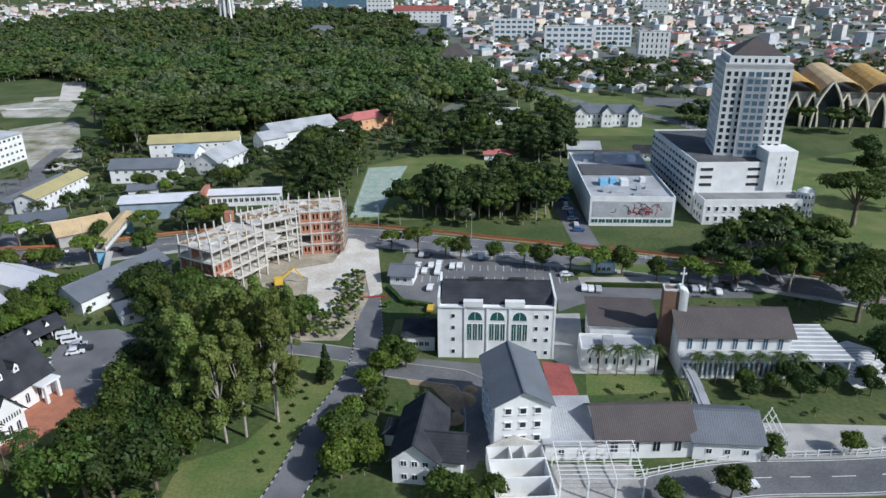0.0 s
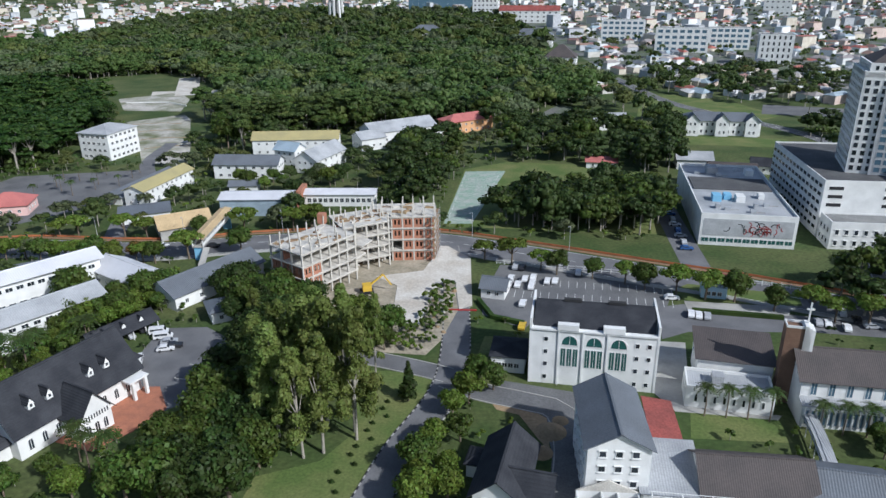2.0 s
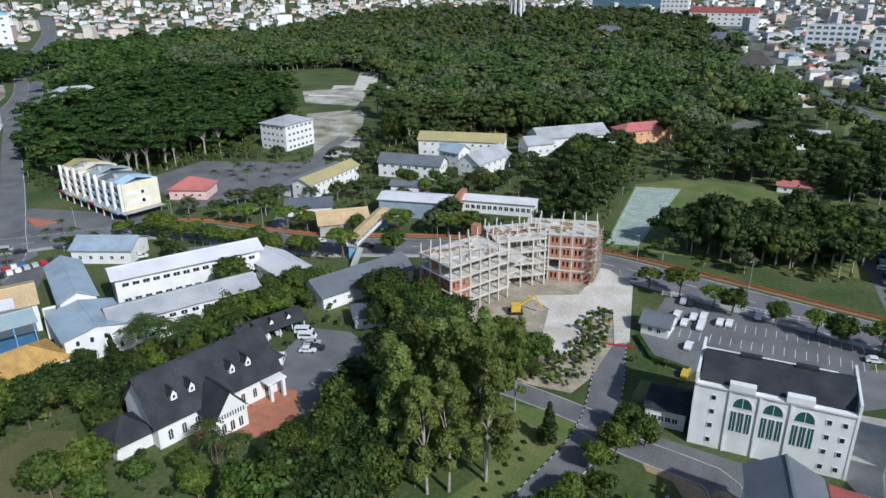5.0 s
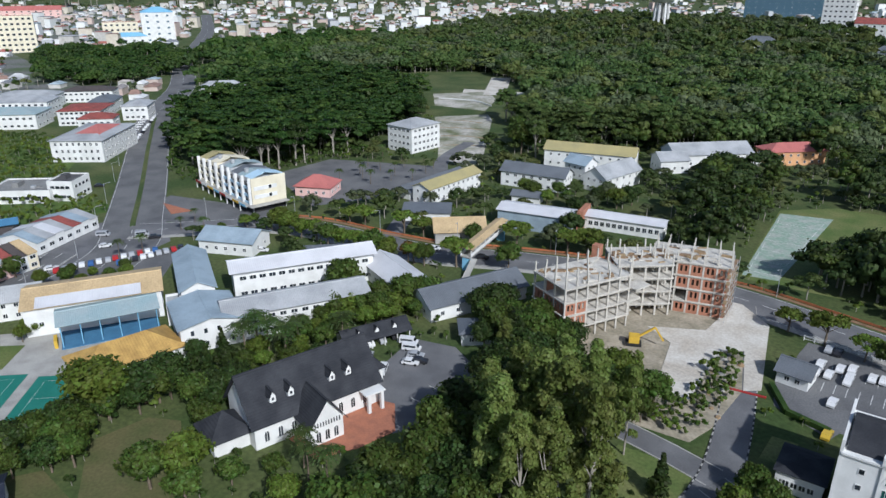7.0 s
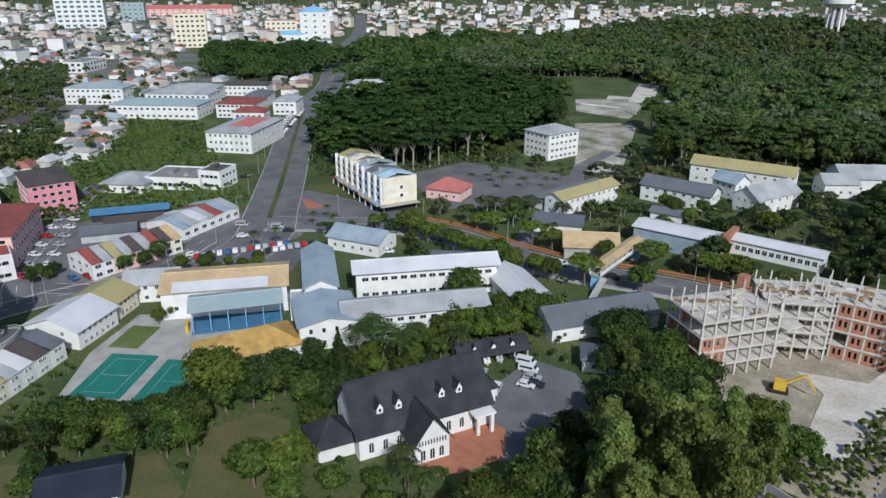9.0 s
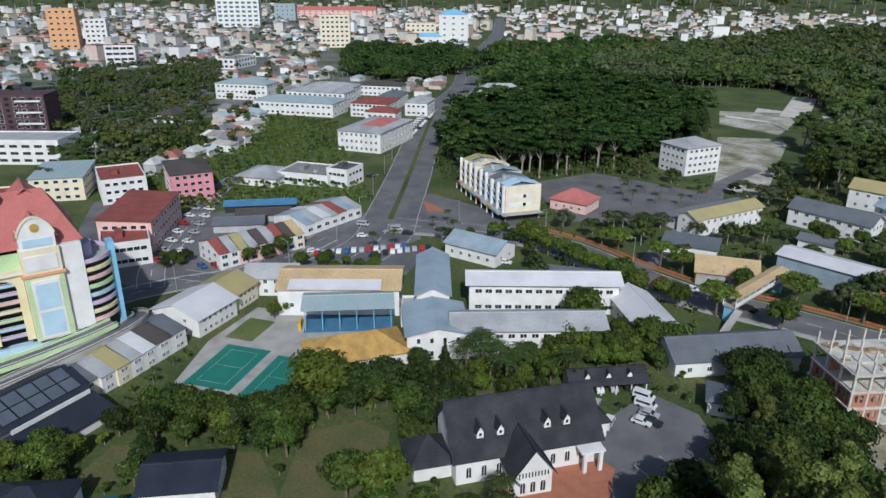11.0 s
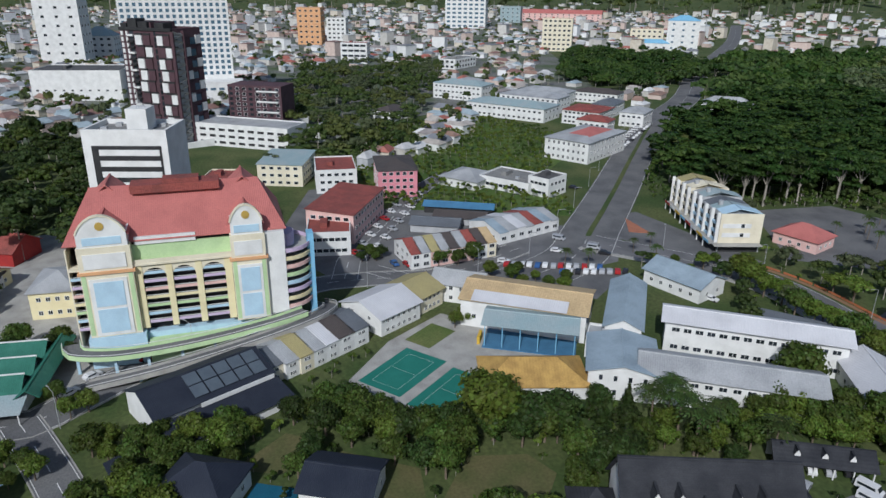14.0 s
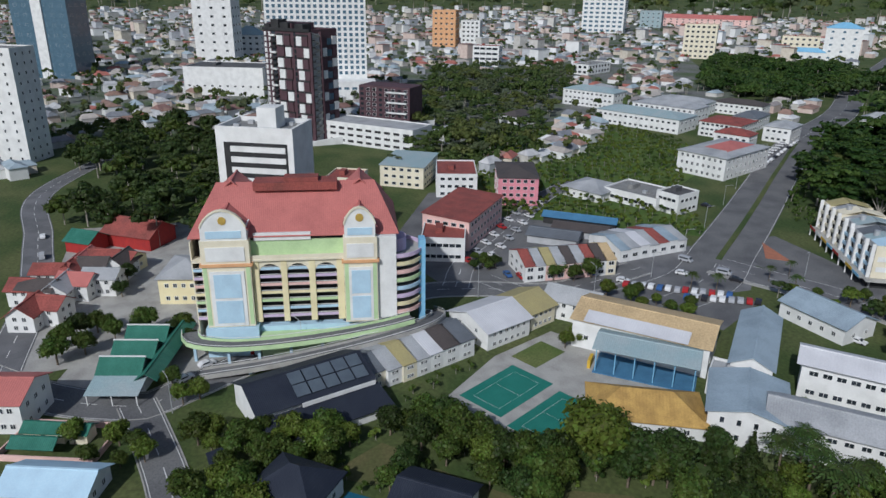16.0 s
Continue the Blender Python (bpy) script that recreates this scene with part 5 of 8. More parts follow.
part("white_strip", Geo().slab([(-14, -9.6, 8.42), (12, -9.6, 8.42), (12, -5, 9.72), (-14, -5, 9.72)], 0.05), "white_roof", bpy.data.objects["school_hall"], "newer white roof sheets")


def blue_pavilion():
    top = thing("assembly_pavilion", "open pavilion with a pale roof over a blue floor", "pavilion", -171.5, 126, 60)
    part("roof", gable_roof(Geo(), 24, 12, 6.6, 8.0, 0.5), "teal_roof", top, "pale blue-green ribbed roof")
    # deep blue takes the shade under the roof into the floor colour
    part("floor", Geo().box(-12, -6.5, 0, 12, 6.5, 0.25), "blue_floor", top, "blue floor coloured darker for the roof's shade")
    for i in range(6):
        for y in (-5.6, 5.6):
            part("post", Geo().cyl(-11.5 + 4.6 * i, y, 0.25, 6.6, 0.14, n=8), "blue_paint", top)
    # near-black wall colour stands in for the shade at the pavilion's back
    part("back_wall", Geo().box(-12, 5.9, 0.25, 12, 6.2, 5.0), "dark_void", top)
    part("slide", Geo().box(-13.6, -5, 0, -12.8, -1, 2.2), "yellow_paint", top)

blue_pavilion()
building("golden_hall", "hall with a broad golden-brown ribbed hip roof", "hall", -152, 117.5, 74, 24, 13, 3.4, "hip", 7.4, cover="gold_roof", floors=1, bays=4)
building("blue_roof_block", "two-storey white school block with a faded blue metal roof", "school", -147.5, 138.5, 151, 17.5, 15.5, 7.2, "gable", 9.0, cover="blue_roof", floors=2, bays=4, ends=4, win=(1.0, 1.5))
building("school_end_block", "school block with a grey-blue gable roof", "school", -170, 153, -34, 30, 9, 8.4, "gable", 10.6, cover="blue_roof", floors=2, bays=7, ends=3)
building("school_link", "small flat-roofed school link", "school", -160, 143, 55, 12, 8, 5.2, "flat", cover="light_roof", floors=1, bays=4)
building("gym_house", "white house with a pale gable roof at the corner", "house", -203, 117, 55, 15, 9, 6, "gable", 8.6, cover="light_roof", floors=2, bays=4, ends=3)
building("corner_hall", "low hall with a grey-blue metal roof beside the junction", "hall", -190, 186, 20, 20, 13, 5.0, "gable", 7.6, cover="blue_roof", floors=1, bays=5)
building("parking_roof", "long low grey metal car shelter", "shed", -153, 199, 40, 26, 6, 2.8, "shed", 3.4, cover="grey_roof", floors=0)
building("back_shed", "small dark flat shed", "shed", -205, 121, 55, 8, 6, 3.6, "gable", 5.0, cover="grey_roof", floors=0)

# ---- terraces along the lane below the garage ----
def terrace_row(x0, y0, rot, items):
    a, d = radians(rot), 0.0
    for w, dep, h, cover, wall in items:
        cx, cy = x0 + (d + w / 2) * math.cos(a), y0 + (d + w / 2) * math.sin(a)
        building("terrace_house", "narrow shop house with a sloping metal roof", "house", cx, cy, rot, w - 0.06, dep, h, "gable", h + 2.2, wall=wall, cover=cover, floors=2, bays=2, ends=0, win=(1.1, 1.0), ov=0.25, group="shop houses along the lane")
        d += w

terrace_row(-173.5, 54.5, 121, [(5, 12, 4.4, "grey_roof", "cream_wall"), (4, 14, 4.4, "light_roof", "white_wall"), (4, 15, 4.6, "olive_roof", "cream_wall"), (4, 15, 4.6, "light_roof", "white_wall"), (4, 15, 4.8, "white_roof", "white_wall"), (5, 15, 5, "brown_roof", "white_wall"), (5, 15, 5, "grey_roof", "white_wall")])
building("white_terrace", "shop terrace with a big white metal roof", "house", -195.5, 91, 121, 15, 16, 5.4, "gable", 8.2, cover="white_roof", floors=2, bays=6, ends=2, win=(1.1, 1.1))
building("cream_terrace", "shop terrace with cream and tan metal roof", "house", -203, 102.5, 124, 10, 14, 5.4, "gable", 8.0, wall="cream_wall", cover="olive_roof", floors=2, bays=4, ends=2, win=(1.1, 1.1))


def solar_hall():
    top = thing("solar_hall", "dark-roofed hall carrying rows of black glass panels", "hall", -166, 43.5, 117)
    part("wall", gable_walls(Geo(), 27, 15, 5.6, 8.8), "white_wall", top)
    part("roof", gable_roof(Geo(), 27, 15, 5.6, 8.8, 0.6), "navy_roof", top)
    for i in range(5):
        for j in range(2):
            y1, y0 = -0.8 - 3.2 * j, -3.7 - 3.2 * j
            s = 3.2 / 7.5
            z = lambda y: 8.8 + s * y + 0.55
            part("solar_panel", Geo().slab([(-4.4 + 3.5 * i, y0, z(y0)), (-1.3 + 3.5 * i, y0, z(y0)), (-1.3 + 3.5 * i, y1, z(y1)), (-4.4 + 3.5 * i, y1, z(y1))], 0.12), "solar_glass", top, "black glass panel")
    part("lean_roof", Geo().slab([(-13.8, -15.5, 2.6), (14.5, -15.5, 2.6), (14.5, -7.6, 4.4), (-13.8, -7.6, 4.4)], 0.18), "navy_roof", top, "lower dark lean-to roof")
    part("lean_wall", Geo().box(-13, -14.8, 0, 13.5, -7.52, 2.5), "white_wall", top)
    part("fascia", Geo().box(-4, -8.45, 4.5, 13.5, -8.25, 5.5), "white_wall", top)

solar_hall()

# ---- the pastel car-park building ----
def pastel_garage():
    top = thing("parking_building", "pastel multi-storey car park with a red roof and blue panels", "building", -204, 41, 90)
    top.matrix_world = top.matrix_world @ Matrix.Diagonal((0.95, 1, 1, 1))
    L, W = 52, 27
    F = -W / 2
    # solid block whose near-black colour stands in for the unlit deck interior
    part("core", Geo().box(-L / 2 + 1.6, F + 2.6, 0, L / 2 - 1, W / 2, 29.8), "dark_void", top, "near-black block painted as the shade inside the decks")
    for k in range(7):
        part("deck", Geo().box(-L / 2, F + 0.5, 9.2 + 2.15 * k, L / 2, W / 2 - 0.003, 9.5 + 2.15 * k), "concrete", top)
    side = Geo().box(-L / 2 - 0.3, F + 0.3, 4, -L / 2 - 0.003, W / 2, 30).box(-L / 2, W / 2 + 0.003, 4, L / 2, W / 2 + 0.4, 30)
    part("rear_wall", side, "cream_wall", top)
    rails = ["lilac_wall", "pale_blue", "green_paint", "yellow_wall", "peach_wall"]
    def rail_row(x0, x1):
        for k in range(7):
            part("parapet", Geo().box(x0, F + 0.1, 9.5 + 2.15 * k, x1, F + 0.35, 10.15 + 2.15 * k), rails[k % 5], top)
            part("rail", Geo().box(x0, F + 0.12, 10.4 + 2.15 * k, x1, F + 0.2, 10.5 + 2.15 * k), "white_wall", top)
    for cx in (-6.7, 0.4, 7.6):
        rail_row(cx - 2.8, cx + 2.8)
        n = 8
        g = Geo()
        ring = [(cx + 2.8 * math.cos(math.pi * i / n), 21.6 + 2.4 * math.sin(math.pi * i / n)) for i in range(n + 1)]
        for p, q in zip(ring, ring[1:]):
            v = [(p[0], F, p[1]), (q[0], F, q[1]), (q[0], F, 25), (p[0], F, 25), (p[0], F + 0.5, p[1]), (q[0], F + 0.5, q[1]), (q[0], F + 0.5, 25), (p[0], F + 0.5, 25)]
            g.add(v, [(0, 1, 2, 3), (7, 6, 5, 4), (0, 4, 5, 1), (3, 2, 6, 7)])
        part("arch_head", g, "cream_wall", top)
    for x0, x1 in ((-11.2, -9.5), (-3.9, -2.4), (3.2, 4.8), (10.4, 12.2)):
        part("pier", Geo().box(x0, F - 0.2, 8.4, x1, F + 0.6, 25), "yellow_wall", top, "cream-yellow pier")
    rail_row(-L / 2, -23.4)
    for x0, x1, s in ((-23.4, -11.3, 1.0), (12.3, 21.0, 0.8)):
        bay = part("bay", Geo().box(x0, F - 1.4, 8.0, x1, F + 2.0, 30.8), "cream_wall", top, "projecting cream bay")
        for e in (x0 + 0.2, x1 - 1.2):
            part("green_strip", Geo().box(e, F - 1.5, 8.6, e + 1.0, F - 1.403, 24), "green_paint", bay)
        xm, w = (x0 + x1) / 2, (x1 - x0)
        part("panel_frame", Geo().box(xm - w * 0.36, F - 1.62, 8.4, xm + w * 0.36, F - 1.403, 23.0), "white_wall", bay)
        for z0, z1 in ((9.2, 15.2), (16.0, 22.2)):
            part("blue_panel", Geo().box(xm - w * 0.28, F - 1.74, z0, xm + w * 0.28, F - 1.623, z1), "pale_blue", bay, "sky-blue panel")
        part("band", Geo().box(x0 - 0.5, F - 1.8, 24.2, x1 + 0.5, F + 1.8, 24.9), "orange_paint", bay)
        part("upper_panel", Geo().box(xm - w * 0.4, F - 1.62, 25.6, xm + w * 0.4, F - 1.403, 29.2), "white_wall", bay)
        att = part("attic", Geo().box(x0 + 0.4, F - 1.2, 30.804, x1 - 0.4, F + 6, 34.0), "white_wall", bay)
        part("blue_band", Geo().box(xm - w * 0.36, F - 1.36, 31.4, xm + w * 0.36, F - 1.203, 33.2), "pale_blue", att)
        g, n = Geo(), 10
        arc = [(xm + w * 0.46 * math.cos(math.pi * i / n), 34.0 + 4.2 * math.sin(math.pi * i / n) ** 1.5) for i in range(n + 1)]
        v = [(a, F - 1.2, b) for a, b in arc] + [(a, F - 0.5, b) for a, b in arc]
        k = n + 1
        part("gable", g.add(v, [tuple(range(k)), tuple(range(2 * k - 1, k - 1, -1))] + [(i, i + k, (i + 1) % k + k, (i + 1) % k) for i in range(k)]), "white_wall", att)
        t = Geo()
        for p, q in zip(arc, arc[1:]):
            t.beam((p[0], F - 0.9, p[1] + 0.15), (q[0], F - 0.9, q[1] + 0.15), 1.0, 0.4)
        part("gable_trim", t, "cream_wall", att)
        d = Geo().cyl(0, 0, 0, 0.15, 1.0, n=20).mesh("disc", mats_of("gold_trim"))
        part("disc", d, None, att, "round golden emblem", at=pose(xm, F - 1.2, 35.8, 90))
        r = gable_roof(Geo(), 11, w * 0.95, 33.6, 37.0, 0.4, 0.3)
        part("bay_roof", r, "red_roof", att, at=pose(xm, F + 5.0, 0, 0, 0, 90))
    part("white_panel", Geo().box(21.0, F - 0.4, 8.4, 26, F + 2, 30.5), "white_wall", top, "blank white panel")
    part("ledge", Geo().box(-L / 2, F - 0.7, 25, 12.3, F + 3, 25.5), "cream_wall", top)
    part("balcony_wall", Geo().box(-11.3, F + 1.6, 25.5, 12.3, F + 2.3, 29.6), "green_paint", top)
    part("balcony_rail", Geo().box(-11.3, F - 0.55, 25.5, 12.3, F - 0.4, 26.5), "cream_wall", top)
    part("parapet_band", Geo().box(-10.5, F + 1.2, 29.7, 4.0, F + 1.8, 31.6), "white_wall", top)
    part("roof", hip_roof(Geo(), L, W - 2, 30.6, 41.0, 0.8, cy=0.8, ridge=L / 2 - 5), "red_roof", top, "broad salmon-red roof")
    part("roof_plant", Geo().box(-11, -3, 39.6, 11, 3, 41.6).box(-3, -2, 41.604, 6, 2, 42.6), "rust_roof", top)
    for x in (-17, 17):
        part("rear_gable_roof", gable_roof(Geo(), 10, 12, 36.5, 41.6, 0.4, 0.3), "red_roof", top, at=pose(x, 5.0, 0, 0, 0, 90))
    # round ramp at the north end
    cols = ["peach_wall", "yellow_wall", "lilac_wall", "pale_blue", "green_paint"]
    for k in range(8):
        n = 16
        g = Geo()
        for i in range(n):
            a0, a1 = radians(-100 + 200 * i / n), radians(-100 + 200 * (i + 1) / n)
            p, q = (26 + 7.5 * math.cos(a0), -6 + 7.5 * math.sin(a0)), (26 + 7.5 * math.cos(a1), -6 + 7.5 * math.sin(a1))
            g.beam((p[0], p[1], 9.6 + 2.2 * k), (q[0], q[1], 9.6 + 2.2 * k), 0.3, 1.0)
        part("ramp_rail", g, cols[k % 5], top)
        part("ramp_deck", Geo().cyl(26, -6, 8.8 + 2.2 * k, 9.1 + 2.2 * k, 7.3, n=24), "concrete", top)
    part("ramp_core", Geo().cyl(26, -6, 0, 28, 3.2, n=20), "lilac_wall", top)
    part("blue_fin", Geo().box(32.5, -9.0, 3, 34.2, -5.5, 27.5), "blue_paint", top, "bright blue fin wall")
    part("base_wall", Geo().box(-24, F - 2.2, 0, -10.5, F + 2.4, 7.9).box(-10.4, F + 0.2, 0, 24, F + 2.4, 7.0), "pale_blue", top, "pale blue base wall")
    part("green_base", Geo().box(-10, F - 3.0, 0, 14, F + 0.1, 5.6), "green_paint", top)
    # street ramps
    def ramp(pts, w, wall):
        line = smooth(pts, 2.0)
        part("ramp_slab", ribbon(Geo(), line, -w, w, -0.35, 0.0), "old_asphalt", top)
        for d in (-1, 1):
            part("ramp_wall", ribbon(Geo(), line, d * w, d * (w + 0.25), -0.5, 0.6), wall, top)
            g = Geo()
            for p, q in zip(line, line[1:]):
                g.beam(p + Vector((0, 0, 1.0)), q + Vector((0, 0, 1.0)), 0.1, 0.1)
            part("ramp_handrail", ribbon(Geo(), line, d * w, d * (w + 0.12), 1.0, 1.1), "white_wall", top)
        for p in line[2::4]:
            if p.z > 1.2:
                part("ramp_post", Geo().box(p.x - 0.35, p.y - 0.35, 0, p.x + 0.35, p.y + 0.35, p.z - 0.4), "pale_blue", top)
    ramp([(-29, -12, 5.5), (-27, -17, 5.4), (-18, -19.5, 5.2), (-6, -19.5, 5.4), (8, -18.5, 6.2), (22, -17, 7.6), (30, -15, 8.4)], 2.0, "green_paint")
    ramp([(-24, -25, 0.8), (-8, -24.5, 2.4), (8, -23, 4.4), (22, -21, 6.4), (33, -17, 7.4), (38, -9, 6.0), (36, 0, 3.0)], 1.8, "concrete")

pastel_garage()


def white_tower():
    top = thing("white_tower", "white office tower with dark ribbon windows", "building", -245, 29, 74)
    part("wall", flat_top(Geo().box(-12, -8.5, 0, 12, 8.5, 47), 24, 17, 47, 0.8, 1.6), "white_wall", top)
    part("roof", Geo().box(-11.2, -7.7, 47.004, 11.2, 7.7, 47.2), "flat_roof", top)
    part("lift_house", Geo().box(-1, -3, 47.204, 5, 4, 53.5), "white_wall", top)
    part("face_frame", Geo().box(-9.6, -8.62, 8, 10.2, -8.503, 44), "dark_void", top, "dark glazed centre")
    for k in range(11):
        part("spandrel", Geo().box(-7.5, -8.9, 9.2 + 3.2 * k, 9.6, -8.623, 10.9 + 3.2 * k), "white_wall", top)
    part("mast", Geo().beam((2, 0, 53.5), (2, 0, 58), 0.15), "steel", top)
    for i in range(4):
        part("mast_strut", Geo().beam((2 + 2 * math.cos(i * 1.57), 2 * math.sin(i * 1.57), 53.5), (2, 0, 56), 0.1), "steel", top)

white_tower()


def condo():
    top = thing("plum_apartments", "tall plum and white apartment block with dark windows", "building", -455, 26, 52)
    part("wall", flat_top(Geo().box(-17, -12, 0, 17, 12, 62), 34, 24, 62, 0.4, 1.2), "plum_wall", top)
    part("setback", Geo().box(-17, -9, 62.004, 2, 10, 66), "plum_wall", top)
    part("frame_top", Geo().box(-17.3, -12.6, 62.0, 17.6, -11.0, 63.6), "dark_void", top)
    for x0, x1, z1 in ((-17, -13, 65.5), (-12, -6, 68.0), (-5, 1, 66.5), (6, 12, 66.0)):
        part("roof_frame", Geo().box(x0, -11, 62.0, x1, -4, z1), "dark_void", top, "black roof frame")
    st = part("stair_tower", Geo().box(17.003, -11.6, 0, 17.5, -3.6, 61), "grey_wall", top, "grey open stair shaft")
    for y in (-12.0, -3.4):
        part("stair_edge", Geo().box(17.003, y - 0.5, 0, 18.9, y + 0.5, 62), "plum_wall", top)
    for fl in range(15):
        z = 4 + 3.85 * fl
        part("stair_flight", Geo().beam((18.0, -11.0, z), (18.0, -4.2, z + 1.9), 0.9, 0.55), "concrete", st)
        part("stair_flight", Geo().beam((18.0, -4.2, z + 1.9), (18.0, -11.0, z + 3.85), 0.9, 0.55), "concrete", st)
        part("landing", Geo().box(17.503, -11.4, z - 0.3, 18.6, -8.6, z), "dark_void", st)
    for fl in range(19):
        z = 3.4 + 3.1 * fl
        for x, w in ((-15.4, 1.5), (-12.2, 1.1)):
            part("white_strip", Geo().box(x - w / 2, -12.5, z, x + w / 2, -12.003, z + 2.2), "white_wall", top)
        part("balcony", Geo().box(-11.2, -13.4, z - 0.2, -7.4, -12.003, z + 0.75), "dark_void" if fl % 3 else "white_wall", top)
        part("window", window_mesh(3.2, 1.9, "plum_wall", "glass", "bare"), None, top, at=pose(-9.3, -12, z + 0.8))
        part("window", window_mesh(1.6, 2.4, "dark_void", "glass", "bare"), None, top, at=pose(6.6, -12, z + 0.3))
    for k in range(9):
        z = 5 + 6.2 * k
        for x, m in ((-4.2, "white_wall"), (1.2, "plum_wall"), (10.4, "white_wall"), (14.2, "plum_wall")):
            x += 0.9 if k % 2 else 0
            part("tall_panel", Geo().box(x - 2.2, -12.9, z, x + 2.2, -12.003, z + 5.0), "white_wall" if (m == "white_wall") != (k % 4 == 3) else "plum_wall", top, "two-storey facade panel")
            part("panel_joint", Geo().box(x - 2.2, -12.6, z + 5.05, x + 2.2, -12.003, z + 6.1), "dark_void", top)
        for y, m in ((0.2, "white_wall" if k % 2 else "plum_wall"), (4.4, "blue_glass"), (9.0, "plum_wall" if k % 2 else "white_wall")):
            part("side_panel", Geo().box(17.003, y - 1.9, z, 17.7, y + 1.9, z + (4.6 if m != "blue_glass" else 3.6)), m, top)
    low = thing("plum_low_block", "lower plum apartment wing on a white podium", "building", -462, 78, 60)
    part("wall", Geo().box(-17, -9, 0, 17, 9, 30), "plum_wall", low)
    for fl in range(8):
        for i in range(8):
            me = window_mesh(2.4, 1.8, "white_wall" if i % 3 else "plum_wall", "glass", "bare")
            part("window", me, None, low, at=pose(-15 + 4.2 * i, -9, 6 + 3.0 * fl))
        if fl % 2:
            part("balcony", Geo().box(2, -10.2, 5.4 + 3 * fl, 15, -9.003, 6.2 + 3 * fl), "white_wall", low)
    pod = thing("white_podium", "long white podium with dark strip openings", "building", -437, 66, 55)
    part("wall", flat_top(Geo().box(-30, -12, 0, 34, 10, 12), 64, 22, 12, cx=2, cy=-1), "white_wall", pod)
    part("roof", Geo().box(-29.6, -11.6, 12.004, 33.6, 9.6, 12.1), "light_roof", pod)
    for fl in range(3):
        for i in range(10):
            part("opening", window_mesh(4.2, 1.6, "white_wall", "dark_void", "bare"), None, pod, at=pose(-26 + 6.2 * i, -12, 1.4 + 3.6 * fl))

condo()
rw = thing("podium_ramp", "long white sloping ramp wall below the apartments", "ramp", 0, 0)
rl = smooth([(-428, 26, 1.0), (-436, 50, 3.0), (-446, 78, 6.0), (-456, 104, 9.0)], 4.0)
part("ramp_face", ribbon(Geo(), rl, -1.0, 0.0, -9.0, 1.4), "white_wall", rw)
part("ramp_deck", ribbon(Geo(), rl, 0.003, 6.0, -0.5, 0.0), "concrete", rw)
hotel = thing("white_hotel", "very tall white hotel slab with rows of windows", "building", -604, 28, 90)
part("wall", Geo().box(-38, -10, 0, 38, 10, 92), "white_wall", hotel)
for fl in range(17):
    for i in range(17):
        part("window", window_mesh(2.6, 2.6, "white_wall", "blue_glass", "bare"), None, hotel, at=pose(-35.2 + 4.4 * i, -10, 20 + 4.1 * fl))
part("podium", Geo().box(-30, -30, 0, 44, -10.003, 17), "white_wall", hotel)
for i in range(12):
    part("window", window_mesh(4, 2, "white_wall", "blue_glass", "bare"), None, hotel, at=pose(-26 + 6 * i, -30, 11))


def block(name, label, x, y, rot, L, W, h, wall="white_wall", cover="flat_roof", floors=4, bays=6, ends=4, roof="flat", rh=None, glass="glass", win=(2.0, 1.4), frame_mat="white_wall", kind="bare", group=""):
    if math.hypot(x, y) > 650:
        floors, bays, ends, win = math.ceil(floors * 0.55), math.ceil(bays * 0.55), math.ceil(ends * 0.55), (win[0] * 1.7, win[1] * 1.8)
    return building(name, label, "building", x, y, rot, L, W, h, roof, rh, wall, cover, floors, bays, ends, win, frame_mat, glass, 0.5, 0, group, kind)

block("glass_tower", "dark glass office tower with a white corner shaft", -748, -222, 75, 56, 30, 95, "blue_glass", "flat_roof", 20, 10, 5, glass="blue_glass", frame_mat="grey_wall")
part("shaft", Geo().box(-6, -16.5, 0, 4, -15.003, 100), "white_wall", bpy.data.objects["glass_tower"], "white shaft")
block("pale_tower", "tall pale concrete tower", -880, -96, 80, 44, 30, 100, "white_wall", floors=20, bays=5, ends=4)
block("corner_tower", "white slab tower with narrow windows", -410, -122, 76, 34, 18, 56, "white_wall", floors=12, bays=5, ends=3, win=(1.2, 1.6))
block("concert_hall", "large white hall with a dark flat roof", -640, -45, 78, 66, 40, 22, "white_wall", "dark_flat_roof", 1, 10, 5)
block("pagoda_block", "white block with a teal hip roof", -936, -69, 80, 34, 26, 26, "white_wall", "teal_roof", 6, 6, 4, "hip", 36)
block("orange_tower", "orange and white apartment tower", -1090, 190, 70, 34, 26, 50, "orange_paint", floors=12, bays=6, ends=5)
block("orange_tower_wing", "white apartment tower beside the orange one", -1088, 228, 70, 28, 22, 36, "white_wall", floors=10, bays=6, ends=4)
block("balcony_tower", "white apartment tower with dark balconies", -1410, 540, 62, 80, 40, 72, "white_wall", floors=16, bays=12, ends=6, win=(4, 2.2), glass="blue_glass")
block("cream_tower", "cream apartment tower with rows of windows", -925, 502, 60, 40, 26, 42, "cream_wall", "red_roof", 11, 10, 5)
block("blue_top_tower", "white office tower with a bright blue hip roof", -895, 680, 55, 42, 32, 40, "white_wall", "blue_paint", 9, 5, 4, "hip", 47, glass="blue_glass")
block("blue_top_annex", "cream block with red trim beside the tower", -945, 655, 55, 46, 24, 26, "cream_wall", "rust_roof", 6, 10, 4)
block("blue_low_hall", "low hall with a dark blue roof", -905, 640, 55, 44, 20, 10, "white_wall", "blue_paint", 1, 6, 2, "hip", 15)
block("teal_block", "square teal painted office block", -1586, 710, 60, 46, 40, 34, "teal_roof", floors=6, bays=6, ends=5)
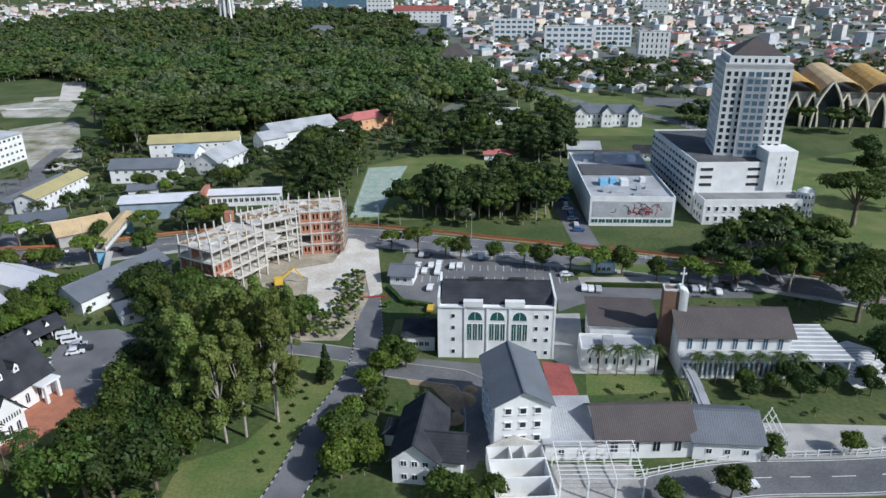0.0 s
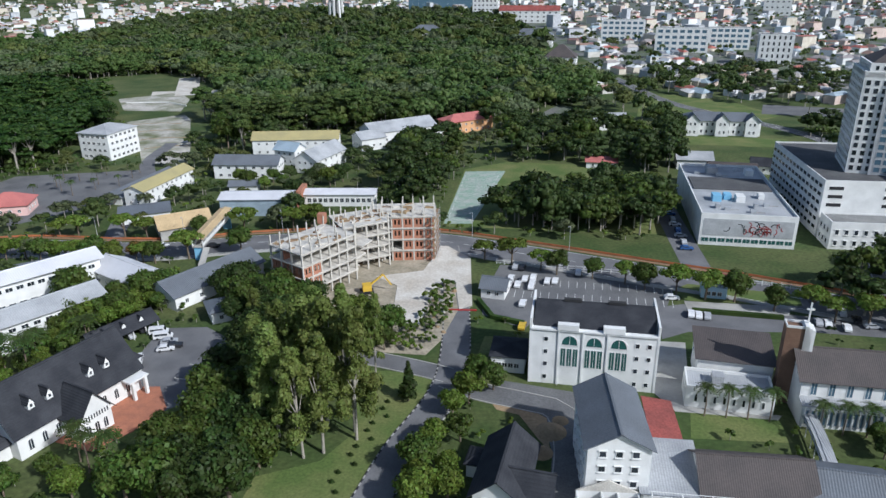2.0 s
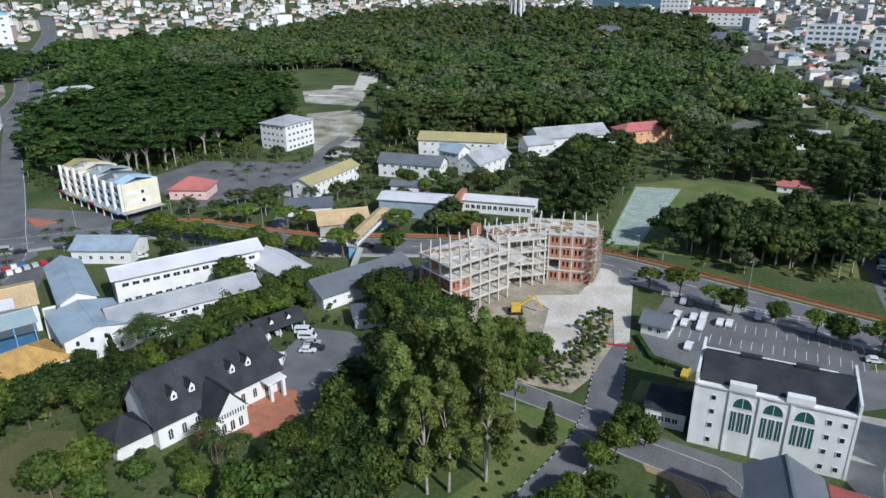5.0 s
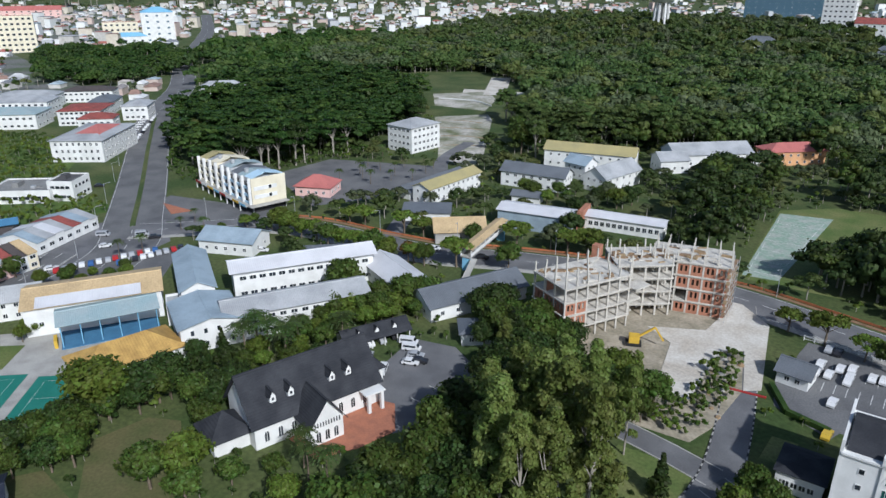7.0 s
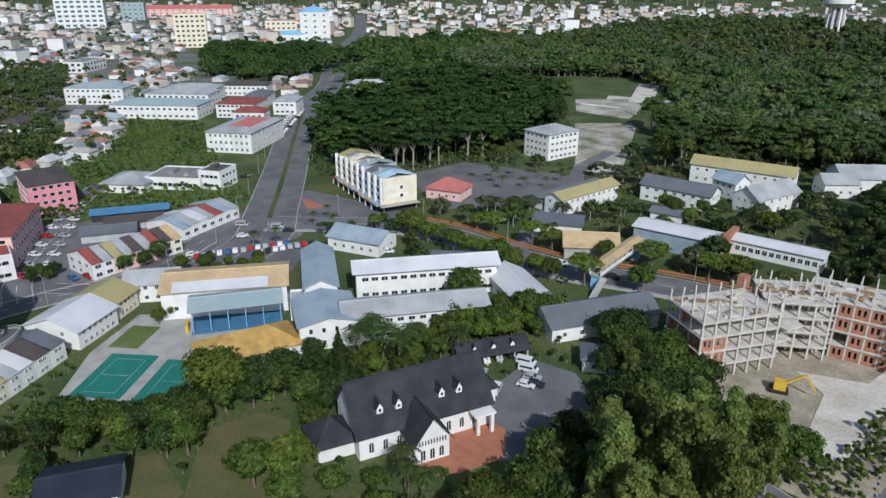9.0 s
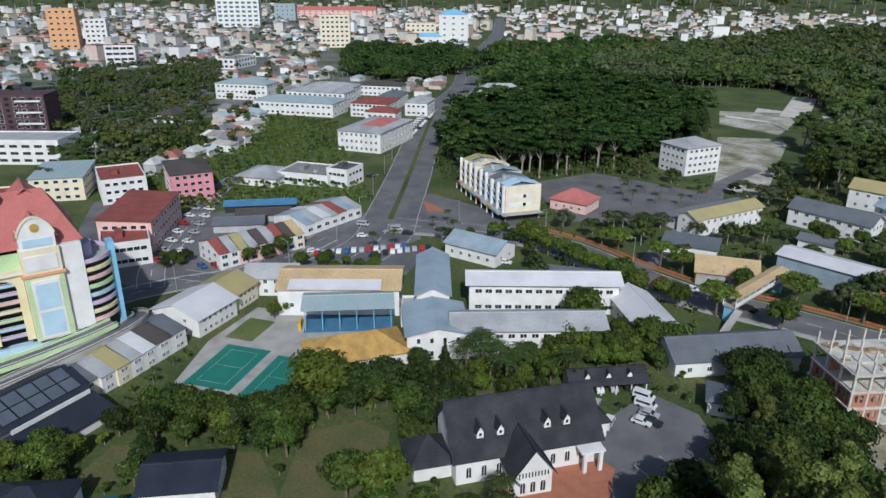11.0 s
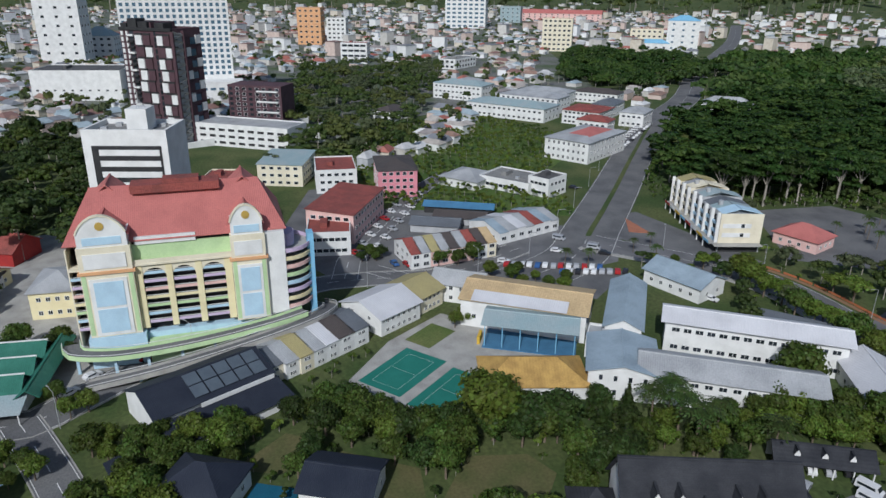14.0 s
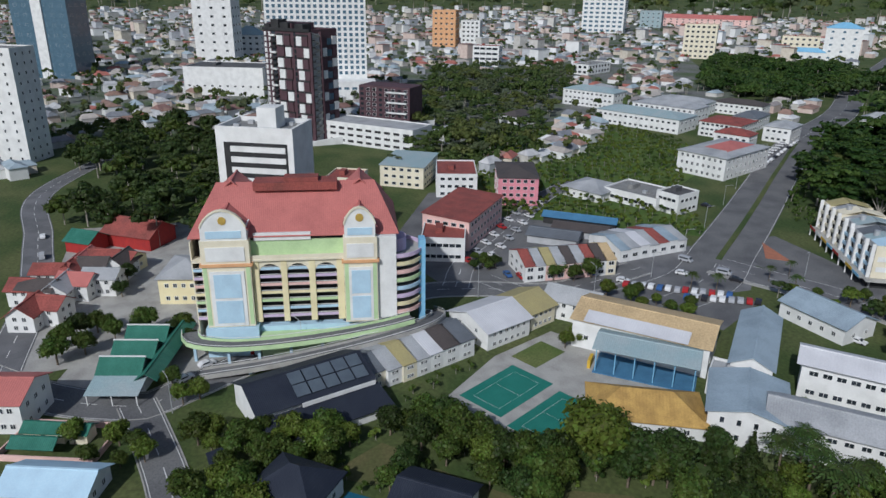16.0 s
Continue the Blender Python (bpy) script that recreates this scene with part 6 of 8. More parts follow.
block("long_red_block", "long low building with a red roof", -1606, 846, 58, 190, 30, 18, "peach_wall", "red_roof", 4, 24, 4, "gable", 26)
block("striped_block", "red and white striped block of flats", -835, 206, 68, 30, 20, 22, "white_wall", "rust_roof", 6, 6, 4, win=(3.6, 1.4))
# blocks beyond the forest
block("white_slab_tower", "white ribbed slab tower", 217, 738, -10, 30, 20, 28, "white_wall", floors=8, bays=10, ends=4, win=(1.0, 2.4))
block("flats_block", "blue-grey block of flats with balconies", 150, 848, -8, 56, 18, 25, "white_wall", floors=7, bays=12, ends=4, win=(3, 1.8), glass="blue_glass", group="blocks of flats")
block("flats_block", "blue-grey block of flats with balconies", 208, 880, -8, 44, 18, 23, "white_wall", floors=7, bays=10, ends=4, win=(3, 1.8), glass="blue_glass", group="blocks of flats")
block("flats_block", "blue-grey block of flats with balconies", 99, 975, -8, 54, 18, 25, "white_wall", floors=7, bays=12, ends=4, win=(3, 1.8), glass="blue_glass", group="blocks of flats")
block("hospital_tower", "white tower at the hospital", -109, 1362, -4, 46, 26, 52, "white_wall", floors=12, bays=10, ends=4)
block("hospital_block", "long red and white hospital block", -28, 1296, -4, 104, 24, 20, "white_wall", "rust_roof", 4, 18, 4, "gable", 28)
block("glass_block", "wide blue glass office block", -233, 1670, 4, 150, 30, 40, "blue_glass", floors=6, bays=20, ends=4, glass="blue_glass")
block("hillside_house", "white hall with grey hip roof on the hillside", -14, 896, -6, 46, 20, 14, "white_wall", "grey_roof", 3, 10, 4, "hip", 21)
block("pyramid_house", "low building with a brown pyramid roof", 16, 720, -6, 30, 26, 9, "white_wall", "brown_roof", 2, 6, 4, "hip", 20)
block("hillside_house", "white hall with grey hip roof on the hillside", -163, 1012, 0, 40, 20, 9, "white_wall", "grey_roof", 1, 8, 4, "hip", 17)
block("far_white_tower", "pale high-rise block with plain walls", 432, 1480, -14, 48, 26, 60, "white_wall", floors=10, bays=8, ends=4)


def water_tower():
    top = thing("water_tower", "white concrete water tower on slender legs", "tower", -370, 1285, 0)
    for i in range(8):
        a = radians(45 * i)
        part("leg", Geo().beam((13 * math.cos(a), 13 * math.sin(a), 0), (11 * math.cos(a), 11 * math.sin(a), 44), 3.0), "white_wall", top)
    part("tank", Geo().cyl(0, 0, 44, 50, 14, 22, n=32).cyl(0, 0, 50.004, 58, 22, n=32).cyl(0, 0, 58.004, 62, 22, 4, n=32), "white_wall", top)
    part("core", Geo().cyl(0, 0, 0, 44, 5, n=16), "concrete", top)

water_tower()

# ---- shops and houses round the junction ----
def shop_block():
    top = thing("corner_shops", "four-storey cream and grey shop block with tan and teal roofs", "building", -235.5, 231, -17)
    n, w, D = 8, 6.3, 15.0
    for i in range(n):
        x0, old = -n * w / 2 + w * i, i < 4
        h = (13.6, 13.0, 14.2, 13.2, 14.6, 13.4, 13.4, 14.0)[i]
        u = part("unit", Geo().box(x0, -D / 2 + 0.25 * (i % 2), 0, x0 + w - 0.01, D / 2, h), "cream_wall" if old else "grey_wall", top)
        for fl in range(3):
            z = 3.9 + 3.1 * fl
            # no hollow here: a near-black panel paints the shade of each balcony
            part("balcony_recess", Geo().box(x0 + 0.5, -D / 2 - 0.05, z, x0 + w - 0.5, -D / 2 + 0.4, z + 2.3), "dark_void", u, "dark panel painted as a balcony's inner shade")
            part("spandrel", Geo().box(x0 + 0.3, -D / 2 - 0.55, z - 0.7, x0 + w - 0.3, -D / 2 - 0.053, z + 0.35), "cream_wall" if old else "pale_blue", u)
            part("window", window_mesh(1.5, 1.7, "white_wall", "glass", "plain"), None, u, at=pose(x0 + w * 0.5, -D / 2 - 0.06, z + 0.45))
        for e in (x0 + 0.16, x0 + w - 0.46):
            part("fin", Geo().box(e, -D / 2 - 1.2, 3.4, e + 0.3, -D / 2 - 0.003, h + 0.5), "white_wall", u, "white upright fin")
        part("shopfront", Geo().box(x0 + 0.4, -D / 2 - 0.12, 0.1, x0 + w - 0.4, -D / 2 - 0.003, 2.9), "dark_void", u)
        part("canopy", Geo().box(x0, -D / 2 - 3.0, 3.0, x0 + w - 0.02, -D / 2 - 0.003, 3.35), "concrete", u)
        part("sign_board", Geo().box(x0 + 0.3, -D / 2 - 3.12, 3.0, x0 + w - 0.3, -D / 2 - 3.003, 3.9), ("red_paint", "white_wall", "yellow_paint", "blue_paint")[i % 4], u)
        part("unit_post", Geo().box(x0 + 0.1, -D / 2 - 2.9, 0, x0 + 0.45, -D / 2 - 2.5, 3.0), "white_wall", u)
        r = Geo()
        s0 = D / 2 - 0.5
        for y0, y1, z0, z1 in ((-s0, -1.0, h + 0.1, h + 1.9), (-0.6, s0, h + 1.9, h + 0.2)):
            r.slab([(x0 + 0.05, y0, z0), (x0 + w - 0.06, y0, z0), (x0 + w - 0.06, y1, z1), (x0 + 0.05, y1, z1)], 0.2)
        part("unit_roof", r, ("olive_roof", "light_roof", "cream_wall", "light_roof", "teal_roof", "grey_roof", "teal_roof", "pale_blue")[i], u)
        if i in (2, 4, 6):
            part("roof_tank", Geo().cyl(x0 + 2.4, -4, h + 0.9, h + 2.6, 0.9, n=12), "steel", u)
    ex = n * w / 2
    part("end_wall", Geo().box(ex, -D / 2, 3.4, ex + 0.25, D / 2, 14.2), "cream_wall", top, "blank pale yellow end wall")
    for z in (5.6, 9.0):
        part("end_band", Geo().box(ex + 0.253, -D / 2 + 1, z, ex + 0.4, D / 2 - 4, z + 1.6), "white_wall", top)
        part("window", window_mesh(1.4, 1.5, "white_wall", "glass", "bare"), None, top, at=pose(ex + 0.4, 0.5, z + 0.1, 0, 0, 90))
    part("end_canopy", Geo().box(ex + 0.003, -D / 2 - 2, 3.0, ex + 3, D / 2, 3.3), "concrete", top)
    part("end_shop", Geo().box(ex + 0.003, -D / 2 + 0.5, 0.1, ex + 0.12, D / 2 - 0.5, 2.8), "dark_void", top)

shop_block()
building("red_roof_house", "bungalow with a bright red hip roof", "house", -211, 252, 20, 16, 13, 4.2, "hip", 8.4, wall="peach_wall", cover="red_roof", floors=1, bays=4, ends=3)
building("arched_white_school", "white three-storey school with a red-patched roof", "school", -362, 244, 34, 26, 44, 11, "hip", 15, cover="light_roof", floors=3, bays=8, ends=10, win=(1.3, 1.6))
part("red_patch", hip_roof(Geo(), 14, 30, 12.2, 15.3, 0.2, cx=2), "red_roof", bpy.data.objects["arched_white_school"], "red tiled roof part")
block("white_row_block", "white three-storey shop row", -446, 291, 40, 26, 28, 9, floors=3, bays=8, ends=8, cover="rust_roof", roof="hip", rh=12)
block("long_flat_office", "long low white office with a flat grey roof", -311, 180, 37, 26, 20, 5, floors=1, bays=10, ends=4, win=(2.2, 1.6))
block("office_tower_end", "white office end with a dark roof terrace", -297, 190, 30, 11, 14, 8, floors=2, bays=4, ends=4, cover="dark_flat_roof")
building("white_gable_house", "white house with a broad pale roof", "house", -322, 162, 39, 20, 20, 4, "hip", 7.5, cover="light_roof", floors=1, bays=5, ends=4)
block("pink_shop_block", "four-storey pink shop block with dark window rows", -322, 126, 82, 17, 28, 12, "pink_wall", "brown_roof", 4, 5, 8, "hip", 14.5, win=(1.8, 1.5))
block("white_red_shop_block", "white shop block with a dark red roof terrace", -335, 101, 84, 18, 26, 10, "white_wall", "rust_roof", 3, 5, 6)
block("green_top_block", "pale block with a grey-green roof", -351, 81, 68, 21, 24, 10, "cream_wall", "teal_roof", 3, 5, 6, "shed", 11.5)
block("peach_row", "long peach shop row with a red roof", -276, 96, 150, 36, 18, 11, "peach_wall", "rust_roof", 3, 10, 5, "shed", 12)
block("cream_corner", "white corner shop with a rust roof terrace", -256, 86, 80, 15, 18, 8, "white_wall", "rust_roof", 2, 6, 6)
block("blue_roof_cluster", "small block with blue roof tanks", -290, 56, 80, 16, 14, 9, "grey_wall", "blue_roof", 2, 4, 4, "gable", 11)
block("small_block", "cream block with rusty roof", -320, 52, 74, 14, 16, 12, "cream_wall", "rust_roof", 4, 4, 4)
for i in range(9):
    a = radians(97)
    x, y = -237 + (i - 4) * 3.5 * math.cos(a), 123 + (i - 4) * 3.5 * math.sin(a)
    building("shop_house", "two-storey shop house with a sloping metal roof", "house", x, y, 97, 3.45, 16, 5.4, "gable", 8.2, wall=random.choice(["cream_wall", "white_wall", "peach_wall"]), cover=["rust_roof", "light_roof", "olive_roof", "light_roof", "brown_roof", "light_roof", "rust_roof", "brown_roof", "tan_roof"][i], floors=2, bays=1, ends=3, win=(2.0, 1.4), ov=0.2, group="shop houses in a row")
for i in range(7):
    a = radians(108)
    x, y = -254 + (i - 3) * 4.2 * math.cos(a) , 156 + (i - 3) * 4.2 * math.sin(a)
    building("market_shop", "low market shop with a pale metal roof", "house", x, y, 108, 4.1, 18, 4.4 + 0.3 * (i % 3), "gable", 6.8, cover=["blue_roof", "light_roof", "white_roof", "light_roof", "rust_roof", "blue_roof", "light_roof"][i], floors=1, bays=1, ends=3, win=(2.2, 1.4), ov=0.2, group="low market shops in a row")
# the awning's near-black body is painted shade filling the space beneath it
building("blue_awning", "long bright blue market awning", "awning", -281, 143, 63, 28, 6, 3.2, "gable", 4.4, wall="dark_void", cover="blue_floor", floors=0)
building("tin_shed", "old rusty tin market shed", "shed", -270, 140, 63, 20, 9, 3.0, "gable", 4.2, wall="grey_wall", cover="brown_roof", floors=0)
building("tin_shed", "old grey tin market shed", "shed", -264, 128, 63, 18, 10, 3.2, "gable", 4.6, wall="grey_wall", cover="grey_roof", floors=0)
block("hillside_hostel", "white two-storey hostel with a pale roof", -440, 398, 50, 34, 16, 9, floors=2, bays=10, ends=4, cover="light_roof", roof="hip", rh=14)
block("forest_shed", "long pale roof among trees", -497, 708, 50, 30, 16, 5, floors=1, bays=6, cover="light_roof", roof="gable", rh=8)
for x, y, L, W, h, c in ((-430, 318, 22, 16, 9, "light_roof"), (-409, 276, 20, 14, 9, "rust_roof"), (-480, 250, 60, 26, 9, "teal_roof"), (-500, 276, 46, 24, 11, "light_roof"), (-563, 242, 44, 22, 12, "teal_roof"), (-530, 300, 40, 20, 9, "light_roof"), (-581, 250, 30, 20, 11, "light_roof"), (-520, 340, 36, 18, 8, "brown_roof"), (-488, 164, 22, 14, 7, "brown_roof"), (-768, 306, 46, 20, 10, "flat_roof"), (-470, 320, 26, 16, 8, "grey_roof"), (-438, 112, 24, 10, 7, "light_roof")):
    block("town_block", "white town building with a weathered roof", x, y, random.choice([42, 40, 132]), L, W, h, floors=max(2, int(h / 3.5)), bays=int(L / 4), ends=4, cover=c, roof="hip" if c != "flat_roof" else "flat", rh=h + 3)

# ---- temple quarter ----
def temple():
    top = thing("green_temple", "small temple with glazed green roofs and white walls", "temple", -187, 3, 84)
    for i, (x, w, h) in enumerate(((0, 26, 4.4),)):
        part("wall", Geo().box(-5, -13, 0, 5, 13, 4), "white_wall", top)
    for k, y in enumerate((-9, -1, 7)):
        hall = part("hall_roof", gable_roof(Geo(), 9, 6.5, 4.4, 6.8, 0.8), "green_tile", top, "glazed green roof", at=pose(-0.8, y, 0))
        part("ridge", Geo().beam((-5.4, 0, 7.0), (5.4, 0, 7.0), 0.3, 0.5), "white_wall", hall)
    part("long_roof", gable_roof(Geo(), 28, 4.5, 4.0, 5.6, 0.4), "green_tile", top, at=pose(6, 0, 0, 0, 0, 90))
    part("awning", Geo().slab([(-6, -19, 2.8), (6, -19, 2.8), (6, -12.8, 4.2), (-6, -12.8, 4.2)], 0.1), "teal_roof", top, "striped teal awning")
    for x in (-5.5, 0, 5.5):
        part("post", Geo().box(x - 0.1, -18.8, 0, x + 0.1, -18.6, 2.8), "white_wall", top)

temple()
shrine = thing("roadside_shrine", "low walled shrine with small green roofs", "shrine", -155, -4, 80)
for x in (-7, -2.2, 2.6):
    part("roof", gable_roof(Geo(), 4.2, 4, 2.6, 3.8, 0.3), "green_tile", shrine, at=pose(x, 2, 0))
    part("wall", Geo().box(x - 1.9, 0.2, 0, x + 1.9, 3.8, 2.6), "cream_wall", shrine)
for a in ((-11, -6, 9, -5.7), (-11, 6, 9, 6.3), (-11, -5.7, -10.7, 6), (8.7, -5.7, 9, 6)):
    part("boundary_wall", Geo().box(a[0], a[1], 0, a[2], a[3], 1.4), "peach_wall", shrine)
part("court_roof", gable_roof(Geo(), 9, 4, 2.6, 3.8, 0.3), "green_tile", shrine, at=pose(-4, -3, 0))
building("white_corner_house", "white shop house with a red roof", "house", -166, -18, 84, 10, 12, 7.5, "gable", 10, cover="red_roof", floors=2, bays=4, ends=3)
building("blue_roof_house", "low house with a bright pale-blue roof", "house", -140, 0, 80, 16, 9, 3.4, "gable", 5.6, cover="pale_blue", floors=1, bays=3)
building("yellow_corner_house", "old yellow corner shop with grey hip roof", "house", -230, 5, 86, 12, 18, 8, "hip", 11, wall="yellow_wall", cover="light_roof", floors=2, bays=4, ends=4)
building("red_temple", "red temple hall with green-edged roofs", "temple", -276, -22, 66, 20, 14, 5, "gable", 9, wall="red_paint", cover="rust_roof", floors=0)
building("temple_wing", "small temple wing with a green roof", "temple", -270, -38, 66, 10, 9, 4.4, "gable", 7, wall="red_paint", cover="green_tile", floors=0)
building("yellow_hall_house", "yellow hall with a red roof", "house", -250, -22, 70, 15, 10, 4.6, "gable", 6.8, wall="yellow_wall", cover="rust_roof", floors=1, bays=3)
for k, (x, y) in enumerate([(-211.5, -33.0), (-214.0, -28.9), (-225.9, -35.4), (-226.8, -30.4), (-230.0, -26.8), (-237.8, -36.6), (-241.2, -32.0), (-242.3, -26.6), (-232.7, -20.5), (-247.5, -30.7), (-226.5, -38.7), (-248.7, -25.1), (-245.3, -19.0)]):
    building("red_roof_cottage", "old two-storey cottage with a faded red roof", "house", x, y, 80 + 90 * (k % 3 == 0) + random.uniform(-6, 6), 10, 7.5, 5.0 + 0.4 * (k % 3), "gable", 7.6, cover=("rust_roof", "rust_roof", "brown_roof", "light_roof", "red_roof")[k % 5], floors=2, bays=3, ends=2, group="old cottages")
building("navy_house", "house with a dark navy hip roof", "house", -127, 68.5, 62, 13, 11, 4.4, "gable", 6.4, cover="navy_roof", floors=1, bays=3)
building("navy_pool_house", "pool house with a dark navy pyramid roof", "house", -133, 44, 60, 13, 11, 4.4, "hip", 8.4, cover="navy_roof", floors=1, bays=3)
structure("swimming_pool", Geo().prism(turned(-130.5, 56, 9, 5, 62), -0.5, 0.06), "water", "small blue swimming pool", "pool")
building("long_wall_shed", "narrow shed with a dark roof", "shed", -140, 30, 20, 12, 3, 2.6, "shed", 3.0, cover="navy_roof", floors=0)

# ---- trees ----
rng = np.random.default_rng(5)

def quads_mesh(name, v, f, mi, mats):
    me = bpy.data.meshes.new(name)
    v, f = np.asarray(v, np.float32), np.asarray(f, np.int32)
    me.vertices.add(len(v))
    me.vertices.foreach_set("co", v.ravel())
    me.loops.add(f.size)
    me.loops.foreach_set("vertex_index", f.ravel())
    me.polygons.add(len(f))
    me.polygons.foreach_set("loop_start", np.arange(0, f.size, 4, dtype=np.int32))
    me.polygons.foreach_set("material_index", np.asarray(mi, np.int32))
    for m in mats:
        me.materials.append(m)
    me.update(calc_edges=True)
    return me


def leaf_cloud(lobes, n, size, up=-0.45, flat=0.0):
    """Loose leaf clumps over the lobes of a crown (rows of centre and radii), as four-cornered blades."""
    lobes = np.asarray(lobes, float)
    area = (lobes[:, 3] * lobes[:, 5])
    pick = rng.choice(len(lobes), n, p=area / area.sum())
    d = rng.normal(size=(n, 3))
    d /= np.linalg.norm(d, axis=1)[:, None]
    d[:, 2] = np.where(d[:, 2] < up, -d[:, 2], d[:, 2])
    pos = lobes[pick, :3] + d * lobes[pick, 3:6] * rng.uniform(0.72, 1.2, (n, 1))
    nrm = d + rng.normal(size=(n, 3)) * 0.38 + np.array((0, 0, flat))
    nrm /= np.linalg.norm(nrm, axis=1)[:, None]
    t = np.cross(nrm, rng.normal(size=(n, 3)))
    t /= np.linalg.norm(t, axis=1)[:, None]
    b = np.cross(nrm, t)
    s = size * rng.uniform(0.55, 1.3, (n, 1))
    w = s * rng.uniform(0.45, 0.9, (n, 1))
    v = np.stack([pos - t * s, pos + b * w, pos + t * s, pos - b * w], 1).reshape(-1, 3)
    return v, np.arange(4 * n).reshape(-1, 4)


CUBE = np.array([(x, y, z) for z in (-1, 1) for x, y in ((-1, -1), (1, -1), (1, 1), (-1, 1))], float) / math.sqrt(3)
CUBE_F = np.array([(3, 2, 1, 0), (4, 5, 6, 7), (0, 1, 5, 4), (1, 2, 6, 5), (2, 3, 7, 6), (3, 0, 4, 7)])

def cores(lobes, k=0.95):
    v, f = [], []
    for i, q in enumerate(lobes):
        v.append(CUBE * np.asarray(q[3:6]) * k + np.asarray(q[:3]))
        f.append(CUBE_F + 8 * i)
    return np.concatenate(v), np.concatenate(f)


def limb(p, q, r0, r1):
    p, q = np.asarray(p, float), np.asarray(q, float)
    c = np.array([(1, 0), (0, 1), (-1, 0), (0, -1)])
    v = np.concatenate([np.c_[c * r0, np.zeros(4)] + p, np.c_[c * r1, np.zeros(4)] + q])
    return v, np.array([(i, (i + 1) % 4, 4 + (i + 1) % 4, 4 + i) for i in range(4)])


def join(parts_):
    vs, fs, o = [], [], 0
    for v, f in parts_:
        vs.append(v)
        fs.append(f + o)
        o += len(v)
    return np.concatenate(vs), np.concatenate(fs)


def lobes_for(kind, H, R):
    out = []
    if kind == "casuarina":
        for i in range(44):
            u = rng.uniform(0.30, 1.0)
            rr = R * (1.0 - 0.72 * max(0.0, u - 0.45) / 0.55) * math.sqrt(rng.uniform(0.02, 1.0)) * 0.85
            a, q = rng.uniform(0, 6.28), rng.uniform(0.17, 0.30)
            out.append((rr * math.cos(a), rr * math.sin(a), H * u * 0.95, R * q, R * q, R * q * 0.95))
    elif kind == "tiered":
        for i in range(15):
            u = rng.uniform(0.0, 1.0)
            a, rr = rng.uniform(0, 6.28), R * (0.95 - 0.35 * u) * math.sqrt(rng.uniform(0.05, 1))
            q = rng.uniform(0.24, 0.40)
            out.append((rr * math.cos(a), rr * math.sin(a), H * (0.56 + 0.40 * u), R * q, R * q, H * 0.045))
        out.append((0, 0, H * 0.72, R * 0.6, R * 0.6, H * 0.08))
    elif kind == "dome":
        for i in range(11):
            rr, a = R * math.sqrt((i + 0.4) / 11) * 0.86, i * 2.4 + rng.uniform(-0.4, 0.4)
            q = rng.uniform(0.30, 0.42)
            out.append((rr * math.cos(a), rr * math.sin(a), H * (0.86 - 0.40 * (rr / R) ** 2) + rng.uniform(-0.06, 0.06) * H, R * q, R * q, R * q * 0.75))
    elif kind == "cone":
        for i in range(12):
            u = i / 11
            rr = R * (1 - u) * 0.5
            a = i * 2.4
            out.append((rr * math.cos(a), rr * math.sin(a), H * (0.16 + 0.76 * u), R * (1.0 - 0.78 * u) * 0.6, R * (1.0 - 0.78 * u) * 0.6, H * 0.09))
    elif kind == "umbrella":
        for i in range(18):
            a, rr = rng.uniform(0, 6.28), R * math.sqrt(rng.uniform(0, 1)) * 0.8
            out.append((rr * math.cos(a), rr * math.sin(a), H * (0.93 - 0.28 * (rr / R) ** 2) - rng.uniform(0, 0.12) * H, R * 0.33, R * 0.33, H * 0.085))
    else:
        for i in range(24):
            d = rng.normal(size=3)
            d /= np.linalg.norm(d)
            d[2] = abs(d[2]) if rng.random() < 0.72 else d[2]
            k = rng.uniform(0.45, 0.72)
            s = rng.uniform(0.24, 0.44)
            out.append((d[0] * R * k, d[1] * R * k, H * 0.60 + d[2] * H * 0.36 * k, R * s, R * s, R * s * 0.85))
        out.append((0, 0, H * 0.6, R * 0.55, R * 0.55, H * 0.26))
    return out


TEMPLATE = {}
def tree_template(kind, leaf, H, R, n, size, bark="bark", variants=2):
    for k in range(variants):
        lb = lobes_for(kind, H, R)
        v, f = leaf_cloud(lb, n, size, -0.6 if kind not in ("umbrella", "tiered") else -0.3, 0.7 if kind == "tiered" else 0.0)
        ext = cores(lb, 0.78 if kind != "casuarina" else 0.55)
        v, f = join([(v, f), ext])
        crown = quads_mesh("crown", v, f, np.zeros(len(f)), [LEAF[leaf]])
        base = 0.1 if kind in ("cone",) else 0.45
        segs = [limb((0, 0, -0.3), (0.1, 0.05, H * base), R * 0.075, R * 0.055), limb((0.1, 0.05, H * base), (0, 0, H * 0.85), R * 0.055, 0.03)]
        for q in lb[:7]:
            segs.append(limb((0.05, 0, H * base * 0.85), q[:3], R * 0.04, 0.03))
        tv, tf = join(segs)
        trunk = quads_mesh("trunk", tv, tf, np.zeros(len(tf)), [M[bark]])
        TEMPLATE.setdefault((kind, leaf), []).append((crown, trunk, H))

tree_template("round", "broad", 11, 5.4, 2300, 0.46, variants=3)
tree_template("round", "dark", 13, 6.5, 2600, 0.5, variants=3)
tree_template("round", "light", 9, 4.4, 2200, 0.38, variants=2)
tree_template("round", "autumn", 9, 4.0, 1300, 0.45, variants=1)
tree_template("casuarina", "casuarina", 27, 5.6, 8200, 0.36, "pale_bark", 3)
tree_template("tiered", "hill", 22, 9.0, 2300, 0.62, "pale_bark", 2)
tree_template("tiered", "forest", 22, 8.5, 2300, 0.62, "pale_bark", 2)
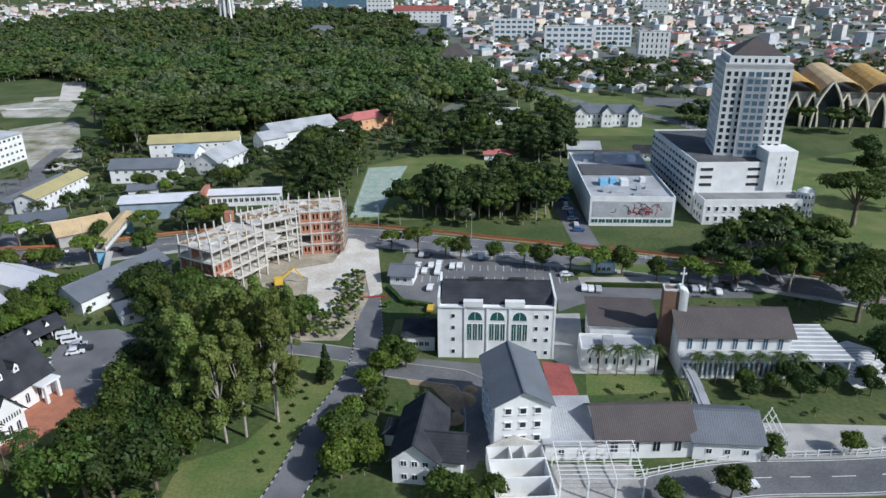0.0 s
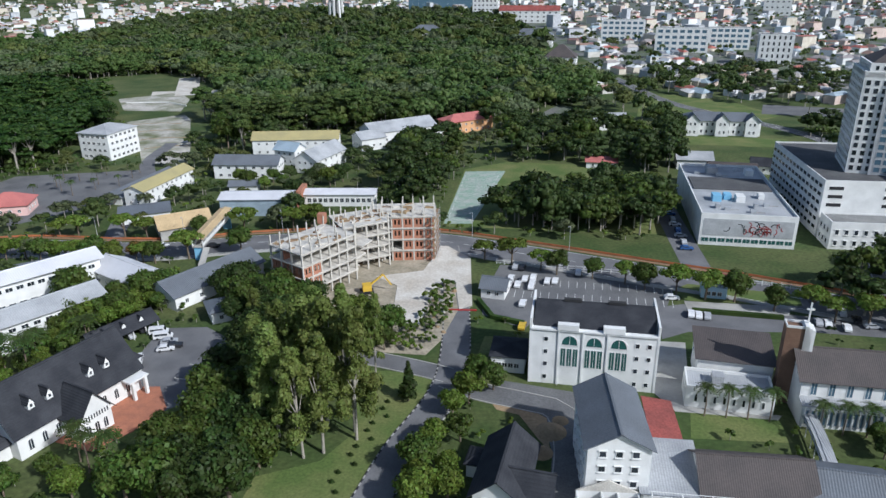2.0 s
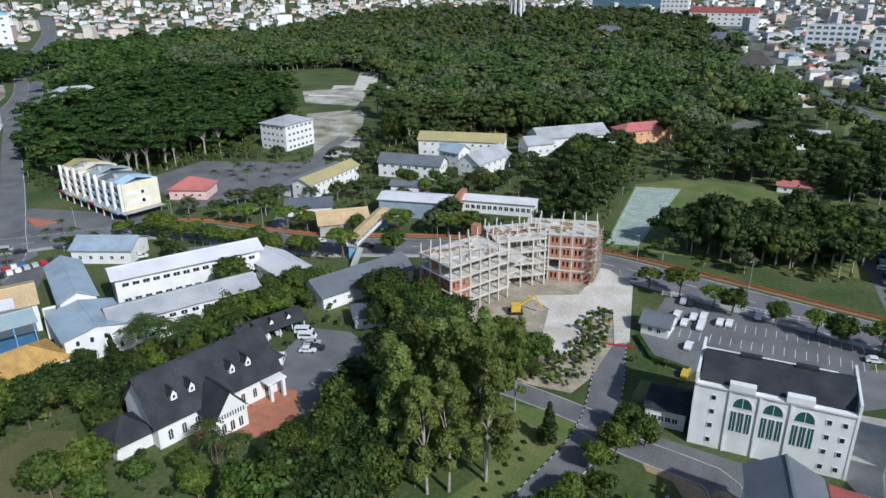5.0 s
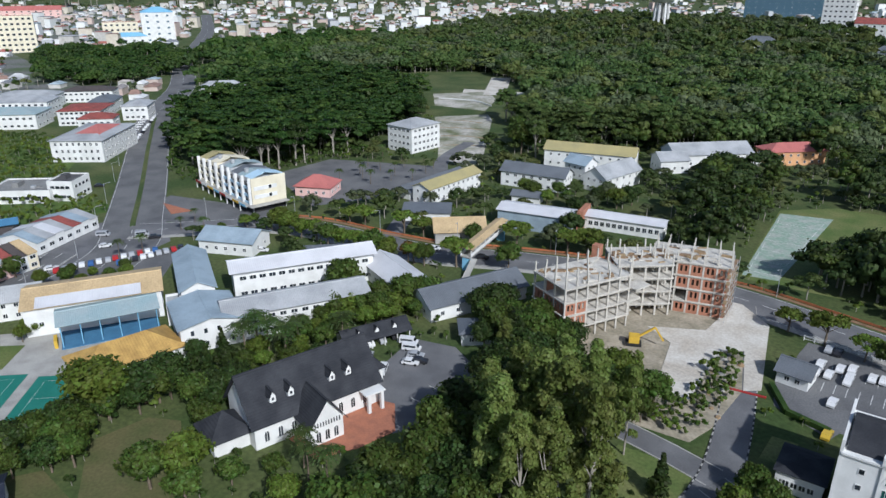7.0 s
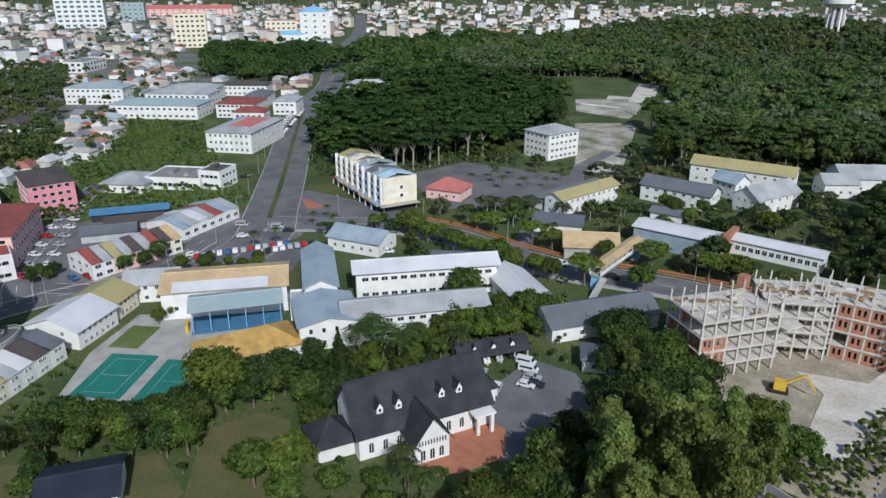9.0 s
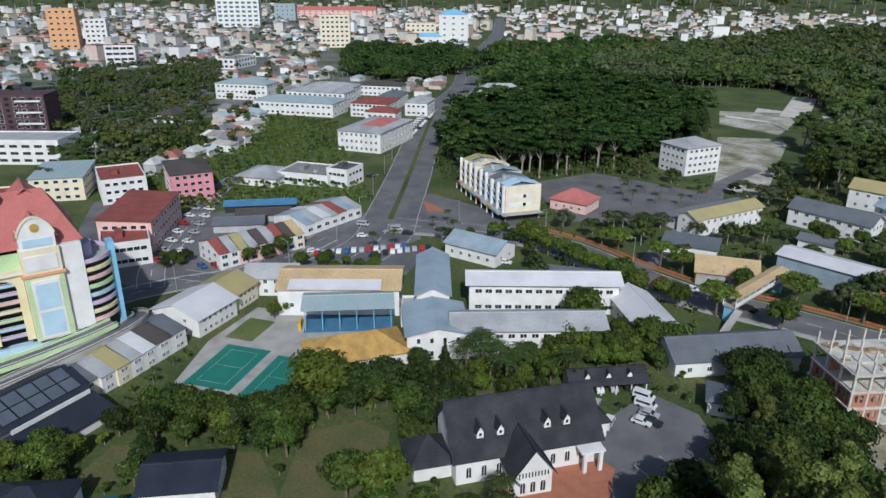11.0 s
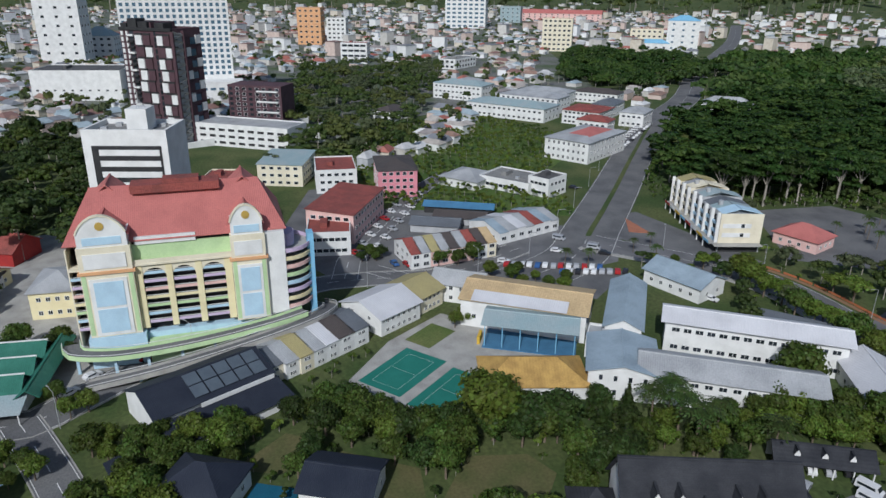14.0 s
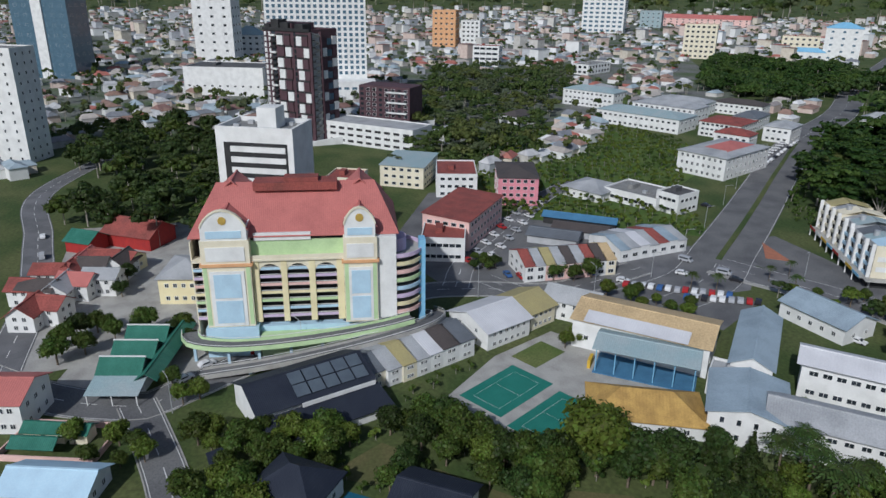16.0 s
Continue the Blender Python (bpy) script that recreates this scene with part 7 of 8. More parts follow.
tree_template("umbrella", "broad", 14, 9.5, 3600, 0.5, variants=2)
tree_template("umbrella", "light", 9.5, 5.0, 1200, 0.45, variants=2)
tree_template("cone", "dark", 9, 2.2, 1100, 0.35, variants=1)


def palm_template():
    H = 9.0
    vs = []
    for i in range(22):
        a = 6.283 * i / 22 + rng.uniform(-0.15, 0.15)
        lift = rng.uniform(0.1, 0.9)
        ca, sa = math.cos(a), math.sin(a)
        pts = [(u * 3.1, H + lift * 2.2 * u - 2.6 * u * u) for u in np.linspace(0.05, 1, 8)]
        for (r0, z0), (r1, z1) in zip(pts, pts[1:]):
            for s in (-1, 1):
                wd = 0.8 * (1.05 - r0 / 3.4)
                p0, p1 = np.array((r0 * ca, r0 * sa, z0)), np.array((r1 * ca, r1 * sa, z1))
                o = np.array((-sa * s, ca * s, -0.5)) * wd + np.array((ca, sa, 0)) * 0.3
                vs.append((np.array([p0, p0 * 0.35 + p1 * 0.65, p0 * 0.4 + p1 * 0.6 + o, p0 + o * 0.9]), np.array([(0, 1, 2, 3)])))
    v, f = join(vs)
    crown = quads_mesh("crown", v, f, np.zeros(len(f)), [LEAF["palm"]])
    tv, tf = join([limb((0, 0, -0.3), (0.15, 0.05, H * 0.5), 0.24, 0.17), limb((0.15, 0.05, H * 0.5), (0, 0, H), 0.17, 0.13)])
    TEMPLATE[("palm", "palm")] = [(crown, quads_mesh("trunk", tv, tf, np.zeros(len(tf)), [M["bark"]]), H)]

palm_template()
LABEL = {"casuarina": "tall feathery grey-green casuarina tree with pale trunk", "palm": "slender palm tree with drooping fronds", "umbrella": "spreading tree with a flat leafy crown", "tiered": "tall pale-trunked tree with tiers of feathery foliage", "cone": "dark green narrow conical tree", "broad": "leafy green broad-leaved tree", "dark": "dense dark green broad-leaved tree", "light": "bright yellow-green leafy tree", "autumn": "tree with rusty brown leaves"}

def tree(kind, leaf, x, y, height, wide=1.0):
    crown, trunk, H = random.choice(TEMPLATE[(kind, leaf)])
    s = height / H
    top = new("palm_tree" if kind == "palm" else "tree")
    top.matrix_world = pose(x, y, 0, random.uniform(-2, 2), random.uniform(-2, 2), random.uniform(0, 360)) @ Matrix.Diagonal((s * wide, s * wide, s, 1))
    tagged(top, LABEL[kind] if kind in LABEL else LABEL[leaf], "palm" if kind == "palm" else "tree", "trees of the grounds")
    for n, me in (("trunk", trunk), ("crown", crown)):
        part(n, me, None, top)
    return top


def inside(poly, x, y):
    c, n = False, len(poly)
    for i in range(n):
        (x0, y0), (x1, y1) = poly[i], poly[i - 1]
        if (y0 > y) != (y1 > y) and x < (x1 - x0) * (y - y0) / (y1 - y0) + x0:
            c = not c
    return c


def scatter(poly, n, gap):
    xs, ys = [p[0] for p in poly], [p[1] for p in poly]
    out, tries = [], 0
    while len(out) < n and tries < n * 60:
        tries += 1
        x, y = random.uniform(min(xs), max(xs)), random.uniform(min(ys), max(ys))
        if inside(poly, x, y) and all((x - a) ** 2 + (y - b) ** 2 > gap * gap for a, b in out):
            out.append((x, y))
    return out


LAWNS = [GARDEN_LAWN, CHAPEL_LAWN, FRONT_LAWN, POOL_LAWN]
BELT = []
def belt(poly, n, gap, h0, h1):
    BELT.extend((x, y, random.uniform(h0, h1)) for x, y in scatter(poly, n, gap))


def grove(poly, n, gap, kinds, h0, h1, wide=1.0):
    for x, y in scatter(poly, n, gap):
        if any(inside(q, x, y) for q in LAWNS):
            continue
        k = random.choice(kinds)
        tree(*k, x, y, random.uniform(h0, h1), wide)

UL = ("umbrella", "light")
BR, DK, LT, AU, CA, UM, CO, PA, TH, TF = ("round", "broad"), ("round", "dark"), ("round", "light"), ("round", "autumn"), ("casuarina", "casuarina"), ("umbrella", "broad"), ("cone", "dark"), ("palm", "palm"), ("tiered", "hill"), ("tiered", "forest")
# the big cluster on the front lawn
for x, y, h, w in ((-35.5, 125.5, 31, 0.8), (-36.5, 128, 29, 0.75), (-41, 120.5, 27, 0.95), (-44.5, 118.5, 25, 0.95), (-43, 130, 30, 1.0), (-51.5, 124, 27, 1.05), (-49, 134, 28, 1.05), (-57, 130, 25, 1.05), (-41, 138, 23, 0.9), (-54, 141, 22, 1.0), (-37, 149.5, 21, 0.75), (-44, 151, 23, 0.95), (-52, 151, 22, 1.0), (-60, 148, 20, 1.0)):
    tree(*CA, x, y, h, w)
grove([(-74, 102), (-54, 100), (-50, 116), (-58, 124), (-68, 124), (-74, 112)], 13, 5.5, [DK, DK, BR], 9, 14)
grove([(-70, 128), (-58, 126), (-54, 146), (-64, 150), (-72, 140)], 7, 6, [DK, BR], 10, 15)
grove([(-66, 150), (-52, 148), (-46, 166), (-58, 182), (-72, 180), (-78, 168)], 14, 5, [BR, BR, DK, CA], 9, 14)
grove([(-48, 150), (-36, 158), (-36, 170), (-48, 180), (-52, 166)], 9, 4, [LT, CA, BR], 6, 11)
grove([(-84, 172), (-70, 162), (-62, 176), (-72, 190), (-90, 186)], 14, 4.5, [DK, BR, DK], 7, 12)
grove([(-120, 186), (-104, 178), (-92, 190), (-84, 204), (-90, 208)], 14, 4.0, [BR, LT, DK], 4, 7)
grove([(-72, 152), (-60, 150), (-60, 164), (-72, 162)], 6, 4.5, [DK], 9, 13)
tree(*CO, -27.4, 140.5, 10)
grove([(-22, 104), (-12, 112), (-11, 130), (-20, 128), (-24, 114)], 9, 3.5, [LT, BR], 5, 9)
for p in ((-14, 141), (-13, 150), (-9, 147), (-17, 136)):
    tree(*random.choice([BR, LT]), *p, random.uniform(6, 8))
for i in range(10):
    tree(*PA, 36.5 + 4.4 * i if i < 4 else 40 + 4.6 * i, (142.6 if i < 4 else 139.6) - 0.1 * i, 7.6)
grove([(64, 132), (104, 130), (104, 138), (66, 138)], 10, 4, [BR, DK], 4, 7)
grove([(4, 96), (10, 96), (8, 104), (-2, 102)], 4, 3, [LT, BR], 5, 7)
for x, y in ((40, 99), (52, 101), (64, 112), (80, 113), (96, 114)):
    tree(*random.choice([LT, BR]), x, y, random.uniform(5, 8))
belt([(82, 200), (92, 190), (120, 182), (136, 214), (128, 240), (100, 228)], 17, 7, 12, 17)
for x, y, h in ((152, 243, 20), (112, 168, 15), (122, 176, 16), (104, 142, 12), (112, 150, 13), (176, 262, 16), (205, 330, 14), (190, 300, 14), (160, 200, 16), (186, 210, 15)):
    tree(*random.choice([UM, DK]), x, y, h)
# trees along the road
for i, p in enumerate(LINES["cross_road"][2:-8:2]):
    if -178 < p.x < 90 and not -52 < p.x < -20:
        d = -12 if p.x > -60 else random.choice([-10.5, 11])
        tree(*random.choice([UL, BR, AU, UL] if p.x < -110 else [UL, UL, UL, BR]), p.x + random.uniform(-2, 2), p.y + d + random.uniform(-1, 1), random.uniform(7, 10.5))
for i in range(11):
    tree(*random.choice([AU, BR, LT]), -190 + 6.5 * i, 207 + random.uniform(-2, 2), random.uniform(7, 10))
# the grove beside the playing field, and the woods' edges round the school slope
belt([(-18, 262), (-10, 254), (42, 252), (50, 300), (20, 292), (-10, 284)], 74, 4.0, 12, 16)
belt([(44, 338), (60, 330), (64, 372), (-10, 376), (-22, 362), (10, 354)], 26, 7.0, 11, 16)
belt([(-66, 300), (-46, 262), (-40, 320), (-44, 380), (-70, 372)], 26, 6.0, 8, 14)
grove([(-118, 268), (-88, 288), (-74, 320), (-96, 312), (-140, 298)], 10, 7.0, [BR, LT, DK], 6, 10)
belt([(-150, 372), (-60, 420), (-30, 440), (-70, 470), (-160, 400)], 34, 8.0, 13, 20)
grove([(-214, 262), (-186, 284), (-184, 312), (-226, 318)], 16, 8.0, [PA], 5, 7)
grove([(-172, 350), (-150, 352), (-168, 400), (-188, 412)], 9, 6, [TF, TF, BR], 15, 23, 0.8)
# the school, chapel and gardens
for x, y in ((-129, 135), (-125, 139), (-131, 141), (-122, 146), (-112, 152), (-118, 138)):
    tree(*PA, x, y, random.uniform(8, 12), 1.25)
grove([(-136, 118), (-128, 124), (-131, 134), (-139, 128)], 5, 4, [DK, BR, CO], 6, 10)
grove([(-124, 146), (-112, 166), (-104, 174), (-108, 182), (-120, 172), (-128, 154)], 18, 3.6, [LT, LT, BR], 5, 9)
for x, y, h in ((-132, 176, 12), (-113, 181, 10), (-108, 185, 9), (-119, 177, 8)):
    tree(*BR, x, y, h)
grove([(-140, 76), (-134, 88), (-130, 106), (-137, 110), (-141, 94)], 11, 3.6, [BR, DK, LT], 5, 8.5)
grove([(-134, 112), (-127, 112), (-116, 134), (-110, 150), (-118, 152), (-129, 132)], 14, 3.8, [DK, BR, LT], 4.5, 7)
tree(*LT, -137, 101, 14, 1.15)
tree(*DK, -133, 109, 11)
tree(*DK, -131, 114, 11)
grove([(-136, 88), (-128, 92), (-130, 112), (-140, 108)], 8, 4.5, [BR, DK], 6, 10)
grove([(-154, 60), (-140, 70), (-136, 86), (-147, 82), (-157, 68)], 18, 4.0, [DK, BR, BR], 5, 8.5)
grove([(-150, 24), (-142, 30), (-138, 46), (-146, 58), (-152, 50)], 14, 4.0, [BR, BR, LT], 4.5, 7.5)
grove([(-134, 78), (-126, 84), (-116, 90), (-122, 108), (-132, 98)], 12, 4.0, [BR, DK, LT], 5, 9)
grove([(-138, 22), (-128, 28), (-126, 40), (-136, 38)], 7, 3.6, [BR, BR, LT], 5, 8)
grove([(-146, 48), (-139, 52), (-132, 62), (-142, 66)], 6, 3.6, [BR, DK], 5, 8)
grove([(-124, 112), (-112, 108), (-108, 118), (-120, 128)], 8, 4.0, [DK, BR], 5, 9)
for x, y, h in ((-103, 97, 11), (-96, 101, 6), (-91, 107, 5), (-108, 92, 10), (-83, 102, 7), (-99, 93, 8)):
    tree(*random.choice([LT, BR]), x, y, h)
for x, y in ((-88, 112), (-84, 109), (-80, 110)):
    tree(*PA, x, y, 9)
grove([(-190, 110), (-184, 106), (-180, 112), (-188, 116)], 3, 2.5, [PA, LT], 4, 5)
grove([(-214, 128), (-206, 134), (-196, 150), (-204, 156), (-216, 140)], 8, 5, [BR, LT], 4, 7)
grove([(-246, 104), (-232, 98), (-240, 92), (-252, 98)], 7, 3, [BR, DK], 3, 5)
grove([(-226, 112), (-222, 120), (-228, 132), (-234, 126)], 5, 4, [BR, LT], 5, 8)
grove([(-214, 182), (-200, 186), (-190, 206), (-204, 212)], 9, 4.0, [BR, LT, UL], 3, 6)
for x, y in [(-167.4, 16.4), (-169.0, 19.8), (-153.3, 25.8), (-152.0, 22.7), (-150.3, 31.8), (-153.4, 36.0), (-150.4, 42.0), (-145.2, 40.0), (-151.1, 48.9), (-148.3, 53.5), (-175.0, 12.4)]:
    tree(*random.choice([BR, LT, BR]), x, y, random.uniform(5, 7.5))
for x, y in [(-196.6, -18.7), (-202.2, -17.1), (-204.7, -13.7), (-192.7, -12.8), (-188.2, -17.8), (-227.6, -14.2), (-238.0, -15.4)]:
    tree(*random.choice([BR, DK]), x, y, random.uniform(5, 8))
grove([(-148, 0), (-142, 14), (-150, 16), (-160, -6)], 6, 4, [BR, LT], 4, 6)
grove([(-200, -10), (-192, 12), (-200, 14), (-208, -12)], 7, 4, [BR, DK], 5, 8)
belt([(-44, 446), (-20, 436), (10, 420), (58, 398), (56, 380), (10, 392), (-30, 420)], 26, 7, 10, 15)
belt([(132, 306), (150, 300), (164, 390), (140, 396)], 12, 7, 9, 14)
belt([(66, 384), (76, 392), (72, 440), (58, 436)], 9, 6, 9, 13)
belt([(150, 440), (230, 400), (236, 392), (146, 418)], 12, 7, 8, 12)
belt([(-300, -60), (-262, -12), (-270, 20), (-330, 10), (-350, -40)], 30, 8, 9, 14)
belt([(-330, -30), (-380, -90), (-470, -100), (-470, 0), (-400, 20), (-340, 10)], 60, 9, 14, 22)



FOOT = [(ob.location.x, ob.location.y, max((max(abs(c.bound_box[0][0]), c.bound_box[6][0]) + max(abs(c.bound_box[0][1]), c.bound_box[6][1])) * 0.62 for c in ob.children if c.type == "MESH")) for ob in scene.objects if ob.type == "EMPTY" and not ob.parent and ob.get("category") not in ("tree", "palm") and any(c.type == "MESH" for c in ob.children)]
FOOT = np.array([f for f in FOOT if f[2] < 60 and abs(f[0]) + abs(f[1]) > 5])
ROAD_PTS = np.concatenate([np.array([(p.x, p.y, WIDTH[k] / 2 + 1.5) for p in LINES[k]]) for k in LINES])

def free_places(poly, n, gap, room=2.0):
    out = []
    for x, y in scatter(poly, n, gap):
        if np.all(np.hypot(FOOT[:, 0] - x, FOOT[:, 1] - y) > FOOT[:, 2] + room) and np.all(np.hypot(ROAD_PTS[:, 0] - x, ROAD_PTS[:, 1] - y) > ROAD_PTS[:, 2] + room * 0.5) and not any(inside(q, x, y) for q in PAVED):
            out.append((x, y))
    return out

# ---- woods and the far town ----
def wood_template(kind, n, size):
    H, R = {"umbrella": (16, 9.0), "tiered": (18, 8.5), "dome": (15, 8.5)}.get(kind, (15, 7))
    lb = lobes_for(kind, H, R)[:14 if n > 250 else 11 if n > 150 else 7 if n > 60 else 4 if n > 30 else 3]
    a, b = leaf_cloud(lb, n, size, -0.2, 0.8 if kind == "tiered" else 0.15)
    c, d = cores(lb, 0.92)
    t, u = limb((0, 0, 0), (0, 0, H * 0.7), 0.45, 0.2)
    v, f = join([(a, b), (c, d), (t, u)])
    return v, f, np.r_[np.zeros(len(b) + len(d)), np.ones(len(u))]


def woods(name, label, places, templates, s0, s1, leaf=("forest", "forest_deep", "forest_olive", "forest_grey")):
    """Many crowns joined; stands of one kind take one of the given leaf tones, with strays between them."""
    leaf = (leaf,) if isinstance(leaf, str) else leaf
    vs, fs, ms, o = [], [], [], 0
    for x, y in places:
        v, f, m = templates[int(rng.integers(len(templates)))]
        a, s = rng.uniform(0, 6.28), s0 + (s1 - s0) * rng.beta(1.6, 2.2)
        c, d = math.cos(a) * s, math.sin(a) * s
        r = math.hypot(x, y)
        g = max(0.0, (r - 2300) / 1500) * 60 - (3.4 * s if "forest" in name or "wood" in name else 0.0)
        w = np.c_[v[:, 0] * c - v[:, 1] * d + x, v[:, 0] * d + v[:, 1] * c + y, v[:, 2] * s * rng.uniform(0.8, 1.2) + g]
        tone = noise.noise((x / 38, y / 38, 7)) * 1.5 + 0.42 + rng.normal() * 0.28
        k = int(min(max(tone, 0.0), 0.999) * len(leaf))
        vs.append(w)
        fs.append(f + o)
        ms.append(np.where(m > 0, len(leaf), k))
        o += len(v)
    ob = new(name, quads_mesh(name, np.concatenate(vs), np.concatenate(fs), np.concatenate(ms), [LEAF[q] for q in leaf] + [M["pale_bark"]]))
    return tagged(ob, label, "trees", kind="stuff")

FOREST = [(-269, 240), (-244, 320), (-240, 365), (-180, 345), (-150, 398), (-60, 440), (30, 480), (40, 640), (-10, 700), (0, 860), (-90, 1250), (-480, 1380), (-700, 1150), (-640, 800), (-560, 620), (-470, 533), (-462, 406), (-372, 282)]
HILL_WOOD = [(-372, 282), (-462, 406), (-480, 533), (-352, 520), (-308, 474), (-276, 428), (-248, 372), (-250, 324), (-269, 244)]
NORTH_WOOD = [(-222, 470), (-180, 400), (-150, 400), (-60, 440), (30, 480), (40, 640), (-10, 700), (0, 830), (-640, 830), (-560, 620), (-470, 545), (-350, 640), (-255, 560)]
patch("forest_floor", FOREST, "grass", "dark leafy forest floor", 0.015, "ground")
NEAR_WOODS = [wood_template(k, 210, 0.95) for k in ("dome", "dome", "dome", "umbrella", "tiered")]
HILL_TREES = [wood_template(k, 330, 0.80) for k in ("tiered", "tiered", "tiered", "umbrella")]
UNDER = [wood_template("round", 46, 1.5) for k in range(3)]
BELT_TREES = [wood_template(k, 380, 0.8) for k in ("dome", "dome", "umbrella")]
TOWN_TREES = [wood_template(k, 14, 3.2) for k in ("round", "umbrella")]
FAR_WOODS = [wood_template(k, 60, 2.4) for k in ("dome", "dome", "umbrella")]
SCRUB = [wood_template("round", 44, 2.4)]
def off_road(p, d):
    return np.min(np.hypot(ROAD_PTS[:, 0] - p[0], ROAD_PTS[:, 1] - p[1])) > d and np.hypot(p[0] + 440, p[1] - 398) > 26 and np.hypot(p[0] + 224, p[1] - 344) > 22 and not any(inside(q, *p) for q in PAVED)
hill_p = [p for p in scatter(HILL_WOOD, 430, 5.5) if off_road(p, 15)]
near_p = [p for p in scatter(NORTH_WOOD, 1250, 6.0) if off_road(p, 8)]
under_p = [p for p in scatter(NORTH_WOOD, 1500, 5.0) + scatter(HILL_WOOD, 420, 5.0) if off_road(p, 9)]
for poly, n, k in (([(-264, 246), (-256, 250), (-244, 318), (-252, 320)], 8, TH), ([(-250, 372), (-242, 372), (-262, 410), (-272, 412)], 4, TH), ([(-172, 396), (-150, 396), (-70, 436), (-76, 448)], 15, TF), ([(-226, 452), (-218, 448), (-200, 424), (-208, 420)], 4, TF)):
    grove(poly, n, 5.0, [k], 17, 24, 0.85)
woods("tree_belt", "dense green trees around the field and the temple", [b[:2] for b in BELT], BELT_TREES, 0.6, 1.05, ("dark", "broad", "forest_deep"))
SLOPE = [(-250, 180), (-60, 180), (-40, 240), (60, 250), (62, 330), (-20, 420), (-160, 400), (-250, 330)]
GARDENS = [(-170, 10), (-100, 70), (-60, 96), (-40, 100), (-60, 190), (-140, 190), (-180, 120)]
woods("slope_trees", "mixed green trees between the school buildings", free_places(SLOPE, 420, 6.5, 3.0), BELT_TREES, 0.3, 0.6)
woods("undergrowth", "low green bushes and hedges", free_places(SLOPE, 700, 4.0, 1.0) + free_places(GARDENS, 600, 3.0, 1.0) + scatter([(-40, 163), (-27, 162), (-23, 186), (-26, 203), (-30, 200), (-32, 177)], 70, 1.5) + scatter([(-276, 430), (-266, 426), (-232, 380), (-240, 376)], 24, 3.0) + free_places([(-30, 96), (112, 96), (120, 200), (-30, 210)], 260, 4.0, 1.0), SCRUB, 0.10, 0.24, ("broad", "light", "dark"))
woods("forest", "dense mixed green tropical forest canopy", near_p, NEAR_WOODS, 0.7, 1.6)
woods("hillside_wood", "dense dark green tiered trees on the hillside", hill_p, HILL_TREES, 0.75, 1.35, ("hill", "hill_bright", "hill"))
woods("wood_edge_bushes", "bright green bushes along the foot of the wood", [p for p in scatter([(-276, 240), (-262, 238), (-238, 318), (-240, 330), (-252, 326)], 90, 3.0) + scatter([(-176, 388), (-60, 426), (-66, 440), (-160, 404)], 130, 4.0) + scatter([(-380, 284), (-372, 270), (-276, 232), (-268, 244)], 60, 3.6) if off_road(p, 12)], UNDER, 0.2, 0.5, ("hill_bright", "broad", "forest"))
woods("forest_understorey", "low dark green growth under the forest trees", under_p, UNDER, 0.75, 1.15, ("forest_deep", "forest", "forest_deep", "forest_olive"))
woods("hill_forest", "dense green forest on the far slope", [p for p in scatter([(-600, 800), (20, 780), (-60, 1250), (-100, 1500), (-620, 1560), (-700, 1250)], 1150, 8.0)], FAR_WOODS, 0.8, 1.7)
WEST_WOOD = [(-492, 412), (-600, 520), (-703, 580), (-767, 674), (-749, 880), (-600, 860), (-560, 640), (-480, 545), (-470, 420)]
woods("west_forest", "mixed green forest beside the main road", [p for p in scatter(WEST_WOOD, 420, 7.0) if off_road(p, 13)], FAR_WOODS, 0.7, 1.4, ("forest_deep", "hill_bright", "forest", "hill"))
woods("middle_wood", "dark green wood between town and road", scatter([(-884, 500), (-794, 600), (-640, 560), (-590, 484), (-570, 380), (-640, 370), (-760, 430)], 260, 7.0), NEAR_WOODS, 0.8, 1.2, ("hill", "forest_deep", "hill_bright"))
woods("scrub_bushes", "low bright green bushes on rough land", scatter([(-262, 186), (-300, 106), (-345, 100), (-470, 140), (-470, 230), (-400, 256), (-330, 205)], 800, 3.6), SCRUB, 0.14, 0.36, ("light", "light", "hill_bright"))
woods("town_edge_trees", "green trees along the town's edge", scatter([(-350, 70), (-413, 92), (-560, 100), (-760, 140), (-780, 290), (-600, 230), (-404, 150)], 280, 9.5), NEAR_WOODS, 0.5, 0.9)
woods("park_trees", "trees around the old mansion", [p for p in scatter([(0, 470), (60, 440), (150, 470), (330, 520), (420, 640), (200, 690), (60, 640)], 170, 9.0) if not any(inside(q, *p) for q in PAVED)], NEAR_WOODS, 0.6, 1.0)


KEEP_CLEAR = [FOREST, WEST_WOOD, [(-900, 480), (-780, 640), (-580, 500), (-560, 370), (-700, 360)], [(-250, -60), (-480, -110), (-480, 20), (-350, 130), (-470, 240), (-600, 330), (-420, 340), (-250, 330)], [(-340, 60), (-560, 90), (-780, 130), (-800, 300), (-600, 240), (-404, 160)]]
BIG = [(ob.location.x, ob.location.y) for ob in scene.objects if ob.type == "EMPTY" and ob.get("category") in ("building", "tower", "museum", "house", "school")]
BIGR = np.array(BIG)

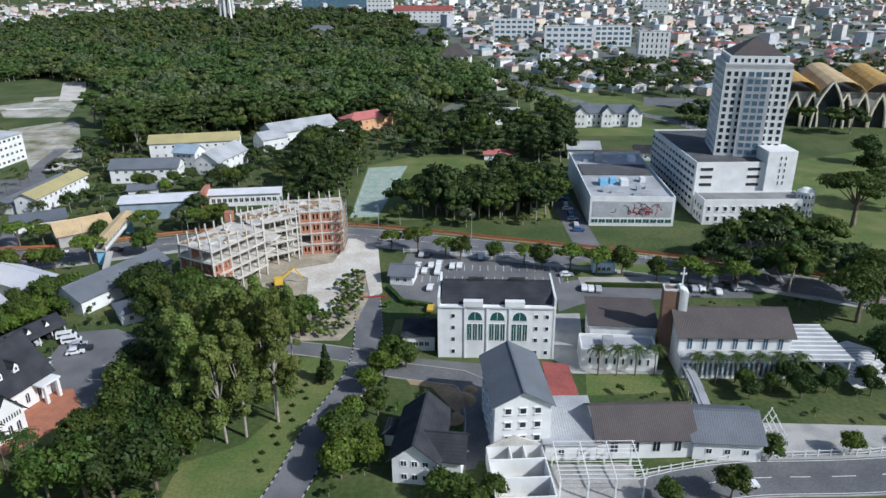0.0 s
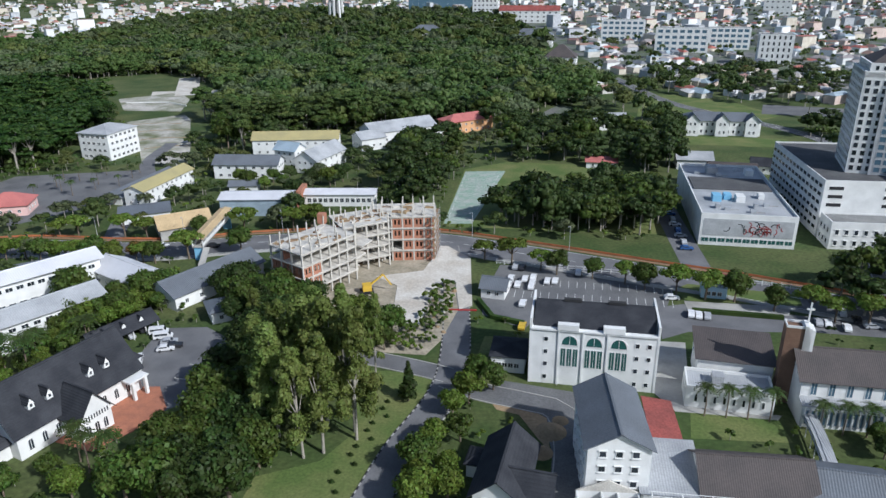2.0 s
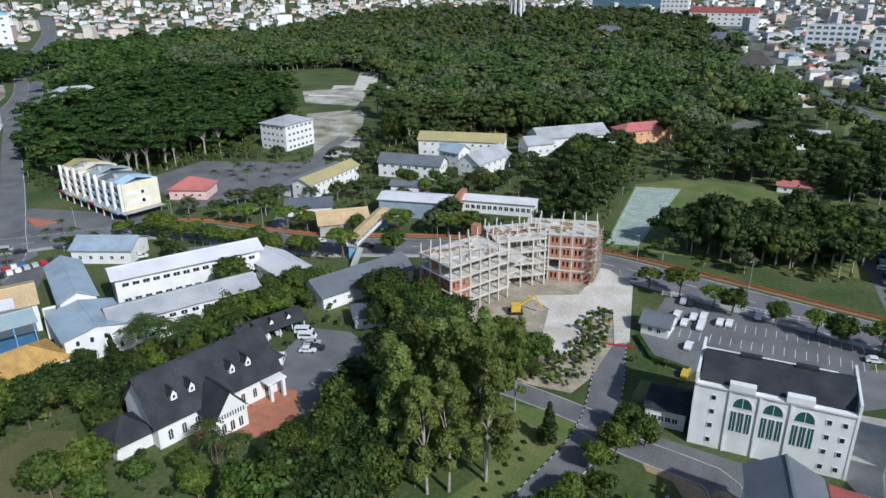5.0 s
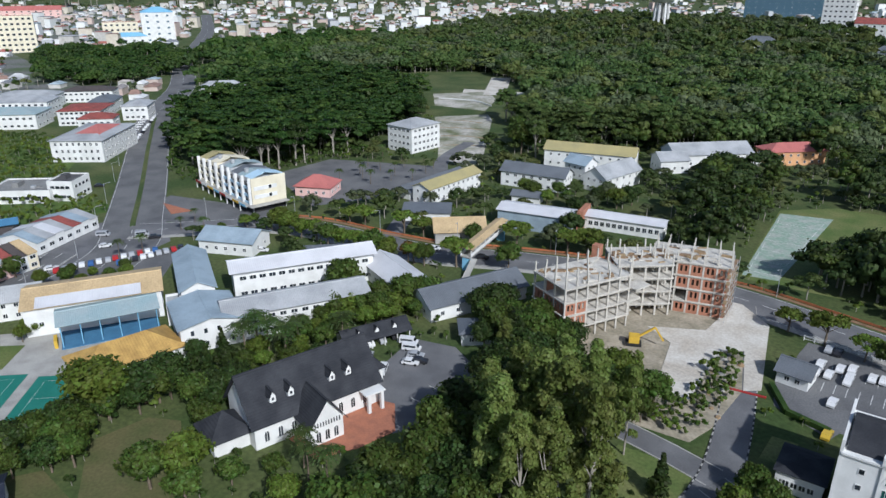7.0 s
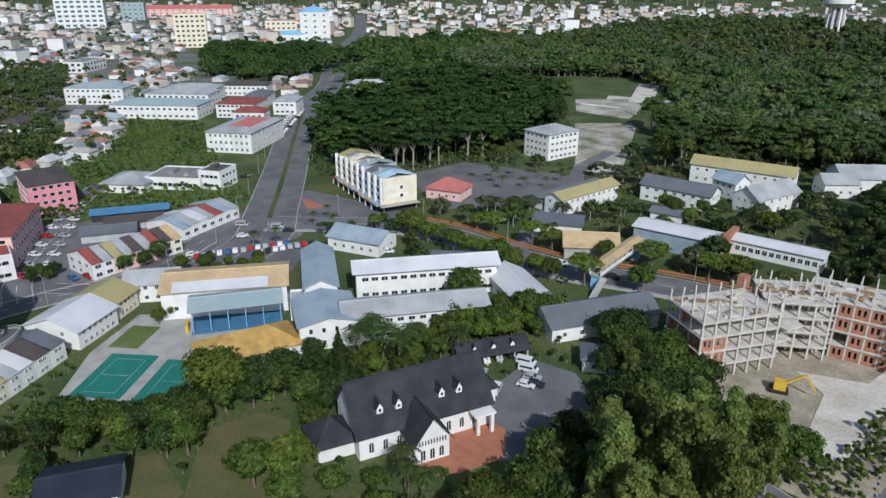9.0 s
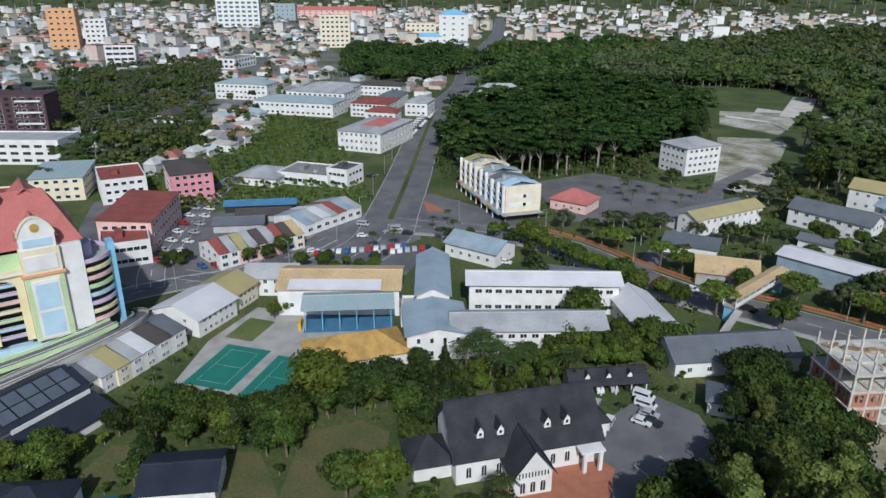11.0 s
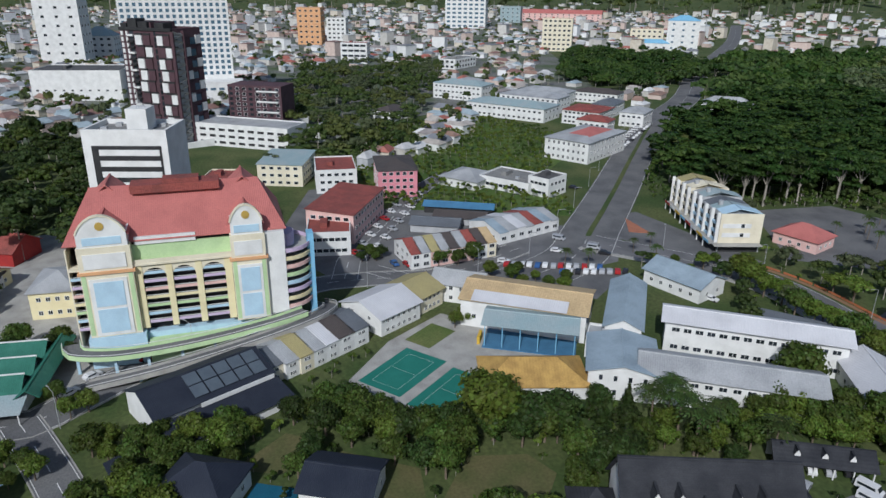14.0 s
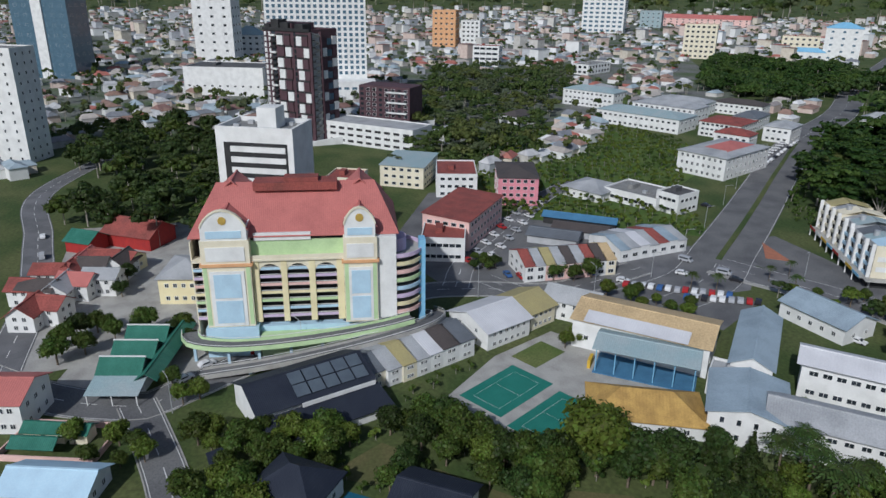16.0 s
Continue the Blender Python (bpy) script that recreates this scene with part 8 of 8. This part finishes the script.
def town(n):
    wv, wf, rv, rf, tp = [], [], [], [], []
    road = [np.array([(p.x, p.y) for p in LINES[k]]) for k in ("main_road", "museum_road", "west_road")]
    road = np.concatenate(road)
    made = 0
    while made < n:
        a = radians(rng.uniform(-40, 122))
        r = 380 + 2400 * rng.random() ** 1.25
        x, y = -r * math.sin(a), r * math.cos(a)
        if (y < 480 and x > -330) or (r < 560 and a < radians(62)) or any(inside(q, x, y) for q in KEEP_CLEAR) or inside([(-600, 740), (60, 700), (-20, 1400), (-620, 1600), (-720, 1250)], x, y):
            continue
        if np.min(np.abs(road - (x, y)).sum(1)) < 26 or np.min(np.hypot(*(BIGR - (x, y)).T)) < 30:
            continue
        made += 1
        if rng.random() < 0.50:
            tp.append((x, y))
            continue
        tall = rng.random() < 0.13 and r > 900
        L, W = rng.uniform(8, 17) * (1.6 if tall else 1), rng.uniform(6.5, 11) * (1.4 if tall else 1)
        h = rng.uniform(3.2, 6.2) if not tall else rng.uniform(9, 20)
        rh = h + (rng.uniform(1.5, 3) if not tall else 0.8)
        t = radians(37 + (90 if rng.random() < 0.5 else 0) + rng.normal() * 9)
        c, s = math.cos(t), math.sin(t)
        q = np.array([(-L / 2, -W / 2), (L / 2, -W / 2), (L / 2, W / 2), (-L / 2, W / 2)])
        xy = np.c_[q[:, 0] * c - q[:, 1] * s + x, q[:, 0] * s + q[:, 1] * c + y]
        o = len(wv) * 8
        wv.append(np.r_[np.c_[xy, np.zeros(4)], np.c_[xy, np.full(4, h)]])
        wf.append(np.array([(0, 1, 5, 4), (1, 2, 6, 5), (2, 3, 7, 6), (3, 0, 4, 7)]) + o)
        e = 1.08
        q2 = q * e
        pts = np.array([(*q2[0], h), (*q2[1], h), (*q2[2], h), (*q2[3], h), (-L * 0.32, 0, rh), (L * 0.32, 0, rh)])
        w = np.c_[pts[:, 0] * c - pts[:, 1] * s + x, pts[:, 0] * s + pts[:, 1] * c + y, pts[:, 2]]
        o = len(rv) * 6
        rv.append(w)
        rf.append(np.array([(0, 1, 5, 4), (2, 3, 4, 5), (1, 2, 5, 5), (3, 0, 4, 4)]) + o)
    v, f = np.concatenate(wv), np.concatenate(wf)
    walls = quads_mesh("town_houses", v, f, np.zeros(len(f)), [TOWN_WALL])
    walls.shade_flat()
    tagged(new("town_houses", walls), "pale walls of many small town houses", "houses", kind="stuff")
    g = Geo()
    g.v = [tuple(p) for p in np.concatenate(rv)]
    g.f = [tuple(dict.fromkeys(q.tolist())) for q in np.concatenate(rf)]
    g.m = [0] * len(g.f)
    me = bpy.data.meshes.new("town_roofs")
    me.from_pydata(g.v, [], g.f)
    me.materials.append(TOWN_ROOF)
    tagged(new("town_roofs", me), "red, grey and white roofs of town houses", "roofs", kind="stuff")
    return tp

town_trees = town(11500)
woods("town_trees", "green trees among the town's houses", town_trees, TOWN_TREES, 0.45, 0.8)

far = []
while len(far) < 900:
    a, r = radians(rng.uniform(-36, 118)), rng.uniform(2250, 3900)
    far.append((-r * math.sin(a), r * math.cos(a)))
woods("far_hill_trees", "distant wooded hills beyond the town", far, FAR_WOODS, 2.2, 4.2)

# ---- cars ----
CAR = {}
def car(x, y, rot, paint, van=False, group="parked cars"):
    key = (paint, van)
    top = thing("van" if van else "car", {"car_white": "white", "car_silver": "silver-grey", "car_black": "black", "car_red": "red", "car_blue": "dark blue", "car_yellow": "yellow"}[paint] + (" van parked on asphalt" if van else " passenger car on asphalt"), "van" if van else "car", x, y, rot, 0.08, group)
    if key not in CAR:
        b, w = Geo(), Geo()
        prof = [(-2.15, 0.35), (2.15, 0.35), (2.2, 0.75), (1.9, 0.95), (0.95, 1.02), (0.35, 1.5), (-1.3, 1.5), (-2.0, 1.05), (-2.2, 0.9)] if not van else [(-2.4, 0.35), (2.4, 0.35), (2.45, 0.9), (1.9, 1.15), (1.35, 1.95), (-2.35, 1.98), (-2.42, 0.9)]
        n = len(prof)
        b.add([(p, -0.86, q) for p, q in prof] + [(p, 0.86, q) for p, q in prof], [tuple(range(n)), tuple(range(2 * n - 1, n - 1, -1))] + [(i, i + n, (i + 1) % n + n, (i + 1) % n) for i in range(n)])
        if van:
            w.box(-2.0, -0.88, 1.15, 1.2, 0.88, 1.7)
            w.slab([(1.96, -0.75, 1.2), (1.96, 0.75, 1.2), (1.5, 0.75, 1.85), (1.5, -0.75, 1.85)], 0.03)
        else:
            w.slab([(0.98, -0.72, 1.05), (0.98, 0.72, 1.05), (0.42, 0.72, 1.46), (0.42, -0.72, 1.46)], 0.03)
            w.box(-1.5, -0.875, 1.05, 0.4, 0.875, 1.38)
        CAR[key] = b.mesh("body", mats_of(paint)), w.mesh("windscreen", mats_of("glass"))
    part("body", CAR[key][0], None, top)
    part("windscreen", CAR[key][1], None, top, "dark glazing")
    if "wheel" not in CAR:
        CAR["wheel"] = Geo().cyl(0, 0, -0.1, 0.1, 0.33, n=12).mesh("wheel", mats_of("rubber"))
    for dx in (-1.35, 1.35):
        for dy in (-0.8, 0.8):
            part("wheel", CAR["wheel"], None, top, at=pose(dx, dy, 0.33, 90))
    return top

PAINT = ["car_white", "car_white", "car_silver", "car_silver", "car_black", "car_red", "car_blue", "car_white"]
for x, y, r, p in ((-7.8, 208.5, 82, "car_white"), (-8.2, 204.2, 82, "car_white"), (-5.6, 204.1, 82, "car_white"), (-3.5, 208.4, 82, "car_white"), (-1.0, 209.9, 82, "car_white"), (-1.3, 205.4, 82, "car_white"), (-1.5, 203.1, 82, "car_white"), (3.3, 207.6, 82, "car_white"), (5.6, 207.9, 82, "car_white"), (12.9, 215.2, 82, "car_white"), (-3.7, 191.4, 82, "car_white"), (-6.8, 217.6, 82, "car_silver"), (-4.8, 217.0, 82, "car_black"), (42.4, 190.2, 82, "car_white"), (44.3, 189.6, 82, "car_white"), (46.5, 189.3, 82, "car_silver"), (38.8, 200.0, 5, "car_white"), (75.0, 189.0, 82, "car_silver"), (77.2, 188.9, 82, "car_white"), (81.3, 186.7, 82, "car_white"), (83.3, 195.6, 82, "car_white"), (85.7, 191.8, 82, "car_black"), (88.4, 188.3, 5, "car_silver"), (-3.4, 177.7, 82, "car_yellow")):
    car(x, y, r, p)
for x, y, r, p, v in ((-99.2, 163, 20, "car_white", True), (-96.7, 160.7, 20, "car_white", True), (-93.8, 158.4, 22, "car_silver", False), (-92.9, 154.9, 20, "car_white", False), (-96.5, 148.5, 115, "car_white", True), (-103.2, 151.7, 120, "car_silver", False), (-91.5, 156.6, 22, "car_black", False), (-107.5, 157, 150, "car_white", False), (-106, 160, 150, "car_silver", False), (-104.8, 163.5, 150, "car_black", False)):
    car(x, y, r, p, v)
for x, y, r, p in ((-177.8, 14.6, 135, "car_white"), (-184.2, 18.5, 130, "car_white"), (-189.7, 30.1, 120, "car_red"), (-228.9, 161.7, 60, "car_white"), (-228, 175.8, 50, "car_silver"), (-222, 176.8, 50, "car_black"), (-179.4, 188.6, 30, "car_white"), (-178, -20, 80, "car_red"), (-199, 42, 120, "car_silver"), (-240, 168, 40, "car_silver"), (-262, 174, 40, "car_white"), (-300, 205, 40, "car_black"), (-250, 160, 40, "car_white"), (-225, 140, 70, "car_white"), (56, 104, 3, "car_white"), (-130, 222, 5, "car_white"), (-112, 224, 12, "car_black"), (-20, 232, -14, "car_white"), (-283, -58, 200, "car_white"), (-262, -50, 200, "car_silver"), (-240, -44, 190, "car_white")):
    car(x, y, r, p, p == "car_silver", "cars on the roads")
for i in range(13):
    car(-222 + 0.92 * i + random.uniform(-0.3, 0.3), 140 + 2.4 * i, 148 + random.uniform(-5, 5), random.choice(PAINT))
for i in range(9):
    car(-211 + 0.7 * i, 155 + 2.5 * i, 148 + random.uniform(-5, 5), random.choice(PAINT))
for i in range(22):
    car(-372 - 4.5 * i * 0.62 + (8 if i % 2 else 0), 268 + 4.5 * i * 0.6, 40 + 90 * (i % 2), random.choice(PAINT))
for i in range(16):
    car(-246 - 4.2 * i, 97 + 2.3 * i + (3 if i % 2 else -4), 30, random.choice(PAINT))
for i in range(8):
    car(-232 + random.uniform(-1, 1), 104 + 4 * i, 10, random.choice(PAINT))
for i in range(9):
    car(50, 240 + 6 * i, 90 if i % 2 else 0, random.choice(PAINT))
tr = thing("lorry", "white box lorry on the main road", "lorry", -258, 160, 42)
part("box", Geo().box(-4, -1.2, 0.9, 1.6, 1.2, 3.4), "white_wall", tr)
part("cab", Geo().box(1.7, -1.1, 0.6, 3.6, 1.1, 2.6), "car_white", tr)
for dx in (-3, 2.6):
    for dy in (-1, 1):
        part("wheel", CAR["wheel"], None, tr, at=pose(dx, dy, 0.45, 90) @ Matrix.Diagonal((1.4, 1.4, 1.4, 1)))
bus = thing("red_lorry", "dark red lorry on the road", "lorry", 57, 212, -16)
part("box", Geo().box(-4.5, -1.25, 0.7, 2.5, 1.25, 3.2), "rust_roof", bus)
part("cab", Geo().box(2.6, -1.2, 0.6, 4.4, 1.2, 2.7), "car_red", bus)

# ---- site plant and small things ----
ex = thing("yellow_excavator", "yellow excavator arm at the building site", "excavator", -50, 194, 20)
part("base", Geo().box(-2, -1.4, 0.3, 2, 1.4, 1.0), "rubber", ex)
part("cab", Geo().box(-1.2, -1.1, 1.0, 1.4, 1.1, 3.0), "yellow_paint", ex)
part("boom", Geo().beam((0.8, 0, 2.4), (5, 0, 5.6), 0.5), "yellow_paint", ex)
part("arm", Geo().beam((5, 0, 5.6), (7.4, 0, 2.0), 0.4), "yellow_paint", ex)
for i in range(24):
    rb = thing("rubble_pile", random.choice(["heap of site rubble and timber", "pile of blue and grey site waste"]), "rubble", random.uniform(-30, -23.5), random.uniform(172, 202), random.uniform(0, 180), 0, "rubble at the site")
    part("heap", Geo().cyl(0, 0, 0, random.uniform(0.3, 0.8), random.uniform(0.5, 1.4), 0.5, n=6), random.choice(["earth", "raw_concrete", "timber", "earth", "concrete", "scrub_ground", "scrub_ground"]), rb)
sh = thing("red_barrier", "red painted barrier across the drive", "barrier", -20.5, 186, 4)
part("bar", Geo().box(-4, -0.3, 0.05, 4, 0.3, 0.35), "red_paint", sh)
for x, y, r in ((4, 133, 3.5), (2, 126, 2.5), (6, 137, 2.0), (-2, 128, 2)):
    mo = thing("earth_mound", "mound of bare orange-brown earth", "mound", x, y, 0)
    part("mound", Geo().cyl(0, 0, 0, r * 0.35, r, r * 0.3, n=14), "earth", mo)
for i in range(13):
    bu = thing("shrub", "small round lawn shrub", "shrub", -31.5 - 0.5 * i + (2 if i % 3 == 0 else 0), 142 - 2.7 * i, 0, 0, "lawn shrubs")
    crown, trunk, H = TEMPLATE[("cone", "dark")][0]
    part("crown", crown, None, bu, at=Matrix.Diagonal((0.28, 0.28, 0.1, 1)))


def street_lamp(x, y, rot):
    top = thing("street_lamp", "tall grey street lamp with a curved arm", "street lamp", x, y, rot, 0, "street lamps")
    part("pole", Geo().cyl(0, 0, 0, 9, 0.1, 0.06, n=8), "steel", top)
    part("arm", Geo().beam((0, 0, 8.9), (2.2, 0, 9.4), 0.09), "steel", top)
    part("head", Geo().box(1.9, -0.12, 9.36, 2.8, 0.12, 9.48), "light_roof", top)

for n, off in (("cross_road", 8.6), ("main_road", 12), ("garage_road", 6.6)):
    for p, q in list(zip(LINES[n], LINES[n][1:]))[6:70:8]:
        d = (q - p).normalized()
        street_lamp(p.x - d.y * off, p.y + d.x * off, math.degrees(math.atan2(-d.x, d.y)))


def fence_line(pts, label="low white fence of posts and rails", step=2.5):
    top = thing("fence", label, "fence")
    for a, b in zip(pts, pts[1:]):
        a, b = Vector((*a, 0)), Vector((*b, 0))
        n = max(1, int((b - a).length / step))
        for i in range(n):
            p = a.lerp(b, i / n)
            part("post", Geo().box(p.x - 0.1, p.y - 0.1, 0, p.x + 0.1, p.y + 0.1, 1.6), "white_wall", top)
        for z in (0.5, 1.3):
            part("rail", Geo().beam((a.x, a.y, z), (b.x, b.y, z), 0.06, 0.12), "white_wall", top)

for x, y in [(-221.0, 187.5), (-224.0, 196.3), (-214.8, 157.8), (-209.2, 188.9), (-212.3, 164.9)]:
    tree(*PA, x, y, random.uniform(5, 7))


def roof_clutter(name, items):
    """Cooling boxes and pipes on a named building's roof."""
    top = bpy.data.objects[name]
    for x, y, z in items:
        part("cooling_box", Geo().box(x - 0.9, y - 0.7, z, x + 0.9, y + 0.7, z + 1.1), "steel", top)
        part("pipe", Geo().beam((x + 1.0, y, z + 0.2), (x + 4.0, y, z + 0.2), 0.16), "concrete", top)

roof_clutter("white_tower", [(-8, -2, 47.2), (7, 4, 47.2), (-6, 4, 47.2)])
roof_clutter("long_flat_office", [(-6, 2, 5.12), (4, -4, 5.12)])
roof_clutter("shopping_mall", [(-6, -26, 10.66), (2, -28, 10.66), (8, -20, 10.66), (6, 26, 10.66), (-10, 20, 10.66), (-2, 18, 10.66)])

fence_line([(-13.1, 220.6), (17.2, 217.8), (34.5, 215.4)])
fence_line([(51.7, 215.8), (69.7, 212.5), (79.7, 209.7)])
fence_line([(36, 107), (58, 112), (84, 113), (110, 117)])
